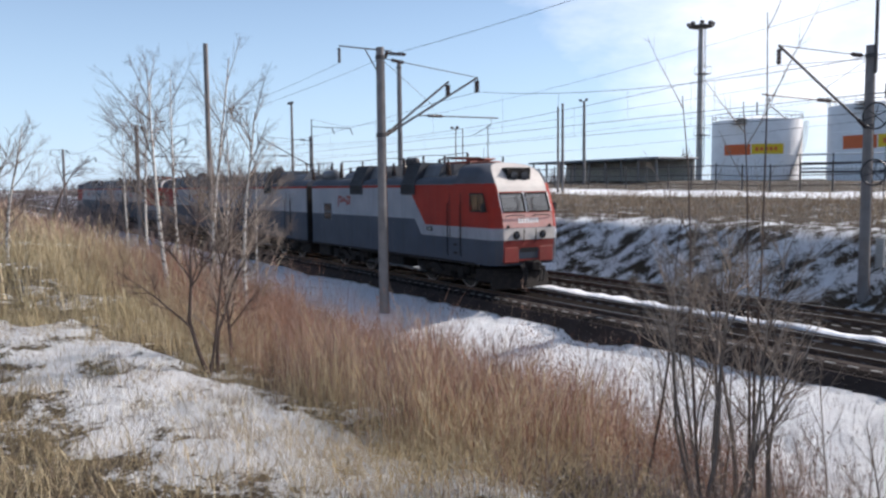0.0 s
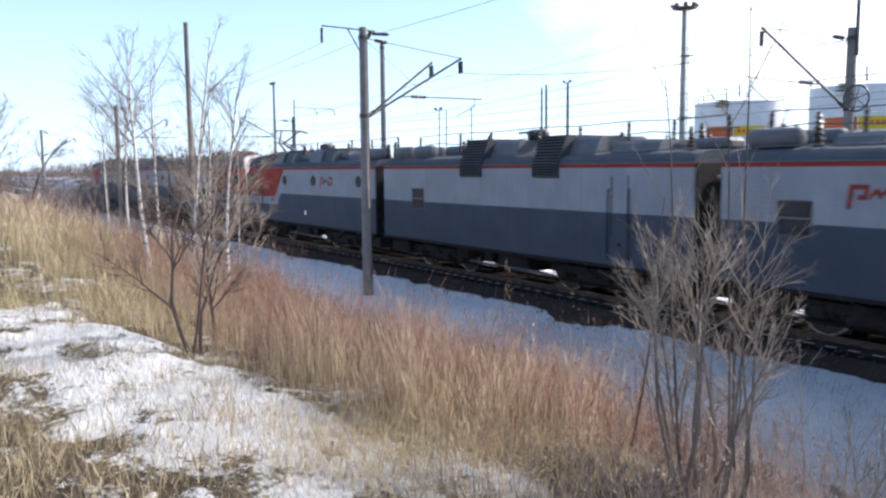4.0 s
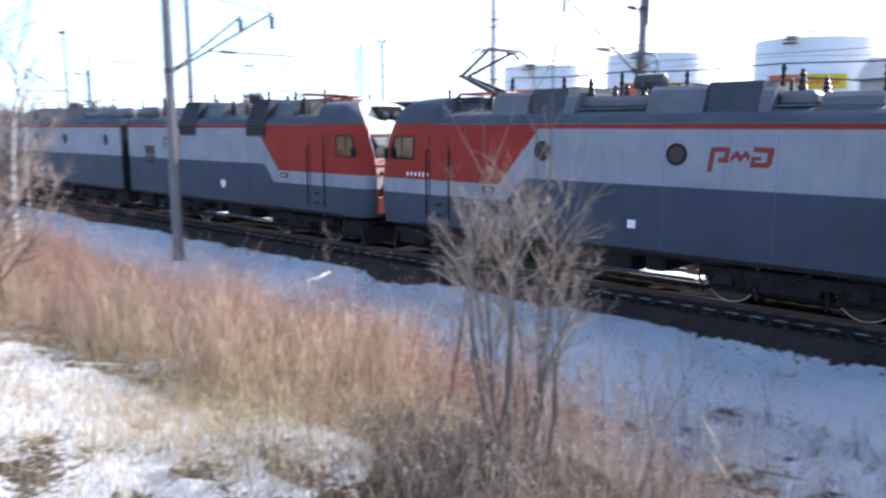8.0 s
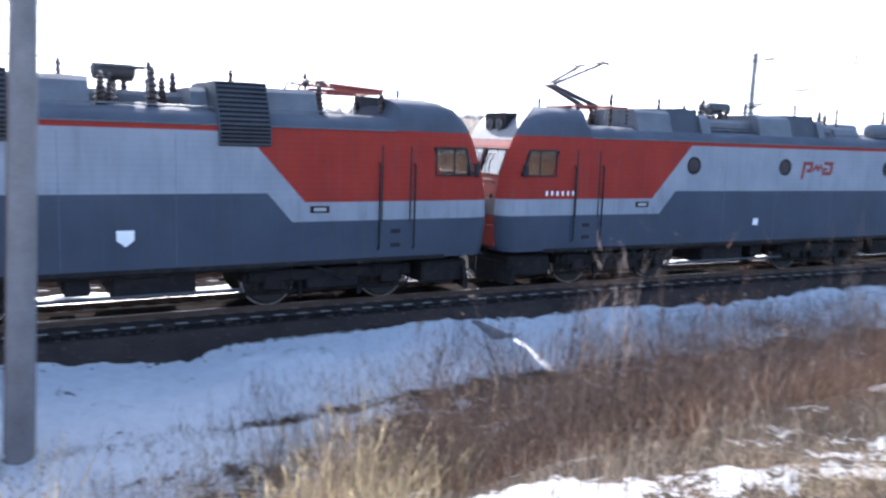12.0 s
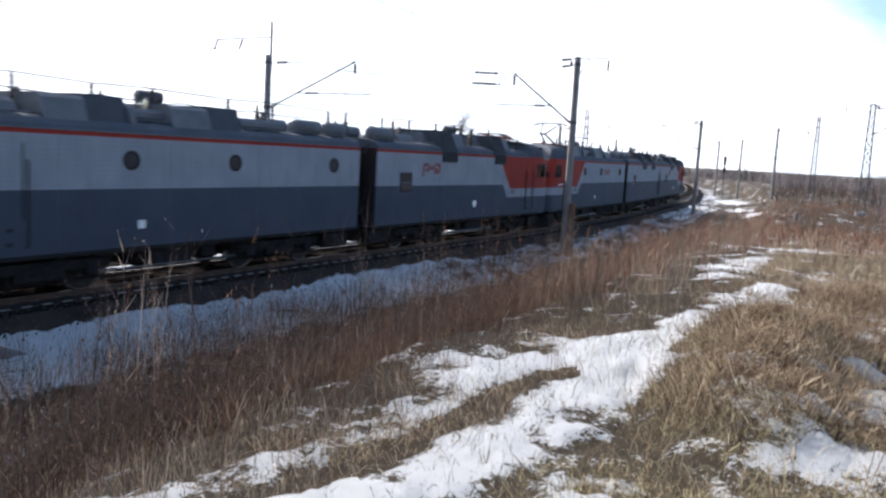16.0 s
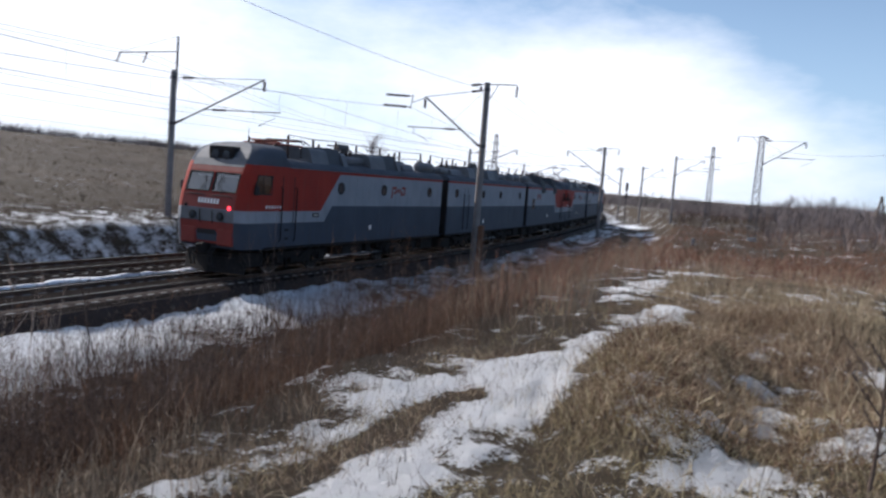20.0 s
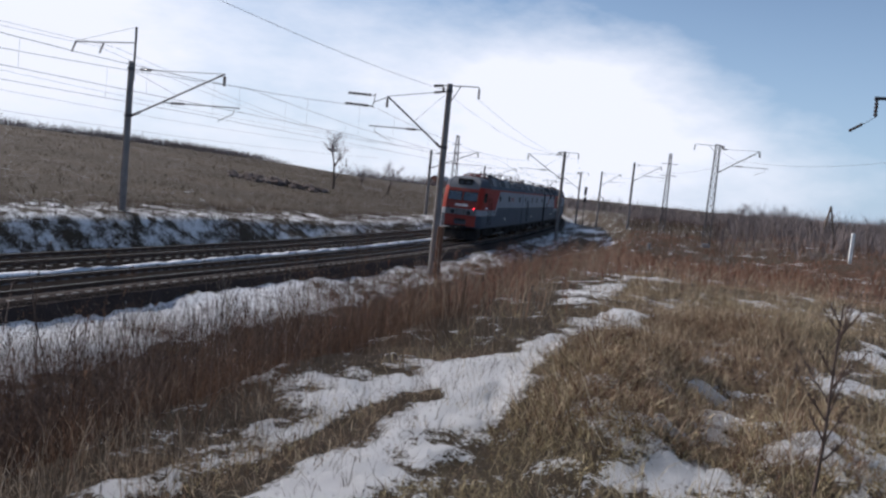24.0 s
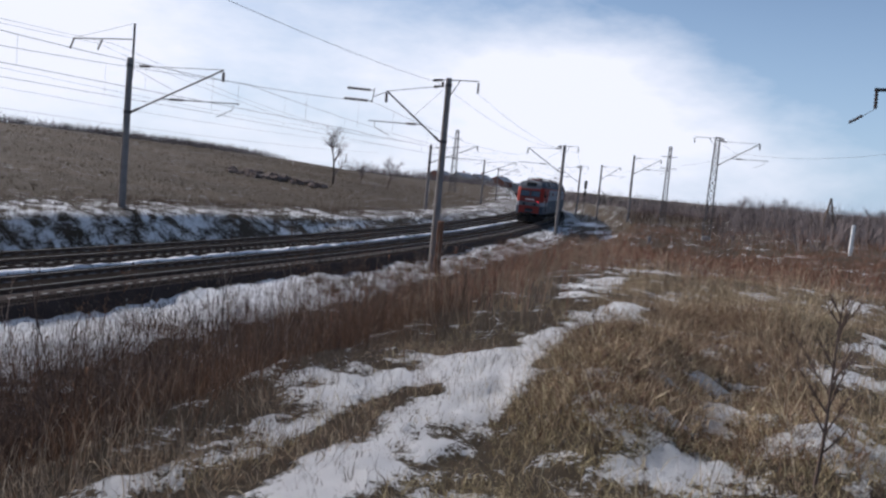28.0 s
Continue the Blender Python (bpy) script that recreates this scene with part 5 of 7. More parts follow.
            st = part("strain_insulator", MB().sheds(i0 + Vector((0, s * 0.25, 0)), i0 + Vector((0, s * 1.6, 0.05)), 0.085, 6), M_PORCELAIN, root, "dark insulator rod in the wire", True)
            part("wire_link", MB().tube([i0, i0 + Vector((0, s * 0.3, 0))], 0.02, 4), M_STEEL, st)
        part("strain_yoke", MB().tube([(0, s * (reach + 0.7), 8.55 + zr), (-0.3, s * (reach + 0.7), 7.75 + zr)], 0.025, 5).tube([(0, s * reach, 8.4 + zr), (-0.1, s * (reach + 0.7), 8.1 + zr)], 0.02, 4), M_STEEL, root)
    if field:
        e = Vector((0, -s * field, T - 0.08))
        f = part("feeder_bracket", MB().tube([(0, s * 0.5, T - 0.1), e], 0.028, 5).tube([(0, -s * 0.1, T - 0.95), (0, -s * field * 0.38, T - 0.1)], 0.024, 5), M_STEEL, root)
        part("feeder_insulator", MB().sheds(e - Vector((0, 0, 0.08)), e - Vector((0, 0, 0.62)), 0.07, 4), M_PORCELAIN, f, "", True)
        for k, dx in enumerate((-0.25, 0.3)):
            i0 = Vector((dx * 0.3, s * 0.35, T - 0.12 - 0.1 * k))
            part("strain_insulator", MB().sheds(i0, i0 + Vector((dx * 2.6, s * 0.25, -0.12)), 0.075, 5), M_PORCELAIN, f, "", True)
    if peak:
        p = part("peak_post", MB().tube([(0.2, 0, T - 1.0), (0.2, 0, peak + zr)], 0.06, 6), M_STEEL, root, "thin steel extension post")
        part("peak_arm", MB().tube([(0.2, 0.1, T - 0.0 + (peak - top) * 0.55), (0.2, 3.9, T + (peak - top) * 0.5)], 0.03, 5).tube([(0.2, 0, peak + zr), (0.2, 3.8, T + (peak - top) * 0.52)], 0.012, 4), M_STEEL, p)
        for yy in (2.0, 3.8):
            part("peak_insulator", MB().sheds((0.2, yy, T + (peak - top) * 0.5), (0.2, yy + 0.25, T + (peak - top) * 0.5 - 0.55), 0.06, 4), M_PORCELAIN, p, "", True)
    if wheels:
        for z in (6.35, 4.35):
            ring = [(0.42 + 0.46 * math.cos(a), -0.3, z + zr + 0.46 * math.sin(a)) for a in np.linspace(0, 2 * math.pi, 25)]
            w = part("tension_wheel", MB().tube(ring, 0.035, 6), M_STEEL, root, "spoked wheel of a wire tensioner")
            for k in range(3):
                a = k * math.pi / 3 + 0.3
                part("spoke", MB().tube([(0.42 - 0.45 * math.cos(a), -0.3, z + zr - 0.45 * math.sin(a)), (0.42 + 0.45 * math.cos(a), -0.3, z + zr + 0.45 * math.sin(a))], 0.018, 4), M_STEEL, w)
        wt = MB()
        for k in range(9):
            wt.lathe([(0.16, 0), (0.16, 0.1)], (0.75, -0.3, 1.2 + k * 0.12), n=10)
        part("tension_weights", wt, M_CONC_PALE, root)
        part("weight_rope", MB().tube([(0.85, -0.3, 6.3 + zr), (0.75, -0.3, 2.3)], 0.012, 4), M_STEEL, root)
    return root


near = "round grey concrete catenary mast with a steel bracket over the track"
catenary_mast(-27.1, 14.4, 9.3, 1, 4.5, "round grey concrete catenary mast with two brackets over the track", double=True, field=1.7)
catenary_mast(0.35, 13.25, 9.6, 1, 5.0, "leaning grey concrete mast on the snowy ditch side", lean=2.6, cantilever=False, thick=1.08)
catenary_mast(39.9, 12.5, 9.3, 1, 3.4, near, field=1.6, strain=True)
catenary_mast(87.0, 13.4, 9.0, 1, 4.0, near, field=1.5)
catenary_mast(-71.4, 14.4, 9.45, 1, 4.1, near, field=1.6)
catenary_mast(-119.0, 14.4, 9.5, 1, 4.1, near, field=1.5)
catenary_mast(154.0, 20.2, 9.2, 1, 4.2, near, field=1.4)
far = "dark concrete catenary mast beyond the tracks"
catenary_mast(-16.2, 28.5, 8.9, -1, 5.3, "dark concrete catenary mast with two wire-tensioning wheels", peak=13.0, wheels=True)
catenary_mast(-50.6, 28.4, 12.9, -1, 4.9, far, cantilever=False)
catenary_mast(-66.9, 28.4, 8.6, -1, 4.9, far, peak=10.1)
catenary_mast(35.1, 28.4, 8.8, -1, 5.6, "dark concrete catenary mast with a thin post on top", peak=10.6)
catenary_mast(94.0, 31.0, 8.2, -1, 6.0, far)
catenary_mast(145.0, 37.0, 8.4, -1, 6.0, far)
catenary_mast(193.0, 45.5, 8.2, -1, 5.0, far)
branch = "catenary mast of the branch line"
catenary_mast(84.4, -2.2, 10.8, -1, 4.0, "tall lattice steel catenary mast on a pale footing", steel=True, field=2.2, thick=1.25, rise=2.0)
catenary_mast(124.0, 8.4, 10.4, -1, 4.0, "grey concrete mast of the branch line", field=0.0, rise=1.6)
catenary_mast(154.5, 16.3, 9.7, -1, 3.6, "grey concrete mast of the branch line", rise=1.0)
pylon = thing("lattice_tower", Matrix.Translation((113.5, 3.0, gz(113.5, 3.0))), "slim lattice steel tower with short cross-arms", "tower")
part("lattice_pole", lattice(MB(), (0, 0, -0.3), 11.0, 0.75, 0.3, 12, 0.06), M_STEEL, pylon)
for z in (9.6, 8.0):
    part("cross_arm", MB().tube([(0, -1.1, z), (0, 1.1, z)], 0.04, 5), M_STEEL, pylon)

stub = MB().box((0, 0, 1.35), (0.3, 0.28, 2.9), 0.04)
solid("mast_stub", stub, M_RUST, "rusty brown stub post strapped beside a concrete mast", "post", m=Matrix.Translation((39.55, 12.1, gz(39.5, 12.1))))


def wire(name, pts, label, r=0.008):
    solid(name, MB().tube(pts, r, 4), M_WIRE, label, "overhead wire", "wires over the line")


def sagging(p0, p1, sag, n=14):
    a, b = Vector(p0), Vector(p1)
    return [a.lerp(b, i / n) - Vector((0, 0, 4 * sag * (i / n) * (1 - i / n))) for i in range(n + 1)]


def overhead():
    for off, sup in ((0.0, (-166, -119, -71.4, -27, 0.4, 40, 87, 153, 215)), (SECOND, (-160, -110, -66.9, -16.4, 35, 94, 146, 195))):
        for s0, s1 in zip(sup, sup[1:]):
            drop = MB()
            mess, cont = [], []
            n = 16
            for i in range(n + 1):
                s = s0 + (s1 - s0) * i / n
                x, y, a = on_line(s, off + (0.25 if i % n == 0 else 0.25 - 0.5 * (i / n)))
                z = 7.85 - 4 * 0.95 * (i / n) * (1 - i / n)
                mess.append((x, y, z)), cont.append((x, y, 6.08))
                if 0 < i < n and i % 2:
                    drop.tube([(x, y, z), (x, y, 6.08)], 0.004, 3)
            wire("messenger_wire", mess, "sagging bronze messenger wire above the track", 0.009)
            wire("contact_wire", cont, "level copper contact wire above the track", 0.008)
            wire_drop = solid("droppers", drop, M_WIRE, "thin dropper wires between contact and messenger wire", "overhead wire", kind="stuff")
    tops = [(-166, 14.2, 9.0), (-119, 14.9, 9.2), (-71.4, 14.9, 9.15), (-27.1, 14.8, 9.05), (0.75, 13.6, 9.3), (39.9, 12.9, 9.0), (87, 13.9, 8.7), (154, 20.7, 8.9)]
    outer = [(-119, 12.9, 8.85), (-71.4, 12.8, 8.8), (-27.1, 12.7, 8.6)]
    outer2 = [(39.9, 10.9, 8.6), (87, 11.9, 8.3), (154, 18.8, 8.5)]
    peak_a = [(-16.0, 30.8, 11.0), (35.3, 30.7, 9.5), (94, 33, 8.6), (145, 39, 8.4)]
    peak_b = [(-66.7, 29.6, 9.3), (-16.0, 29.7, 11.0), (35.3, 29.6, 9.5), (94, 32, 8.4)]
    for pts, sag in ((tops, 1.0), (outer, 1.1), (outer2, 0.9), (peak_a, 1.1), (peak_b, 1.0)):
        for p, q in zip(pts, pts[1:]):
            wire("feeder_wire", sagging(p, q, sag * 0.9 * ((Vector(q) - Vector(p)).length / 50) ** 2), "thin feeder wire slung between masts", 0.008)
    for z, y in ((9.9, 40.0), (8.8, 41.0), (7.6, 42.5)):
        wire("feeder_wire", sagging((-140, y + 4, z + 1), (-16, y, z), 1.4), "thin power line beyond the tracks", 0.009)
        wire("feeder_wire", sagging((-16, y, z), (110, y + 2, z - 0.5), 1.4), "thin power line beyond the tracks", 0.009)
    branch_pts = [(60, -16.0, 9.4), (84.4, -4.4, 9.4), (124, 6.3, 9.2), (154.5, 14.4, 8.8)]
    for p, q in zip(branch_pts, branch_pts[1:]):
        wire("feeder_wire", sagging(p, q, 0.7), "thin wire of the branch line", 0.009)


overhead()


def polar(az, r):
    return r * math.sin(radians(az)), r * math.cos(radians(az))


# ---------------------------------------------------------------- yard beyond the tracks
def lamp_mast(az, r, top, label, heads=3, rad=0.13):
    x, y = polar(az, r)
    z0 = gz(x, y)
    root = thing("lamp_post", Matrix.Translation((x, y, z0)), label, "lamp post", "lamp posts of the yard")
    part("pole", MB().tube([(0, 0, -0.3), (0, 0, top - z0)], [rad, rad * 0.7], 8), M_CONCRETE, root)
    if heads:
        b = part("cross_bar", MB().tube([(-0.7, 0, top - z0), (0.7, 0, top - z0)], 0.05, 5), M_STEEL, root)
        for i in range(heads):
            part("floodlight", MB().box((-0.6 + 1.2 * i / max(heads - 1, 1), -0.15, top - z0 + 0.15), (0.35, 0.3, 0.28), 0.04), M_STEEL, b)
    return root


lamp_mast(-47.6, 110, 15.2, "grey concrete lamp post with floodlights", 2, 0.24)
lamp_mast(-68.3, 110, 15.2, "grey concrete lamp post with floodlights", 3, 0.22)
lamp_mast(-49.42, 80, 11.7, "plain grey concrete post without lamps", 0, 0.13)
lamp_mast(-49.1, 78, 11.8, "plain grey concrete post without lamps", 0, 0.15)
lamp_mast(-56.7, 100, 11.1, "thin grey lamp post", 2, 0.1)
lamp_mast(-56.2, 102, 11.3, "thin grey lamp post", 0, 0.09)
lamp_mast(-54.4, 100, 11.6, "thin plain grey pole", 0, 0.08)
lamp_mast(-24.6, 95, 11.0, "plain grey concrete post without lamps", 0, 0.14)


def flood_tower():
    x, y = polar(-39.83, 132)
    z0 = gz(x, y)
    h = 28.0 - z0
    root = thing("floodlight_tower", Matrix.Translation((x, y, z0)), "tall slim floodlight tower with platforms and a lamp crown", "tower")
    # pale concrete, so that the shaft's colour carries the distance haze
    part("shaft", MB().tube([(0, 0, -0.3), (0, 0, h)], [0.5, 0.36], 10), M_CONC_PALE, root, "slim grey shaft")
    part("ladder", MB().tube([(0.75, 0, 2), (0.7, 0, h)], 0.05, 4).tube([(1.0, 0, 2), (0.95, 0, h)], 0.05, 4), M_STEEL, root)
    for z in (h * 0.3, h * 0.7):
        p = part("platform", MB().box((0.5, 0, z), (1.8, 1.6, 0.12), 0.03), M_STEEL, root)
        for sx, sy in ((-0.4, -0.8), (1.4, -0.8), (1.4, 0.8), (-0.4, 0.8)):
            part("rail_post", MB().tube([(sx, sy, z), (sx, sy, z + 1.1)], 0.035, 4), M_STEEL, p)
        part("hand_rail", MB().tube([(-0.4, -0.8, z + 1.1), (1.4, -0.8, z + 1.1), (1.4, 0.8, z + 1.1), (-0.4, 0.8, z + 1.1)], 0.035, 4), M_STEEL, p)
    c = part("crown", MB().lathe([(0.3, 0), (1.9, 0.15), (1.9, 0.3), (0.3, 0.35)], (0, 0, h), n=12), M_STEEL, root)
    for i in range(8):
        a = i * math.pi / 4
        part("floodlight", MB().box((1.8 * math.cos(a), 1.8 * math.sin(a), h + 0.6), (0.55, 0.5, 0.5), 0.06), M_STEEL, c)
    part("rod", MB().tube([(0, 0, h), (0, 0, h + 2.0)], 0.03, 4), M_STEEL, root)


flood_tower()


def storage_tank(az, r, rad, top, label, hue=0):
    x, y = polar(az, r)
    z0 = gz(x, y) - 0.3
    h = top - z0
    root = thing("storage_tank", Matrix.Translation((x, y, z0)), label, "storage tank", "white storage tanks")
    part("shell", MB().lathe([(rad, 0), (rad, h), (rad * 0.98, h + 0.05), (0.1, h + 1.0)], (0, 0, 0), n=48), M_TANK, root, "white painted steel shell", True)
    for z in (h * 0.2, h * 0.42, h * 0.64, h * 0.86):
        part("ring_seam", MB().lathe([(rad + 0.01, 0), (rad + 0.06, 0.03), (rad + 0.06, 0.12), (rad + 0.01, 0.15)], (0, 0, z), n=48), M_TANK, root)
    rl = MB()
    for zz in (0.55, 1.1):
        rl.tube([(rad * math.cos(a), rad * math.sin(a), h + zz) for a in np.linspace(0, 2 * math.pi, 41)], 0.04, 4)
    rail = part("railing", rl, M_STEEL, root)
    for i in range(24):
        a = i * math.pi / 12
        part("rail_post", MB().tube([(rad * math.cos(a), rad * math.sin(a), h), (rad * math.cos(a), rad * math.sin(a), h + 1.1)], 0.035, 4), M_STEEL, rail)
    toward = math.atan2(-y, -x)
    def panel(a0, a1, z0, z1, mat, nm, lab):
        ring = [[((rad + 0.05) * math.cos(a), (rad + 0.05) * math.sin(a), z) for a in np.linspace(toward + a0, toward + a1, 14)] for z in (z0, z1)]
        part(nm, MB().loft(ring, cap=False, closed=False), mat, root, lab)
    panel(-0.75, -0.12, h * 0.43, h * 0.6, M_ORANGE, "painted_band", "orange-red painted band")
    panel(-0.1, 0.6, h * 0.44, h * 0.6, M_YELLOW, "painted_band", "yellow painted band")
    for k in range(5):
        panel(-0.02 + 0.1 * k, 0.05 + 0.1 * k, h * 0.49, h * 0.55, M_ORANGE, "painted_bar", "")
    px, py = (rad + 0.5) * math.cos(toward - 0.35), (rad + 0.5) * math.sin(toward - 0.35)
    b = part("inspection_platform", MB().box((px, py, h - 0.8), (1.6, 1.6, 0.15), 0.03), M_STEEL, root)
    part("platform_rail", MB().box((px, py, h + 0.1), (1.7, 1.7, 0.06), 0.02).box((px, py, h - 0.3), (1.7, 1.7, 0.05), 0.02), M_STEEL, b)
    part("vent_pipe", MB().tube([(0, 0, h + 0.6), (0, 0, h + 3.2)], 0.12, 6), M_STEEL, root)
    tread = MB().box((0, 0, 0), (0.7, 0.7, 0.06), 0.01).data("stair_step", M_STEEL)
    for i in range(30):
        a = toward + 0.7 + 0.03 * i
        part("stair_step", tread, None, root, m=Matrix.Translation(((rad + 0.4) * math.cos(a), (rad + 0.4) * math.sin(a), h * i / 30 + 0.05)))


storage_tank(-36.2, 142, 7.0, 14.0, "white cylindrical storage tank with orange and yellow bands")
storage_tank(-28.7, 134, 7.6, 15.0, "white cylindrical storage tank with orange and yellow bands")
storage_tank(-18.9, 128, 7.9, 15.9, "white cylindrical storage tank with orange and yellow bands")


def pipe_rack():
    root = thing("pipe_rack", Matrix(), "low pipe rack between the storage tanks", "pipe rack")
    for k, dz in enumerate((1.2, 1.7, 2.4, 3.6)):
        a, b = polar(-33.5, 118 + k), polar(-12.0, 112 + k)
        part("pipe", MB().tube([(*a, gz(*a) + dz), (*b, gz(*b) + dz)], 0.14, 8), M_WHITE if k % 2 else M_STEEL, root)
    for i in range(12):
        az = -33.5 + 21.5 * i / 11
        x, y = polar(az, 119 - 0.5 * i)
        part("support", MB().tube([(x, y, gz(x, y) - 0.2), (x, y, gz(x, y) + 3.7)], 0.1, 5), M_STEEL, root)


pipe_rack()


def yard_fence():
    root = thing("fence", Matrix(), "dark metal yard fence along a snowy road", "fence")
    xs = np.arange(-92, 6, 2.7)
    y0 = 57.5
    for x in xs:
        z = gz(x, y0)
        part("post", MB().tube([(x, y0, z - 0.2), (x, y0, z + 2.3)], 0.07, 6), M_STEEL, root)
    for dz in (0.5, 1.3, 2.1):
        part("fence_rail", MB().tube([(x, y0, gz(x, y0) + dz) for x in xs], 0.035, 4), M_STEEL, root)
    m = MB()
    for x in np.arange(-92, 5, 0.3):
        z = gz(x, y0)
        m.tube([(x, y0, z + 0.1), (x, y0, z + 2.2)], 0.012, 3, False)
    ob = part("mesh_bars", m, M_STEEL, root)
    ob["kind"] = "stuff"


yard_fence()


def house(x, y, lx, ly, h, ridge, label, wall=None, roof=None, turn=0.0, windows=3, door=False):
    """A plain gabled building with openings on its front."""
    z0 = min(gz(x - lx / 2, y), gz(x + lx / 2, y)) - 0.2
    root = thing("house", Matrix.Translation((x, y, z0)) @ Matrix.Rotation(radians(turn), 4, "Z"), label, "building", "buildings beyond the tracks")
    part("wall", MB().loft([[(sx * lx / 2, -ly / 2, 0), (sx * lx / 2, ly / 2, 0), (sx * lx / 2, ly / 2, h), (sx * lx / 2, 0, h + ridge), (sx * lx / 2, -ly / 2, h)] for sx in (-1, 1)]), wall or M_WALLPALE, root)
    for s in (-1, 1):
        e, r = (s * (ly / 2 + 0.4), h - 0.25), (0, h + ridge + 0.05)
        part("roof_slope", MB().loft([[(sx * (lx / 2 + 0.4), e[0], e[1]), (sx * (lx / 2 + 0.4), r[0], r[1]), (sx * (lx / 2 + 0.4), r[0], r[1] + 0.15), (sx * (lx / 2 + 0.4), e[0], e[1] + 0.15)] for sx in (-1, 1)]), roof or M_ROOFDARK, root)
    for i in range(windows):
        wx = -lx / 2 + lx * (i + 0.5) / windows
        w = part("window", MB().box((wx, -ly / 2 - 0.01, h * 0.52), (1.3, 0.1, 1.4), 0.02), M_WHITE, root)
        part("pane", MB().box((wx, -ly / 2 - 0.07, h * 0.52), (1.1, 0.02, 1.2), 0.005), M_PANEGLASS, w)
    part("chimney", MB().box((lx * 0.2, ly * 0.1, h + ridge + 0.3), (0.7, 0.7, 1.6), 0.05), M_BRICKRED, root)


x, y = polar(-46.0, 120)
shed = thing("platform_shed", Matrix.Translation((x, y, gz(x, y))), "long low open shed with a dark roof", "shed")
part("roof", MB().box((0, 0, 3.0), (27, 8, 0.3), 0.05), M_ROOFDARK, shed)
part("back_wall", MB().box((0, 3.6, 1.45), (26, 0.3, 2.9), 0.02), M_WALLPALE, shed)
for i in range(9):
    part("column", MB().box((-12.8 + 3.2 * i, -3.5, 1.45), (0.25, 0.25, 2.9), 0.03), M_CONCRETE, shed)
for az, r, lx, ly, h, rg, lab in ((-14.0, 112, 6, 9, 6.0, 2.6, "pale gabled house with a steep roof"), (-8.5, 108, 17, 8, 3.2, 1.6, "long low building with a dark gabled roof"), (1.5, 125, 14, 8, 3.0, 1.6, "low white outbuilding with small windows")):
    x, y = polar(az, r)
    house(x, y, lx, ly, h, rg, lab, windows=2 if lx < 10 else 5)
for az, r, lx, lab in ((75.5, 440, 14, "small distant village house with a gabled roof"), (77.0, 450, 12, "small distant village house with a gabled roof"), (74.2, 430, 13, "small distant village house with a gabled roof"), (78.4, 460, 16, "small distant village house with a gabled roof"), (72.6, 440, 12, "small distant village house with a gabled roof")):
    x, y = polar(az, r)
    house(x, y, lx, 9, 3.0, 2.4, lab, turn=az - 90, wall=M_BRICKRED if lx < 13 else M_WALLPALE)


def far_mast(az, r, top, w, label):
    x, y = polar(az, r)
    z0 = gz(x, y)
    root = thing("lattice_tower", Matrix.Translation((x, y, z0)), label, "tower")
    part("lattice_pole", lattice(MB(), (0, 0, -0.3), top - z0, w, w * 0.4, 14, w * 0.045), M_STEEL, root)
    for t in (0.72, 0.86):
        part("cross_arm", MB().tube([(-w, -w, (top - z0) * t), (w, w, (top - z0) * t)], w * 0.05, 4), M_STEEL, root)


far_mast(27.4, 150, 20.0, 1.6, "distant lattice steel tower")
far_mast(73.55, 210, 17.3, 1.6, "distant lattice steel tower with cross-arms")


def signal_post():
    x, y = 150.0, 18.4
    z0 = gz(x, y)
    root = thing("signal_post", Matrix.Translation((x, y, z0)), "dark railway signal on a post", "signal")
    part("post", MB().tube([(0, 0, -0.3), (0, 0, 6.2 - z0)], 0.09, 8), M_STEEL, root)
    part("signal_head", MB().box((-0.1, 0, 5.6 - z0), (0.25, 0.5, 1.5), 0.05), M_BLACK, root)
    part("signal_head", MB().box((-0.1, 0, 3.9 - z0), (0.25, 0.5, 0.9), 0.05), M_BLACK, root)


signal_post()

# posts on the near bank, right of the line
x, y = polar(100.4, 58)
solid("marker_post", MB().box((0, 0, 0.95), (0.2, 0.2, 2.1), 0.03), M_WHITE, "white-painted concrete marker post in dry grass", "post", m=Matrix.Translation((x, y, gz(x, y))))
x, y = polar(98.9, 110)
tri = thing("wooden_tripod", Matrix.Translation((x, y, gz(x, y))), "grey wooden A-frame pole with a stay", "pole")
part("leg", MB().tube([(0, 0.7, -0.2), (0, 0, 4.4)], 0.11, 6), M_WOOD, tri)
part("leg", MB().tube([(0, -0.9, -0.2), (0, 0, 4.4)], 0.11, 6), M_WOOD, tri)
part("cross_bar", MB().tube([(0, 0.4, 1.8), (0, -0.5, 1.8)], 0.06, 5), M_WOOD, tri)
x, y = polar(87.75, 66)
solid("marker_stone", MB().box((0, 0, 0.3), (0.3, 0.3, 0.8), 0.08), M_CONCRETE, "small dark kilometre stone in the grass", "marker", m=Matrix.Translation((x, y, gz(x, y))))
x, y = polar(-73.97, 28)
solid("wooden_pole", MB().tube([(0, 0, -0.3), (0, 0, 8.85 - gz(x, y))], [0.1, 0.08], 10), M_CONCRETE, "weathered grey wooden pole among birches", "pole", smooth=True, m=Matrix.Translation((x, y, gz(x, y))))
pl = thing("bracket_pole", Matrix.Translation((24.5, -5.75, gz(24.5, -5.75))), "wooden pole with a hanging insulator", "pole")
pz = 7.62 - gz(24.5, -5.75)
part("pole", MB().tube([(0, 0, -0.3), (0, 0, pz + 0.35)], [0.14, 0.11], 10), M_WOOD, pl)
part("arm", MB().tube([(0, 0, pz), (0.05, 1.2, pz)], 0.05, 5), M_STEEL, pl)
part("insulator", MB().sheds((0.05, 1.14, pz), (0.05, 1.12, pz - 0.52), 0.06, 5), M_PORCELAIN, pl)
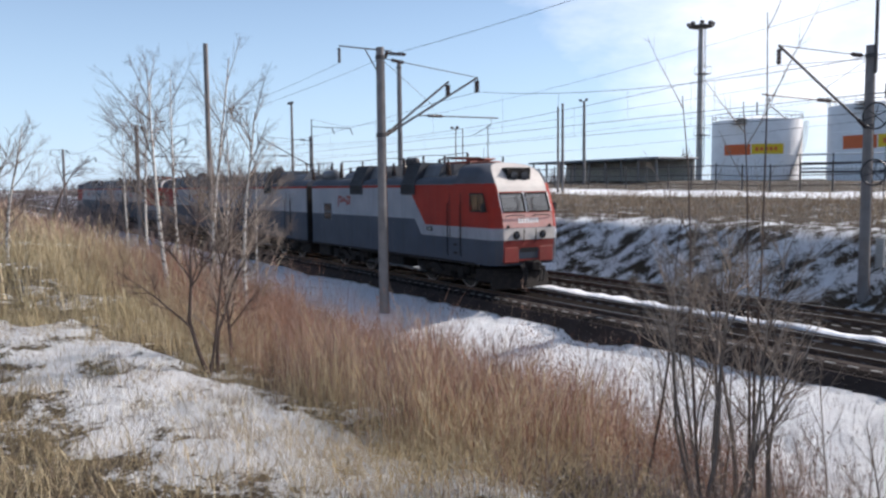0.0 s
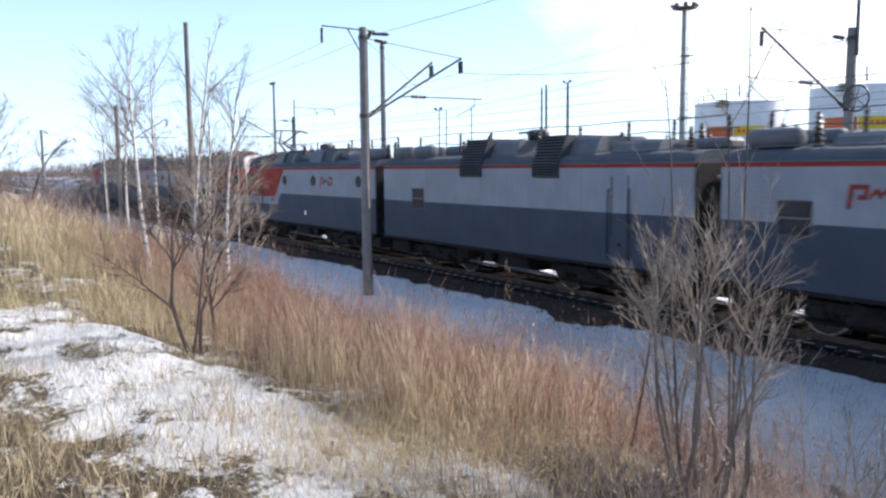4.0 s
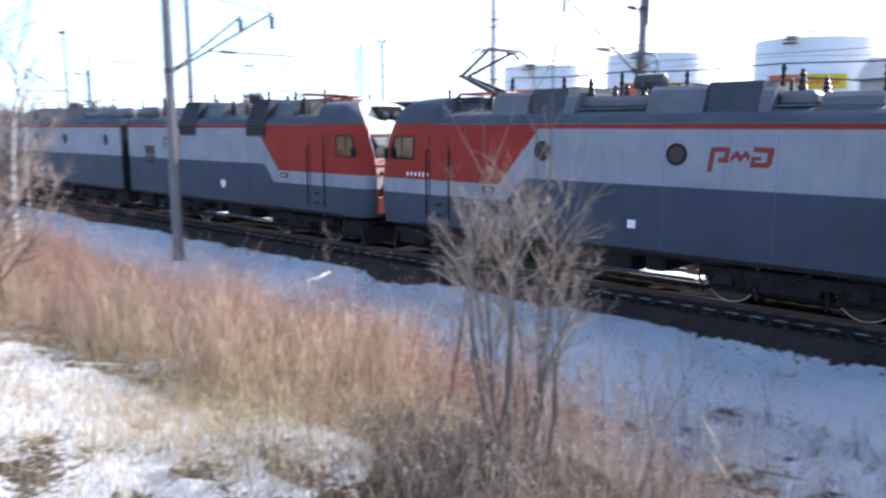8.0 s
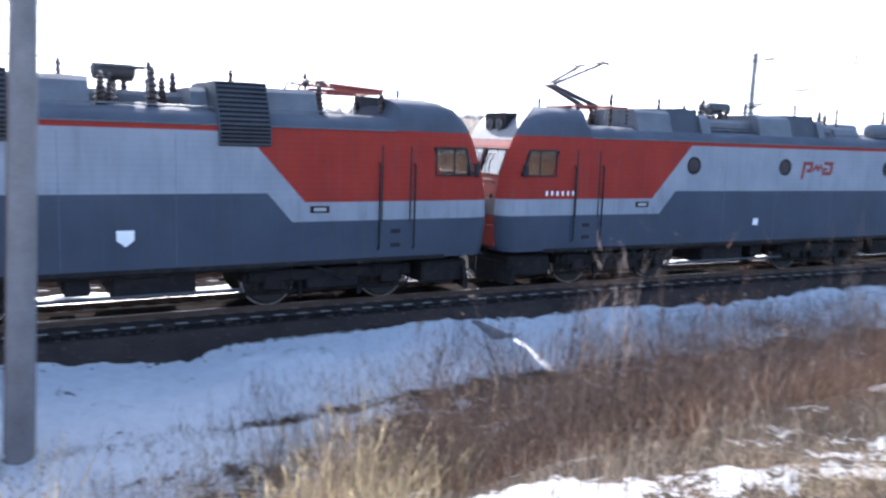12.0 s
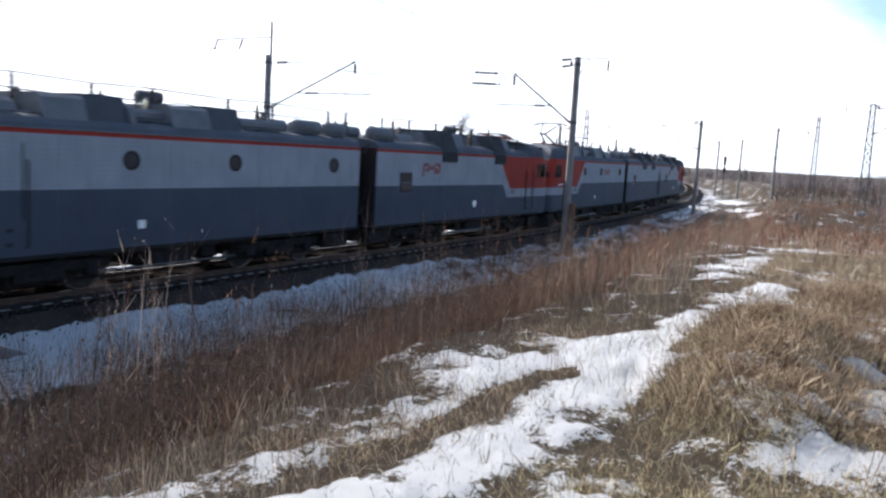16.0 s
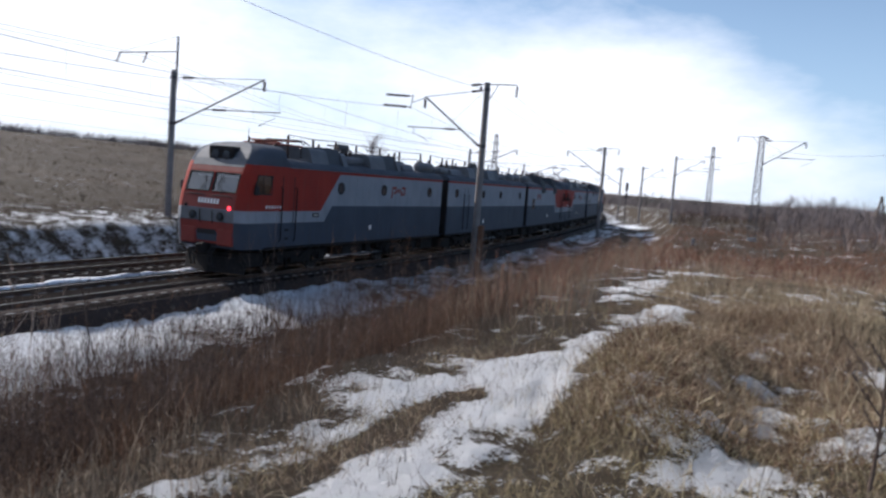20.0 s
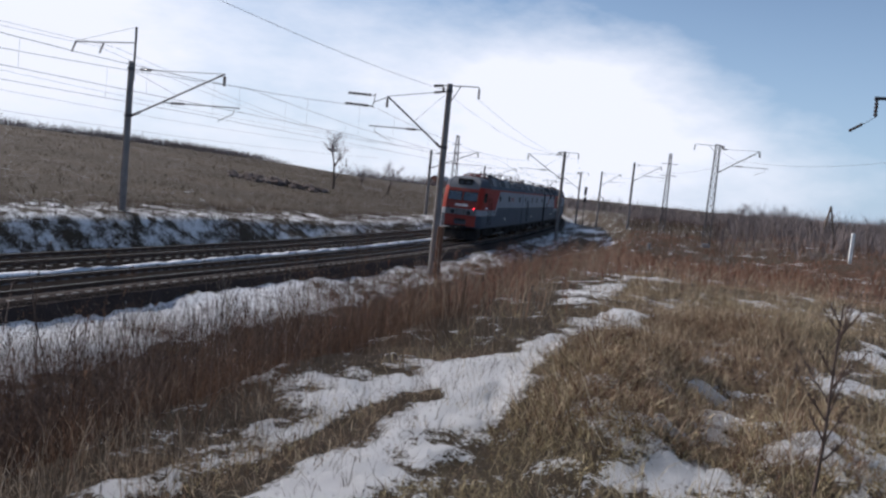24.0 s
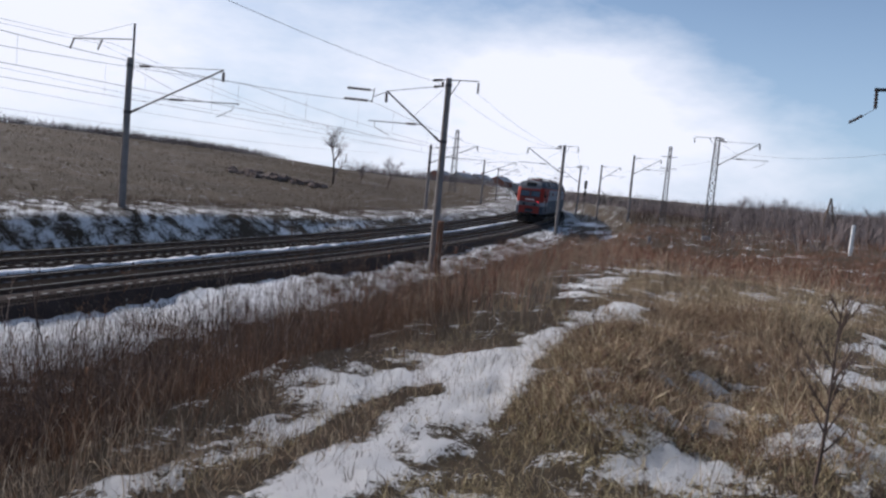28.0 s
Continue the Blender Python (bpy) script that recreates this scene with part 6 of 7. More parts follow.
wl = part("wire_lead", MB().tube([(0.05, 1.12, pz - 0.52), (0.1, 1.55, pz - 0.85)], 0.008, 4), M_WIRE, pl)
part("wire_insulator", MB().sheds((0.1, 1.4, pz - 0.72), (0.1, 1.72, pz - 0.94), 0.05, 4), M_PORCELAIN, wl)

# culvert mouth beside the ballast
cul = thing("culvert", Matrix.Translation((10.0, 15.75, -1.0)), "broken concrete culvert mouth beside the ballast", "culvert")
part("side_slab", MB().box((0.55, -0.2, 0.2), (0.75, 1.1, 0.55), 0.06, Matrix.Rotation(radians(24), 4, "Y")), M_CONCRETE, cul)
part("side_slab", MB().box((-0.6, 0.1, 0.12), (0.25, 1.6, 0.6), 0.06, Matrix.Rotation(radians(-14), 4, "Y")), M_CONCRETE, cul)
part("drain_hole", MB().lathe([(0.36, 0), (0.36, 0.9)], (-0.1, -0.5, 0.05), (0, 1, 0.15), 14), M_BLACK, cul)


# ---------------------------------------------------------------- dry grass
rng = np.random.default_rng(7)


def blades(name, x, y, h, width, lean, mat, label, plume=0.0, sink=0.03, fall=0.0):
    """Many stalks as one mesh: each bends over and tapers; some carry a seed plume."""
    n = len(x)
    z = ground_z(x, y) - sink
    a, b = rng.uniform(0, 2 * math.pi, n), rng.uniform(0, 2 * math.pi, n)
    ln = lean * h * rng.uniform(0.3, 1.3, n)
    wx, wy = np.cos(a) * width * 0.5, np.sin(a) * width * 0.5
    mx, my = x + np.cos(b) * ln * 0.35, y + np.sin(b) * ln * 0.35
    tx, ty = x + np.cos(b) * ln, y + np.sin(b) * ln
    zm, zt = z + h * 0.6, z + h * (1.0 - fall * rng.uniform(0, 1, n))
    V = np.stack([np.stack([x - wx, y - wy, z], 1), np.stack([x + wx, y + wy, z], 1), np.stack([mx - wx * 0.8, my - wy * 0.8, zm], 1), np.stack([mx + wx * 0.8, my + wy * 0.8, zm], 1), np.stack([tx, ty, zt], 1)], 1).reshape(-1, 3)
    i = np.arange(n)[:, None] * 5
    F = np.concatenate([i + np.array([[0, 1, 3]]), i + np.array([[0, 3, 2]]), i + np.array([[2, 3, 4]])])
    if plume:
        k = np.nonzero(rng.uniform(0, 1, n) < plume)[0]
        p, r = len(k), rng.uniform(0.6, 1.3, len(k))
        q = np.stack([tx[k], ty[k], zt[k]], 1)
        m = np.stack([mx[k], my[k], zm[k]], 1)
        d = (q - m) * 0.45
        s = np.stack([wx[k], wy[k], 0 * r], 1) * (1.5 * r)[:, None]
        o = len(V)
        V = np.concatenate([V, np.stack([q - d, q - d * 0.3 + s, q + d * 0.45, q - d * 0.3 - s], 1).reshape(-1, 3)])
        j = o + np.arange(p)[:, None] * 4
        F = np.concatenate([F, j + np.array([[0, 1, 2]]), j + np.array([[0, 2, 3]])])
    return tagged(new(name, raw_mesh(name, V, F, mat)), label, "grass", kind="stuff")


def bushy(name, x, y, h, width, mat, label, twigs=9, spread=0.28, tuft_size=0.012, tall=0.1):
    """Many dead forbs as one mesh: a stem, side twigs over its upper part, and a ragged seed tuft on each tip."""
    n = len(x)
    z = ground_z(x, y) - 0.03
    b, ln = rng.uniform(0, 2 * math.pi, n), tall * h * rng.uniform(0.2, 1.6, n)
    foot, head = np.stack([x, y, z], 1), np.stack([x + np.cos(b) * ln, y + np.sin(b) * ln, z + h], 1)
    a = rng.uniform(0, 2 * math.pi, n)
    side = np.stack([np.cos(a), np.sin(a), 0 * a], 1) * (width * 0.5)[:, None]
    V = [np.stack([foot - side, foot + side, head], 1).reshape(-1, 3)]
    F = [np.arange(n * 3).reshape(-1, 3)]
    o = n * 3
    for k in range(twigs + 1):
        t = rng.uniform(0.3, 0.98, (n, 1)) if k < twigs else np.full((n, 1), 1.0)
        p = foot + (head - foot) * t
        a = rng.uniform(0, 2 * math.pi, n)
        d = np.stack([np.cos(a), np.sin(a), rng.uniform(0.8, 2.2, n)], 1)
        d *= (h * spread * rng.uniform(0.4, 1.2, n))[:, None] * (1.25 - 0.75 * t) / np.linalg.norm(d, axis=1, keepdims=True)
        q = p + d if k < twigs else p
        w = np.stack([-np.sin(a), np.cos(a), 0 * a], 1) * (width * 0.32)[:, None]
        if k < twigs:
            V.append(np.stack([p - w, p + w, q], 1).reshape(-1, 3))
            F.append(o + np.arange(n * 3).reshape(-1, 3))
            o += n * 3
        c = rng.normal(0, 1, (n, 3, 3)) * (0.5 * tuft_size * rng.uniform(0.5, 1.5, (n, 1, 1))) * np.array([0.7, 0.7, 1.5])
        V.append((q[:, None, :] + c).reshape(-1, 3))
        F.append(o + np.arange(n * 3).reshape(-1, 3))
        o += n * 3
    return tagged(new(name, raw_mesh(name, np.concatenate(V), np.concatenate(F), mat)), label, "weeds", kind="stuff")


def scatter(n, x0, x1, y0, y1, clump=0.25, per=9, bare=0.5, keep=None):
    """Stalks in tufts over a stretch of ground, thin where snow lies."""
    m = n // per + 1
    cx, cy = rng.uniform(x0, x1, m), rng.uniform(y0, y1, m)
    x = np.repeat(cx, per) + rng.normal(0, clump, m * per)
    y = np.repeat(cy, per) + rng.normal(0, clump, m * per)
    ok = (snow_at(x, y) + 0.45 * vnoise(x * 1.7, y * 1.7, 21) < bare) & (np.hypot(x, y) > 1.5)
    v = line_y(x) - y
    ok &= (v > 3.0) | (v < -7.6)
    if keep is not None:
        ok &= keep(x, y)
    return x[ok], y[ok]


def tuft(name, n, box, h, width, lean, mat, label, plume=0.0, fall=0.0, **kw):
    x, y = scatter(n, *box, **kw)
    hh = rng.uniform(h[0], h[1], len(x)) * (1 + 0.7 * vnoise(x * 0.7, y * 0.7, 33) + 0.7 * vnoise(x * 2.6, y * 2.6, 34))
    blades(name, x, y, hh, width * rng.uniform(0.6, 1.4, len(x)), lean, mat, label, plume, 0.03, fall)


def mixed(n, box, h, width, lean, kinds, label, plume=0.4, **kw):
    """Stalks of several kinds, each in patches of its own."""
    x, y = scatter(n, *box, **kw)
    f = np.clip((16.95 - line_y(x) + y) / 4.0 + 0.5 * vnoise(x * 0.42, y * 0.42, 51) + 0.4 * vnoise(x * 1.7, y * 1.7, 52) + rng.normal(0, 0.16, len(x)), 0, 0.999)
    hh = rng.uniform(h[0], h[1], len(x)) * (1 + 0.8 * vnoise(x * 0.6, y * 0.6, 33) + 0.8 * vnoise(x * 2.6, y * 2.6, 34))
    pick = (f * len(kinds)).astype(int)
    for k, (name, mat) in enumerate(kinds):
        q = pick == k
        blades(name, x[q], y[q], hh[q], width * rng.uniform(0.6, 1.4, q.sum()), lean, mat, label, plume)


def thicket(name, n, box, h, mat, label, width=0.005, twigs=9, spread=0.28, tuft_size=0.012, tall=0.1, **kw):
    x, y = scatter(n, *box, **kw)
    hh = rng.uniform(h[0], h[1], len(x)) * (1 + 0.6 * vnoise(x * 0.6, y * 0.6, 37) + 0.5 * vnoise(x * 2.2, y * 2.2, 38))
    bushy(name, x, y, hh, width * rng.uniform(0.7, 1.3, len(x)), mat, label, twigs, spread, tuft_size, tall)


# near bank, left of the standpoint
tuft("matted_grass", 9000, (-7, 4, -5.5, 1.6), (0.05, 0.16), 0.007, 1.9, M_MAT, "flattened dry grass underfoot", clump=0.2, fall=0.8, bare=0.5)
tuft("dry_grass", 16000, (-14, -2.6, -2.5, 3.2), (0.1, 0.32), 0.0045, 0.8, M_STRAW, "low straw-yellow dry grass on the bank", fall=0.5)
mixed(36000, (-18, -4.2, 2.4, 5.4), (0.25, 0.7), 0.0028, 0.42, (("dry_grass", M_STRAW), ("reeds", M_REED), ("reeds", M_RUSSET), ("weeds", M_GREYWEED)), "tall dry reeds, grass and weeds on the slope", 0.35, clump=0.13, per=22, bare=0.75)
mixed(6000, (-6.5, -3.6, 2.7, 4.6), (0.25, 0.55), 0.0045, 0.28, (("dry_grass", M_STRAW), ("reeds", M_REED), ("weeds", M_GREYWEED)), "tall red-brown dry reeds on the slope", 0.6, clump=0.12, per=20, bare=0.9)
tuft("dry_grass", 13000, (-26, -4.5, 1.7, 2.9), (0.15, 0.4), 0.005, 0.4, M_STRAW, "yellow dry grass along the bank's edge", 0.3, clump=0.3)
tuft("dry_grass", 19000, (-75, -12, -7, 8.0), (0.4, 0.95), 0.013, 0.35, M_STRAW, "tall yellow dry grass on the far bank", 0.4, clump=0.6)
tuft("dry_grass", 10000, (-130, -24, -10, 12.0), (0.6, 1.2), 0.042, 0.3, M_REED, "tall brown dry grass in the distance", 0.4, clump=0.9)
tuft("reeds", 9000, (-36, -17, 5.0, 11.5), (0.5, 1.1), 0.009, 0.25, M_REED, "tall red-brown dry reeds by the ditch", 0.6, clump=0.4, bare=1.2)
tuft("weeds", 5000, (-20, -4, 5.5, 13.0), (0.25, 0.7), 0.005, 0.3, M_GREYWEED, "grey-brown weeds on the snowy slope", 0.6, clump=0.4, bare=1.8)
tuft("weeds", 6000, (-4.5, 1.5, 3.4, 8.5), (0.12, 0.42), 0.0045, 0.4, M_GREYWEED, "grey-brown weeds on the snowy slope", 0.5, clump=0.35, bare=1.3)
tuft("dry_grass", 4500, (-4.8, -2.9, 1.7, 3.4), (0.1, 0.3), 0.0035, 0.8, M_STRAW, "low straw-yellow dry grass on the slope", 0.3, clump=0.25, bare=1.0)
tuft("dry_grass", 5000, (-11, -3, 0.2, 2.6), (0.04, 0.22), 0.003, 0.8, M_STRAW, "single grass stalks poking through the snow", 0.3, clump=0.3, per=7, bare=2.5)
tuft("weeds", 2200, (-11, -3, 0.2, 2.8), (0.03, 0.12), 0.005, 1.0, M_WEED, "dark bits of dead grass in the snow", 0.0, clump=0.1, per=12, bare=2.5)
tuft("dry_grass", 2600, (-11, -3, -0.2, 2.6), (0.03, 0.14), 0.0035, 1.1, M_GREYWEED, "grey dead grass tufts standing in the snow", 0.0, clump=0.09, per=26, bare=2.5, fall=0.4)
tuft("dry_grass", 3600, (-12, -2.6, -0.4, 2.8), (0.06, 0.24), 0.0035, 0.9, M_OLIVE, "olive straw tufts standing in the snow", 0.2, clump=0.12, per=30, bare=2.5, fall=0.4)
tuft("dry_grass", 12000, (-30, -9, -4, 3.4), (0.2, 0.55), 0.006, 0.5, M_OLIVE, "olive-yellow dry grass on the bank", 0.4, clump=0.3)
thicket("weeds", 2600, (-17, -3.4, 3.2, 6.4), (0.5, 1.0), M_RUSSET, "russet bushy dead weeds on the slope", 0.005, 11, 0.26, clump=0.25, per=12, bare=1.2)
thicket("weeds", 1500, (-20, -3.6, 2.9, 6.8), (0.5, 1.05), M_REED, "pale red-brown bushy weeds on the slope", 0.005, 12, 0.26, 0.014, clump=0.3, per=9, bare=1.2)
thicket("weeds", 900, (-6.5, -2.4, 3.8, 7.4), (0.45, 0.95), M_GREYWEED, "grey-mauve bushy weeds on the slope", 0.005, 11, 0.28, clump=0.25, per=10, bare=1.6)
thicket("weeds", 420, (-18, -4.5, 5.2, 9.0), (0.9, 1.6), M_REED, "tall feathery dead weeds at the snow's edge", 0.008, 14, 0.22, 0.02, clump=0.4, per=5, bare=2.5)
tuft("dry_grass", 2800, (-11, -3, 0.0, 2.6), (0.06, 0.24), 0.0035, 0.8, M_TAN, "tan grass tufts standing in the snow", 0.2, clump=0.11, per=60, bare=2.5, fall=0.4)
thicket("weeds", 420, (-4.8, -2.7, 2.5, 4.2), (0.35, 0.75), M_RUSSET, "russet bushy dead weeds on the slope", 0.0045, 10, 0.26, 0.01, clump=0.22, per=12, bare=1.2)
# foot of the slope before the standpoint
tuft("dry_grass", 1500, (-3.5, 4, 3.5, 7.8), (0.12, 0.42), 0.0045, 0.5, M_TAN, "tan grass with seed heads at the foot of the slope", 0.6, clump=0.22, bare=1.1)
tuft("weeds", 7000, (-4.0, 8, 4.0, 10.4), (0.15, 0.45), 0.005, 0.4, M_WEED, "dark weeds on the snowy slope", 0.5, clump=0.14, per=16, bare=1.8)
tuft("weeds", 6000, (-4.0, 8, 4.0, 10.4), (0.12, 0.42), 0.005, 0.35, M_GREYWEED, "grey-brown weeds on the snowy slope", 0.5, clump=0.35, bare=1.8)
tuft("weeds", 2600, (-20, -5, 9.5, 15.6), (0.1, 0.5), 0.006, 0.4, M_WEED, "sparse grey weeds in the snowy ditch", 0.5, clump=0.35, per=6, bare=2.5)
tuft("weeds", 3200, (-6, 10, 6.0, 11.2), (0.35, 0.85), 0.006, 0.3, M_WEED, "tall dead weed stalks standing in the snow", 0.8, clump=0.12, per=7, bare=2.5)
tuft("weeds", 7000, (4, 24, 10.2, 14.4), (0.2, 0.65), 0.006, 0.45, M_WEED, "grey dead weeds at the edge of the snow", 0.5, clump=0.22, per=9, bare=2.5)
tuft("weeds", 900, (-9, 14, 11.0, 13.6), (0.1, 0.4), 0.005, 0.35, M_WEED, "single weeds in the snowy ditch", 0.5, clump=0.3, bare=2.2)
thicket("weeds", 1500, (-5, 5, 6.6, 10.0), (0.35, 0.85), M_GREYWEED, "pale grey bushy weeds at the foot of the slope", 0.006, 10, 0.25, 0.013, clump=0.3, per=7, bare=1.8)
thicket("weeds", 700, (-5, 6, 6.2, 9.2), (0.4, 0.9), M_TAN, "pale tan weeds at the foot of the slope", 0.006, 9, 0.2, 0.015, clump=0.25, per=8, bare=1.8)
tuft("dry_grass", 5000, (-5, 5, 5.6, 9.8), (0.2, 0.55), 0.005, 0.6, M_GREYWEED, "tan dry grass at the foot of the slope", 0.6, clump=0.16, per=16, bare=1.6)
tuft("weeds", 2600, (-7, 9, 9.6, 12.9), (0.06, 0.22), 0.007, 0.7, M_WEED, "dark grass tufts in the snowy ditch", 0.2, clump=0.1, per=12, bare=2.5)
tuft("weeds", 3600, (-8, 10, 12.6, 13.4), (0.05, 0.2), 0.008, 0.8, M_WEED, "dark grass along the ditch", 0.1, clump=0.1, per=14, bare=2.5)
tuft("dry_grass", 2200, (-2.4, 3.2, 2.4, 4.6), (0.05, 0.2), 0.0035, 0.8, M_GREYWEED, "grey dry grass along the bank's edge", 0.4, clump=0.16, per=20, bare=2.0, fall=0.3)
thicket("weeds", 1200, (3, 16, 8.4, 12.6), (0.3, 0.75), M_GREYWEED, "grey bushy weeds standing in the snow below the slope", 0.006, 9, 0.26, 0.012, clump=0.3, per=8, bare=2.5)
thicket("weeds", 900, (3, 14, 8.0, 11.5), (0.3, 0.7), M_BROWN, "brown bushy weeds below the slope", 0.006, 9, 0.26, 0.012, clump=0.3, per=8, bare=2.0)
# right of the standpoint
thicket("weeds", 4400, (2.2, 20, 3.2, 9.4), (0.3, 0.7), M_WEED, "dark bushy dead weeds on the slope", 0.0045, 10, 0.28, 0.009, clump=0.3, per=10, bare=1.0)
thicket("weeds", 6000, (2.0, 12, 2.9, 6.5), (0.1, 0.26), M_BROWN, "low dense brown dead weeds covering the slope", 0.004, 4, 0.4, 0.01, 0.3, clump=0.22, per=14, bare=1.0)
thicket("weeds", 4000, (2.0, 12, 2.4, 6.0), (0.08, 0.24), M_WEED, "low dark dead weeds covering the slope", 0.0035, 4, 0.4, 0.008, 0.3, clump=0.22, per=14, bare=0.9)
thicket("weeds", 6500, (3.0, 15, -3.0, 1.2), (0.05, 0.18), M_HEAP, "low dead weeds between the grass tufts", 0.0035, 4, 0.45, 0.008, 0.35, clump=0.25, per=14, bare=0.6)
thicket("weeds", 500, (2.4, 4.2, 3.4, 4.8), (0.35, 0.7), M_WEED, "dense dark bushy weeds at the bank's edge", 0.005, 12, 0.3, 0.012, clump=0.2, per=14, bare=1.6)
thicket("weeds", 260, (2.6, 10, 3.8, 7.0), (0.9, 1.4), M_BROWN, "tall brown feathery weeds on the slope", 0.0055, 14, 0.22, 0.014, clump=0.35, per=5, bare=1.6)
thicket("weeds", 420, (2.6, 12, 3.8, 7.6), (0.9, 1.5), M_WEED, "tall dark feathery weeds on the slope", 0.0055, 14, 0.22, 0.012, clump=0.35, per=5, bare=1.6)
thicket("weeds", 700, (2.6, 5.0, 3.3, 5.4), (0.45, 0.85), M_WEED, "dense dark bushy weeds at the bank's edge", 0.005, 12, 0.3, 0.012, clump=0.2, per=10, bare=1.4)
tuft("matted_grass", 5000, (2.8, 8, 1.5, 2.7), (0.05, 0.18), 0.004, 1.5, M_HEAP, "flattened brown grass between the snow", 0.0, clump=0.12, per=24, bare=0.55, fall=0.7)
thicket("weeds", 1500, (2.2, 9, 3.4, 8.0), (0.5, 0.95), M_WEED, "tall dark bushy dead weeds on the slope", 0.005, 11, 0.26, 0.009, clump=0.3, per=8, bare=1.2)
thicket("weeds", 3000, (3.0, 24, 2.6, 8.2), (0.3, 0.7), M_BROWN, "brown bushy dead weeds on the slope", 0.0045, 10, 0.3, 0.009, clump=0.3, per=10, bare=0.9)
thicket("weeds", 1500, (9, 34, 1.6, 9.0), (0.4, 0.85), M_RUSSET, "russet bushy dead weeds on the slope", 0.008, 10, 0.28, 0.016, clump=0.4, per=9, bare=0.8)
thicket("weeds", 1300, (6, 30, 9.0, 13.6), (0.4, 0.9), M_WEED, "dark bushy weeds standing in the snow", 0.007, 9, 0.25, 0.012, clump=0.35, per=6, bare=2.5)
tuft("matted_grass", 16000, (2.8, 8, -3.4, 1.1), (0.06, 0.2), 0.004, 1.3, M_OLIVE, "olive matted straw on the bank", 0.0, clump=0.14, per=24, bare=0.6, fall=0.7)
tuft("dry_grass", 1500, (-0.2, 2.8, 3.8, 6.4), (0.12, 0.36), 0.004, 0.5, M_MAT, "sunlit straw stalks along the bank's edge", 0.6, clump=0.14, per=16, bare=0.9)
thicket("weeds", 420, (-0.6, 3.0, 3.8, 6.6), (0.3, 0.65), M_TAN, "pale tan bushy weeds along the bank's edge", 0.0045, 9, 0.25, 0.012, clump=0.2, per=9, bare=0.9)
tuft("dry_grass", 700, (0.7, 2.0, 3.3, 4.3), (0.25, 0.55), 0.004, 0.45, M_OLIVE, "sunlit straw stalks with seed heads at the bank's edge", 0.9, clump=0.14, per=20, bare=1.6)
thicket("weeds", 200, (0.2, 2.2, 3.4, 4.8), (0.35, 0.65), M_TAN, "straw-coloured weeds with seed heads at the bank's edge", 0.0045, 8, 0.2, 0.016, clump=0.2, per=8, bare=1.6)
thicket("weeds", 8, (3.4, 5.0, 3.4, 4.8), (1.2, 1.6), M_GREYWEED, "tall dead weed stalks above the slope", 0.012, 9, 0.24, 0.012, 0.2, clump=0.3, per=2, bare=2.0)
tuft("dry_grass", 4200, (-3.4, -0.4, 1.9, 4.0), (0.08, 0.34), 0.004, 0.7, M_GREYWEED, "grey-mauve grass on the crest of the slope", 0.4, clump=0.15, per=18, bare=1.6, fall=0.4)
thicket("weeds", 420, (-3.0, -0.6, 2.5, 4.4), (0.25, 0.55), M_GREYWEED, "grey-mauve bushy weeds on the crest of the slope", 0.0045, 9, 0.26, 0.012, clump=0.2, per=9, bare=1.6)
thicket("weeds", 10, (-4.0, 3.0, 9.4, 11.5), (0.9, 1.3), M_GREYWEED, "single tall weeds standing in the snow", 0.012, 22, 0.16, 0.03, clump=0.1, per=1, bare=3.0)
tuft("weeds", 2600, (-0.5, 6, 8.4, 11.6), (0.08, 0.34), 0.005, 0.5, M_GREYWEED, "grey weeds poking through the snow below the slope", 0.4, clump=0.2, per=9, bare=2.5)
# dark clumps stand in for the shade between the straw tufts
thicket("weeds", 1800, (4.2, 13, -3.2, 0.8), (0.05, 0.14), M_WEED, "low dark weed clumps painting the shaded gaps in the straw", 0.004, 4, 0.5, 0.012, 0.4, clump=0.2, per=60, bare=0.5)
tuft("dry_grass", 700, (2.2, 4.2, 2.2, 3.2), (0.08, 0.28), 0.0035, 0.5, M_TAN, "thin straw stalks poking through the snow by the bank's edge", 0.4, clump=0.15, per=9, bare=2.5)
thicket("weeds", 480, (-2.4, 3.6, 4.7, 6.5), (0.7, 1.12), M_TAN, "tall tan weeds with seed heads on the slope", 0.006, 10, 0.24, 0.016, clump=0.3, per=8, bare=1.8)
tuft("dry_grass", 1300, (-1.8, 2.6, 4.7, 6.3), (0.6, 1.05), 0.005, 0.35, M_OLIVE, "tall straw tufts on the slope", 0.8, clump=0.14, per=22, bare=1.8)
tuft("weeds", 1700, (2.8, 9.5, 0.9, 2.7), (0.03, 0.15), 0.004, 0.7, M_WEED, "dark bits of dead stalks in the trodden snow", 0.2, clump=0.22, per=6, bare=2.5)
tuft("weeds", 7500, (4.5, 26, 5.5, 11.4), (0.15, 0.62), 0.005, 0.6, M_TAN, "pale tan dead grass on the lower slope", 0.5, clump=0.2, per=14, bare=0.8)
tuft("weeds", 12000, (3.0, 26, 6.4, 11.6), (0.15, 0.62), 0.005, 0.6, M_BROWN, "dense dark brown dead weeds on the lower slope", 0.4, clump=0.2, per=16, bare=0.8)
tuft("weeds", 4000, (2.6, 16, 2.5, 6.5), (0.08, 0.35), 0.004, 0.6, M_TAN, "pale brown dead grass on the slope", 0.5, clump=0.18, per=16, bare=0.8)
tuft("weeds", 10000, (2.6, 14, 2.9, 6.8), (0.08, 0.4), 0.004, 0.7, M_BROWN, "dense dark brown dead weeds on the slope", 0.4, clump=0.18, per=16, bare=0.8)
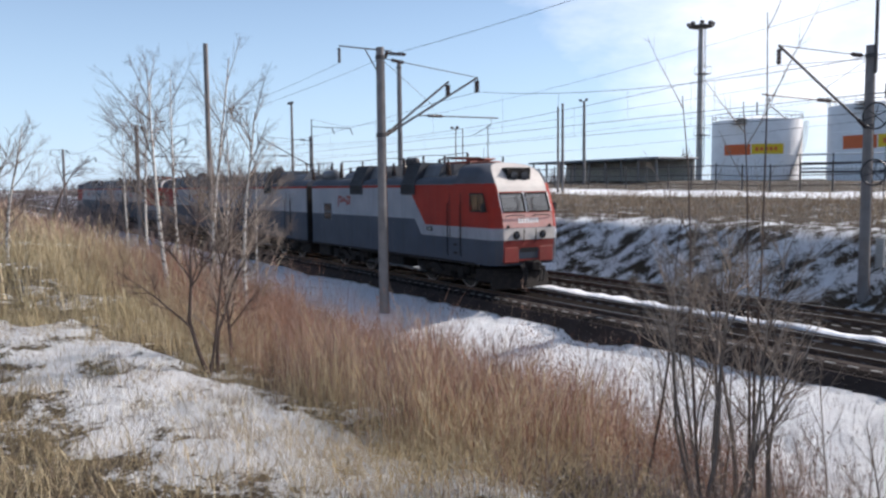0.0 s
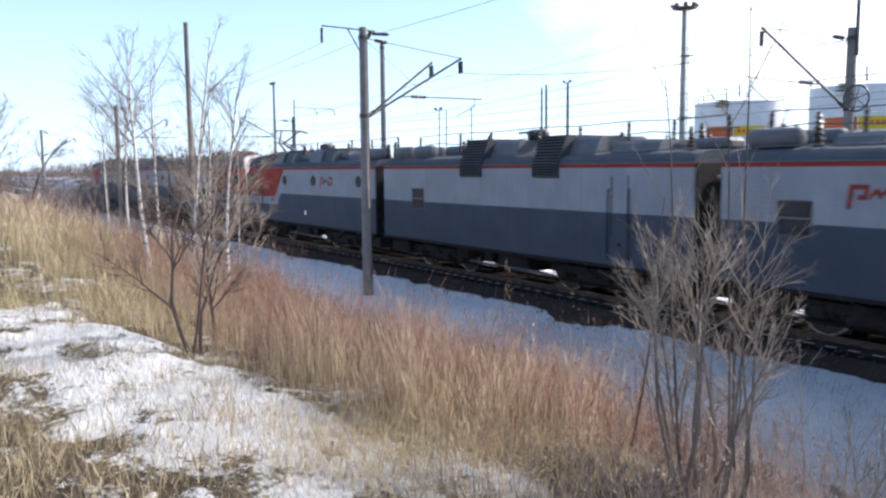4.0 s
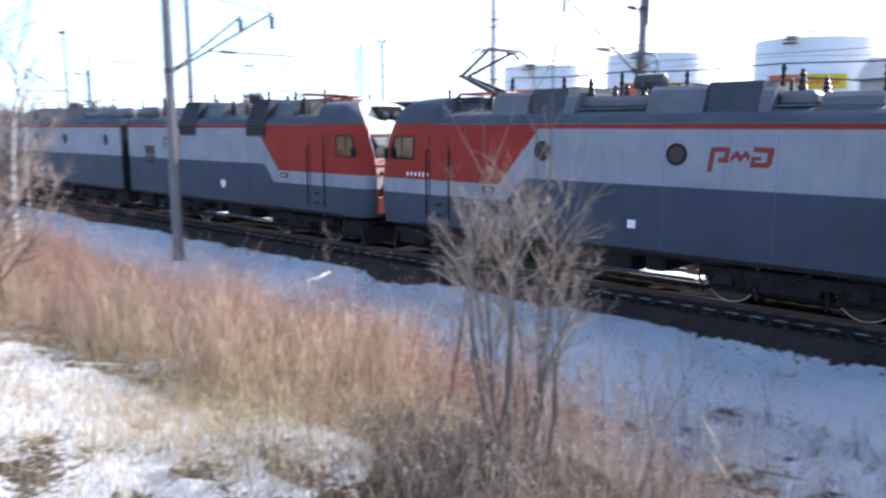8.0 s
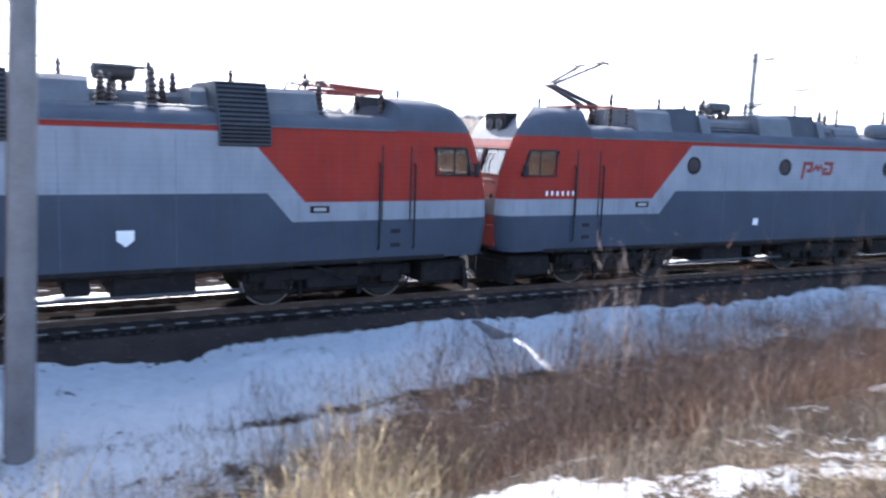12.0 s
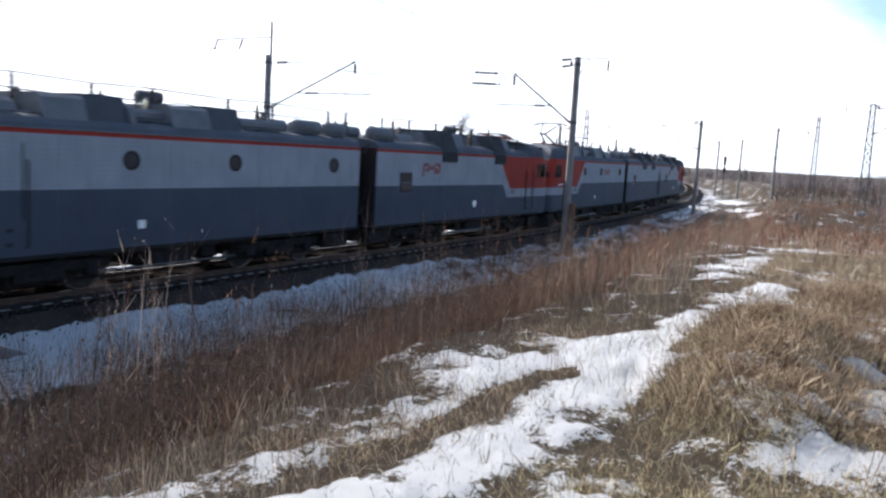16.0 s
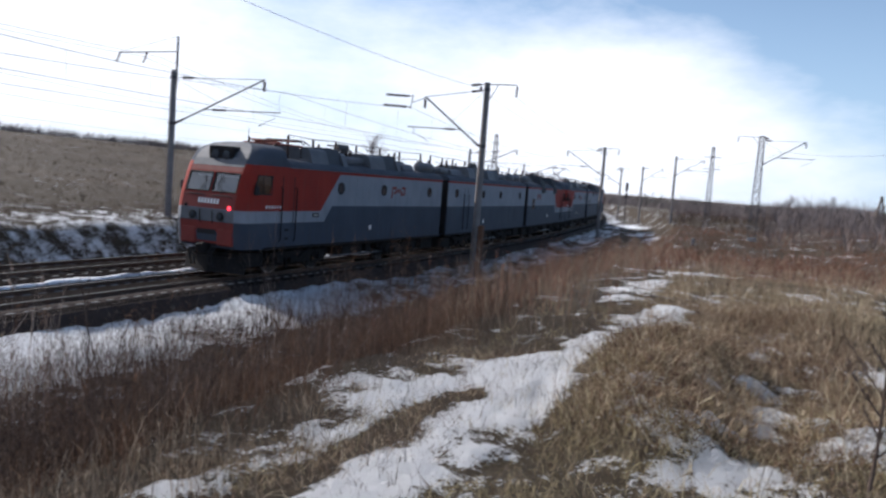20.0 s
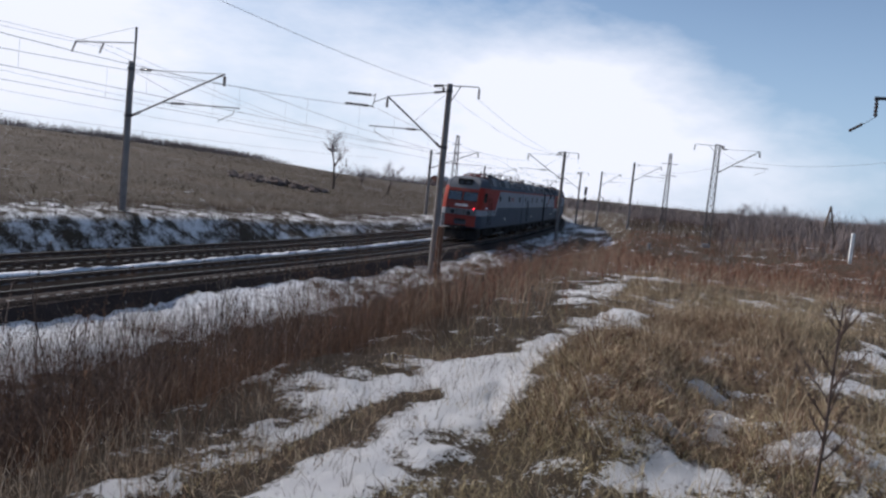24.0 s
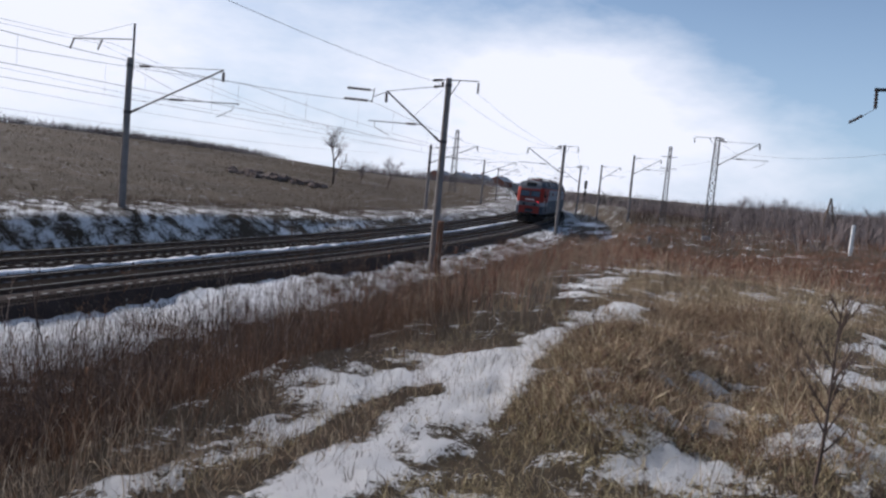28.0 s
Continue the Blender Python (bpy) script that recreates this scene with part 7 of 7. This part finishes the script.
tuft("weeds", 9500, (2.1, 14, 3.1, 7.4), (0.12, 0.45), 0.0036, 0.6, M_WEED, "dark brown weeds on the slope", 0.4, clump=0.3, bare=0.9)
tuft("weeds", 12000, (10, 34, 2.8, 9.5), (0.2, 0.7), 0.008, 0.5, M_WEED, "dark brown weeds on the slope", 0.4, clump=0.4, bare=0.8)
tuft("reeds", 11000, (9, 36, 1.8, 8.5), (0.25, 0.7), 0.006, 0.5, M_TAN, "red-brown dry reeds on the slope", 0.5, clump=0.35)
tuft("matted_grass", 36000, (2.5, 22, -5.5, 1.3), (0.05, 0.15), 0.005, 1.9, M_MAT, "matted pale dry grass on the bank", clump=0.2, fall=0.8, bare=0.5)
tuft("matted_grass", 9000, (6.0, 22, -5.5, 1.3), (0.06, 0.2), 0.005, 1.7, M_HEAP, "matted rusty brown grass on the bank", clump=0.35, fall=0.7, bare=0.6)
tuft("weeds", 3500, (7, 24, -5.0, 1.0), (0.2, 0.55), 0.006, 0.6, M_HEAP, "sparse rusty weed stalks on the bank", 0.4, clump=0.22, bare=0.9)
tuft("matted_grass", 20000, (5.2, 12, -1.2, 0.9), (0.08, 0.22), 0.0045, 1.9, M_HEAP, "heaped brown dead grass on the bank", clump=0.25, fall=0.75, bare=0.45)
tuft("matted_grass", 13000, (4.9, 11.5, -1.3, 0.9), (0.08, 0.24), 0.005, 1.6, M_BROWN, "heaped dark brown dead grass on the bank", clump=0.2, fall=0.7, bare=0.5)
tuft("matted_grass", 4500, (4.0, 16, -3.5, 1.0), (0.2, 0.45), 0.004, 0.7, M_MAT, "tufts of taller pale grass on the bank", 0.3, clump=0.16, bare=0.45)
tuft("weeds", 2200, (3.0, 12, 0.8, 3.4), (0.06, 0.28), 0.0032, 0.6, M_WEED, "sparse dark weeds poking through the snow", 0.3, clump=0.3, bare=1.3)
tuft("weeds", 7000, (8, 40, 12.3, 15.4), (0.15, 0.6), 0.006, 0.4, M_WEED, "dark weeds poking through the snow below the track", 0.4, clump=0.3, per=9, bare=2.5)
tuft("weeds", 8000, (11, 72, 9.4, 14.2), (0.25, 0.75), 0.012, 0.45, M_BROWN, "dark brown weeds in the snow below the track", 0.4, clump=0.3, per=12, bare=1.6)
tuft("dry_grass", 16000, (16, 60, -12, 10.0), (0.18, 0.45), 0.009, 0.4, M_RUSSET, "russet dry grass on the bank beside the line", 0.4, clump=0.6)
tuft("reeds", 11000, (22, 110, -24, 10.5), (0.2, 0.55), 0.016, 0.35, M_RUSSET, "brown reeds on the distant bank", 0.4, clump=0.5, per=16)
tuft("reeds", 18000, (20, 110, -24, 10.8), (0.2, 0.55), 0.019, 0.35, M_BROWN, "dark brown reeds on the distant bank", 0.4, clump=0.6, per=16)
tuft("reeds", 9000, (100, 230, -60, 10), (0.7, 1.3), 0.06, 0.3, M_WEED, "brown reeds in the distance", 0.3, clump=2.0)
tuft("dry_grass", 4500, (3.0, 12, -2.5, 2.6), (0.04, 0.2), 0.0035, 0.9, M_OLIVE, "olive straw tufts poking through the snow", 0.2, clump=0.1, per=26, bare=2.5, fall=0.4)
tuft("far_bushes", 17000, (62, 190, -85, -9), (0.6, 1.9), 0.05, 0.8, M_FARWOOD, "brown thicket of bare bushes on the low ground", 0.0, clump=1.3, per=18, bare=2.5)
# beyond the tracks
tuft("field_grass", 19000, (-110, 10, 32.5, 56), (0.25, 0.6), 0.032, 0.5, M_TAN, "dry brown field grass beyond the tracks", 0.3, clump=0.7, bare=0.8)
tuft("field_grass", 22000, (5, 190, 30.5, 112), (0.1, 0.28), 0.062, 0.9, M_FIELD, "dry brown field grass on the hill", 0.1, clump=2.6, bare=0.3)
tuft("field_grass", 18000, (-60, 90, 25.2, 32.5), (0.12, 0.45), 0.016, 0.5, M_WEED, "tufts of weeds on the snowy far bank", 0.3, clump=0.3, bare=1.8)


tuft("crest_bushes", 9000, (30, 200, 107, 124), (0.5, 1.7), 0.09, 0.8, M_FARWOOD, "belt of bare grey bushes along the hill's crest", 0.0, clump=1.1, per=12, bare=2.0)


# ---------------------------------------------------------------- shrubs and trees
def grow(mb, p, d, length, r, level, rr, n=5, curl=0.16, kids=5, up=0.25, angle=(24, 48), taper=0.55, limbs=None, low=0.22, thin=0.5):
    """A bare branch and, level by level, its side twigs."""
    pts, dirs = [Vector(p)], []
    d = Vector(d).normalized()
    steps = (2, 4, 6, 6)[level]
    for i in range(steps):
        d = (d + Vector((rr.gauss(0, curl), rr.gauss(0, curl), rr.gauss(0, curl * 0.5) + up * 0.12))).normalized()
        dirs.append(d)
        pts.append(pts[-1] + d * (length / steps))
    (limbs if limbs is not None else mb).tube(pts, [r * (1 - (1 - 0.22) * i / steps) for i in range(steps + 1)], n, False)
    if level == 0:
        return
    for k in range(kids):
        t = rr.uniform(0.25, 0.97) if level < 2 else rr.uniform(low, 0.97)
        i = min(int(t * steps), steps - 1)
        q = pts[i].lerp(pts[i + 1], t * steps - i)
        side = dirs[i].cross(Vector((rr.uniform(-1, 1), rr.uniform(-1, 1), rr.uniform(-1, 1)))).normalized()
        a = radians(rr.uniform(*angle))
        nd = dirs[i] * math.cos(a) + side * math.sin(a)
        grow(mb, q, nd, length * taper * rr.uniform(0.6, 1.15) * (1.15 - 0.6 * t), r * thin * (1.1 - 0.5 * t), level - 1, rr, max(3, n - 1), curl, kids, up, angle, taper, thin=thin)


def birch(x, y, h, seed, label="slender bare birch with pale bark", bark=None, r=0.04, kids=17, tilt=0.05, level=2, thin=0.5):
    rr = random.Random(seed)
    root = thing("birch_tree", Matrix.Translation((x, y, gz(x, y) - 0.1)), label, "tree", "birches on the bank")
    trunk, crown = MB(), MB()
    grow(crown, (0, 0, 0), (rr.gauss(0, tilt), rr.gauss(0, tilt), 1), h, r, level, rr, 6, 0.04, kids, 0.5, (22, 42) if level == 2 else (28, 56), 0.29 if level == 2 else 0.45, trunk, thin=thin)
    part("trunk", trunk, bark or M_BIRCH, root, "pale peeling trunk", True)
    part("crown", crown, M_TWIG3 if level == 3 else M_TWIG2 if h < 1.5 else M_TWIG, root, "bare grey twigs")
    return root


def shrub(x, y, h, stems, seed, label, mat=None, spread=0.5, r=0.012, kids=6, levels=2, base=0.15, taper=0.5):
    rr = random.Random(seed)
    root = thing("shrub", Matrix.Translation((x, y, gz(x, y) - 0.08)), label, "shrub", "bare shrubs on the bank")
    for s in range(stems):
        a = rr.uniform(0, 2 * math.pi)
        limb, twigs = MB(), MB()
        grow(twigs, (base * math.cos(a) * rr.random(), base * math.sin(a) * rr.random(), 0), (spread * math.cos(a) * rr.random(), spread * math.sin(a) * rr.random(), 1), h * rr.uniform(0.6, 1.05), r * rr.uniform(0.7, 1.2), levels, rr, 5, 0.09, kids, 0.35, (22, 45), taper, limb, 0.5 if levels > 1 else 0.22)
        st = part("stem", limb, mat or M_TWIG, root, "", True)
        # paler twigs over tan-bark stems paint sunlit tips above shaded stems
        if twigs.v:
            part("twig_spray", twigs, M_TWIG if mat is M_TWIG3 else mat or M_TWIG, st)["kind"] = "stuff"
    return root


for k, (az, r, h) in enumerate(((-78.2, 18.5, 4.3), (-71.8, 12.0, 3.3), (-74.4, 15.0, 4.6), (-76.0, 16.0, 4.2), (-73.0, 17.0, 3.9), (-76.8, 13.5, 3.7), (-70.9, 19.0, 3.9), (-87.8, 15.0, 2.6), (-86.6, 19.0, 3.0), (-79.5, 22.0, 4.0))):
    birch(*polar(az, r), h, 100 + k, r=0.034 + 0.004 * (k % 3), kids=12, level=3, thin=0.37)
for k, (x, y, h, r) in enumerate(((-7.5, 2.1, 1.9, 0.02), (-7.62, 2.2, 1.5, 0.017), (-7.95, 2.45, 1.7, 0.017), (-7.4, 2.05, 2.3, 0.014))):
    rr = random.Random(800 + k)
    root = thing("bare_shrub", Matrix.Translation((x, y, gz(x, y) - 0.06)), "crooked bare young tree with dense grey twigs in yellow grass", "shrub", "bare shrubs on the bank")
    trunk, crown = MB(), MB()
    grow(crown, (0, 0, 0), (rr.gauss(0, 0.18), rr.gauss(0, 0.18), 1), h, r * 1.2, 3, rr, 6, 0.13, 9, 0.45, (26, 50), 0.5, trunk)
    part("trunk", trunk, M_TWIG2, root, "dark crooked stem", True)
    part("crown", crown, (M_TWIG2, M_TWIG)[k % 2], root, "bare twigs")
shrub(*polar(-72.5, 10.5), 1.6, 6, 6, "bare grey shrub in yellow grass", spread=0.7, kids=6)
shrub(-2.5, 3.15, 1.5, 12, 11, "bare many-stemmed grey-brown shrub on the snowy slope", M_TWIG3, 0.24, 0.0125, 7, 3, 0.36, 0.47)
shrub(-2.95, 3.7, 1.15, 8, 12, "bare many-stemmed grey-brown shrub on the snowy slope", M_TWIG3, 0.22, 0.008, 7, 3, 0.3, 0.42)
shrub(-2.1, 3.5, 1.0, 6, 13, "bare many-stemmed grey-brown shrub on the snowy slope", M_TWIG, 0.45, 0.008, 6, 2, 0.35, 0.42)
for k, (az, r, h) in enumerate(((-39.6, 4.3, 2.3), (-35.6, 4.2, 2.75), (-36.2, 4.5, 2.4), (-43.5, 4.6, 1.7))):
    birch(*polar(az, r), h, 300 + k, "thin bare dark sapling", M_TWIG2, 0.010, 5, 0.05)
birch(*polar(100.3, 4.6), 1.2, 320, "small bare sapling in the grass", M_TWIG2, 0.013, 16, 0.05, 2, 0.55)
birch(*polar(52.0, 12.8), 2.7, 321, "thin pale forked sapling", None, 0.02, 3, 0.12)
birch(*polar(50.6, 12.6), 2.5, 322, "thin pale forked sapling", None, 0.018, 3, 0.12)
for k, (az, r, h) in enumerate(((70.5, 22.0, 2.6), (73.4, 25.0, 3.3), (74.6, 27.0, 2.8), (71.8, 30.0, 2.6), (75.6, 30.0, 2.2))):
    birch(*polar(az, r), h, 340 + k, "bare pinkish-grey young birch by the mast", M_TWIG, 0.024, 10)
for k, (x, y) in enumerate(((5.5, 6.3), (7.4, 7.2), (6.5, 5.4), (9.0, 8.0), (8.3, 6.2), (11.0, 8.6), (12.5, 7.5), (5.0, 4.6), (7.0, 4.6), (10.0, 6.6), (14.0, 8.5), (16.0, 8.0), (3.6, 5.6), (4.3, 6.7), (4.9, 7.6), (5.9, 8.1), (3.9, 4.9), (6.4, 8.9))):
    shrub(x, y, 1.7 + 0.5 * ((k * 7) % 3) / 3, 3, 400 + k, "tall dark bare weed stalk", M_TWIG2, 0.25, 0.0095, 7, 1, 0.15, 0.3)
for k in range(34):
    rr = random.Random(600 + k)
    x, y = rr.uniform(2.6, 20), rr.uniform(3.0, 8.2)
    shrub(x, y, rr.uniform(0.7, 1.3), 3, 640 + k, "low dark twiggy weed on the slope", (M_TWIG2, M_TWIG)[k % 2], 0.6, 0.006, 6, 1, 0.15, 0.4)
for k in range(22):
    rr = random.Random(900 + k)
    x = rr.uniform(2.4, 9.5)
    y = rr.uniform(4.0, 6.8) + 0.08 * x
    shrub(x, y, rr.uniform(1.2, 1.9), 3, 940 + k, "tall grey-brown twiggy weed at the snow's edge", (M_TWIG, M_TWIG2)[k % 2], 0.35, 0.0105, 9, 1, 0.15, 0.36)
for k in range(14):
    rr = random.Random(700 + k)
    x, y = rr.uniform(-12, -3.5), rr.uniform(2.8, 6.5)
    shrub(x, y, rr.uniform(0.6, 1.1), 3, 740 + k, "low grey twiggy weed among the reeds", M_TWIG, 0.5, 0.005, 6, 1, 0.12, 0.35)
for k, (x, y) in enumerate(((-4.9, 13.3), (-3.3, 12.9), (-1.9, 12.7), (-1.4, 12.5), (-6.2, 12.9), (-2.6, 11.8), (3.5, 12.2), (-8.0, 12.4), (5.0, 11.6))):
    shrub(x, y, 0.8 + 0.25 * (k % 3), 3, 430 + k, "dry dark weed standing in the snow", M_TWIG2, 0.2, 0.008, 7, 1, 0.06, 0.22)
for k, (az, r, h, lab) in enumerate(((65.0, 125, 9.5, "lone bare tree on the hill's edge"), (68.9, 140, 6.5, "bare tree on the hill's edge"), (67.0, 150, 4.0, "bare tree on the hill's edge"), (-84.0, 46, 4.6, "bare spreading tree behind the grass"), (-80.4, 42, 4.2, "bare spreading tree behind the grass"), (-77.4, 54, 5.0, "bare spreading tree behind the grass"), (-82.2, 62, 5.2, "bare spreading tree behind the grass"), (-70.6, 50, 6.0, "bare spreading tree behind the line"), (-73.2, 64, 6.8, "bare spreading tree behind the line"), (-91.5, 60, 6.0, "bare spreading tree behind the line"), (-71.4, 58, 6.6, "bare spreading tree behind the line"),
                                     (-81.2, 88, 6.2, "bare spreading tree behind the line"), (-80.2, 92, 5.6, "bare spreading tree behind the line"), (-84.5, 110, 6.0, "bare spreading tree behind the line"), (-66.4, 90, 5.6, "bare spreading tree behind the line"),
                                     (96.5, 150, 5.2, "bare spreading tree in the distance"), (99.0, 140, 4.6, "bare spreading tree in the distance"), (93.5, 165, 5.6, "bare spreading tree in the distance"), (102.0, 150, 5.0, "bare spreading tree in the distance"), (104.6, 145, 4.4, "bare spreading tree in the distance"), (-40.8, 150, 6.0, "bare spreading tree in the yard"), (-69.8, 62, 5.4, "bare spreading tree behind the line"))):
    rr = random.Random(530 + k)
    x, y = polar(az, r)
    root = thing("bare_tree", Matrix.Translation((x, y, gz(x, y) - 0.2)), lab, "tree", "bare trees in the distance")
    trunk, crown = MB(), MB()
    grow(crown, (0, 0, 0), (0, 0, 1), h * (0.9 if -100 < az < -60 else 0.75), (0.02 if r < 95 else 0.024) * h, 3, rr, 6, 0.1, 8, 0.25, (28, 58), 0.52 if r < 95 else 0.66, trunk)
    part("trunk", trunk, M_TWIG2, root, "", True)
    part("crown", crown, M_FARWOOD, root, "bare twigs")


def far_woods(name, spots, h, label, n, mat):
    """A distant belt of bare bushes: many upright fans of twigs."""
    az = np.concatenate([rng.uniform(a0, a1, n * k) for a0, a1, r0, r1, k in spots])
    rad = np.concatenate([rng.uniform(r0, r1, n * k) for a0, a1, r0, r1, k in spots])
    x, y = rad * np.sin(np.radians(az)), rad * np.cos(np.radians(az))
    hh = rng.uniform(h * 0.2, h, len(x)) * (0.8 + 1.1 * vnoise(x * 0.06, y * 0.06, 5) + 0.5 * vnoise(x * 0.3, y * 0.3, 6))
    blades(name, x, y, hh, 0.0006 * rad * rng.uniform(0.4, 1.2, len(x)), 0.95, mat, label, 0.0)["category"] = "bushes"


far_woods("far_woods", ((-95, -60, 190, 380, 3), (86, 112, 190, 360, 5), (80, 90, 260, 420, 1), (66, 80, 300, 420, 1)), 5.0, "distant belt of bare brown bushes and trees", 3000, M_FARWOOD)
far_woods("far_thicket", ((-90, -76, 70, 150, 2), (92, 110, 75, 170, 2), (-50, -40, 160, 220, 1), (-96, -84, 60, 130, 2), (-84, -76, 90, 170, 2)), 3.4, "distant thicket of bare brown bushes", 1700, M_FARWOOD)
far_woods("far_bushes", ((93, 112, 125, 185, 2),), 4.4, "dusky belt of bare brown bushes beyond the bank", 6500, M_FARWOOD)
far_woods("far_conifers", ((83.5, 85.5, 300, 360, 1), (87, 88.3, 320, 380, 1), (-78, -74, 240, 300, 1)), 7.0, "small dark conifers on the horizon", 160, M_EVERGREEN)


def rocks(name, spots, mat, label, category):
    """Broken stones: rough balls with a few flat faces struck off."""
    mb = MB()
    for x, y, s in spots:
        rr = random.Random(int(x * 977 + y * 131))
        m = Matrix.Translation((x, y, gz(x, y) + s * 0.08)) @ Euler((rr.uniform(-0.4, 0.4), rr.uniform(-0.4, 0.4), rr.uniform(0, 3))).to_matrix().to_4x4()
        cuts = [(Vector((rr.gauss(0, 1), rr.gauss(0, 1), rr.gauss(0, 0.8))).normalized(), rr.uniform(0.5, 0.85)) for _ in range(9)]
        n, rows = (12, 8) if len(spots) < 6 else (6, 4)
        rings = []
        for i in range(rows + 1):
            ring = []
            for j in range(n):
                a, e = 2 * math.pi * j / n, math.pi * (i / rows - 0.5) * 0.98
                d = Vector((math.cos(a) * math.cos(e), math.sin(a) * math.cos(e), math.sin(e)))
                q = min([1.0] + [c / d.dot(v) for v, c in cuts if d.dot(v) > 0.05]) * rr.uniform(0.96, 1.03)
                ring.append(m @ (Vector((d.x * 1.25, d.y, d.z * 0.6)) * s * q))
            rings.append(ring)
        mb.loft(rings)
    return solid(name, mb, mat, label, category, kind="stuff" if len(spots) > 6 else "")


heap = [(*polar(57.8 + 6.5 * rng.random(), 108 + 8 * rng.random()), 0.3 + 0.7 * rng.random()) for _ in range(70)]
rocks("rubble_heap", heap, M_RUBBLE, "dark rubble and stones dumped on the hill", "rubble")
for k, (dx, dy, s) in enumerate(((0, 0, 0.12), (0.22, 0.06, 0.09), (-0.06, 0.22, 0.06), (0.12, 0.3, 0.05))):
    rocks("stone", [(-4.02 + dx, 0.66 + dy, s)], M_FIELDSTONE, "pale broken stone lying in the snow", "stone")


# ---------------------------------------------------------------- small pieces of the line
def ballast_stones():
    n = 9000
    s = rng.uniform(-45, 70, n)
    off = np.where(rng.random(n) < 0.6, rng.uniform(-3.2, -1.3, n), rng.uniform(-1.3, 6.8, n))
    x = np.interp(s, TAB_S, TAB_X)
    v = -off
    y = line_y(x) + off
    z = np.interp(v, [-7.35, -6.5, 1.9, 2.75, 3.4], [-0.95, -0.17, -0.17, -0.9, -1.0]) + 0.01
    size = rng.uniform(0.02, 0.05, n)
    base = np.array([(1, 0, 0), (-1, 0, 0), (0, 1, 0), (0, -1, 0), (0, 0, 1), (0, 0, -1.0)])
    V = np.stack([x, y, z], 1)[:, None, :] + base[None] * size[:, None, None] * rng.uniform(0.6, 1.3, (n, 6, 1))
    tri = np.array([(0, 2, 4), (2, 1, 4), (1, 3, 4), (3, 0, 4), (2, 0, 5), (1, 2, 5), (3, 1, 5), (0, 3, 5)])
    F = (np.arange(n)[:, None, None] * 6 + tri[None]).reshape(-1, 3)
    tagged(new("ballast_stones", raw_mesh("ballast_stones", V.reshape(-1, 3), F, M_STONE)), "loose crushed ballast stones beside the rails", "ballast", kind="stuff")


ballast_stones()


def sleeper_data():
    mb = MB()
    prof = [(-1.35, 0.0), (-1.35, -0.13), (1.35, -0.13), (1.35, 0.0), (0.6, 0.0), (0.45, -0.04), (-0.45, -0.04), (-0.6, 0.0)]
    mb.loft([[(sx * w, y, z) for y, z in prof] for sx, w in ((-1, 0.13), (1, 0.13))])
    return mb.data("sleeper", M_SLEEPER)


SLEEPER = sleeper_data()


def sleepers():
    for off, nm, lo, hi in ((0.0, "track", -46.0, 94.0), (SECOND, "far_track", -30.0, 60.0)):
        root = bpy.data.objects[nm]
        step_ = 0.545 if off == 0 else 0.6
        rest = MB()
        for s in np.arange(-210, 250, step_):
            x, y, a = on_line(s, off)
            m = Matrix.Translation((x, y, -0.135)) @ Matrix.Rotation(a, 4, "Z")
            if lo < s < hi:
                part("sleeper", SLEEPER, None, root, m=m)
            else:
                rest.add([m @ Vector((sx * 0.13, sy * 1.35, z)) for z in (-0.13, 0.0) for sx, sy in ((-1, -1), (1, -1), (1, 1), (-1, 1))], [(4, 5, 6, 7), (0, 1, 5, 4), (2, 3, 7, 6), (1, 2, 6, 5), (3, 0, 4, 7)])
        ob = part("distant_sleepers", rest, M_SLEEPER, root)
        ob["kind"] = "stuff"


sleepers()


# ---------------------------------------------------------------- what moves
def front_at(t):
    """How far along the line the train's front is at t seconds."""
    return 2.128e-6 * t**4 - 9.5223e-4 * t**3 + 0.0693913 * t**2 + 6.56409 * t - 23.1517


def motions():
    steps = [28.0 * i / 56 for i in range(57)]
    for root, sets, back, turn in TRAIN:
        rows = []
        for t in steps:
            x, y, a = on_line(front_at(t) - back)
            rows.append((t, pose(x, y, 0, 0, 0, math.degrees(a) + 180 * turn)))
        walk(root, rows)
        spin = -1 if turn else 1
        for w, ax in sets:
            turns = []
            n = 320
            for i in range(n + 1):
                t = 28.0 * i / n
                turns.append((t, Matrix.Translation((ax, 0, 0.63)) @ Matrix.Rotation(spin * (front_at(t) + 24) / 0.63, 4, "Y")))
            walk(w, turns)


motions()
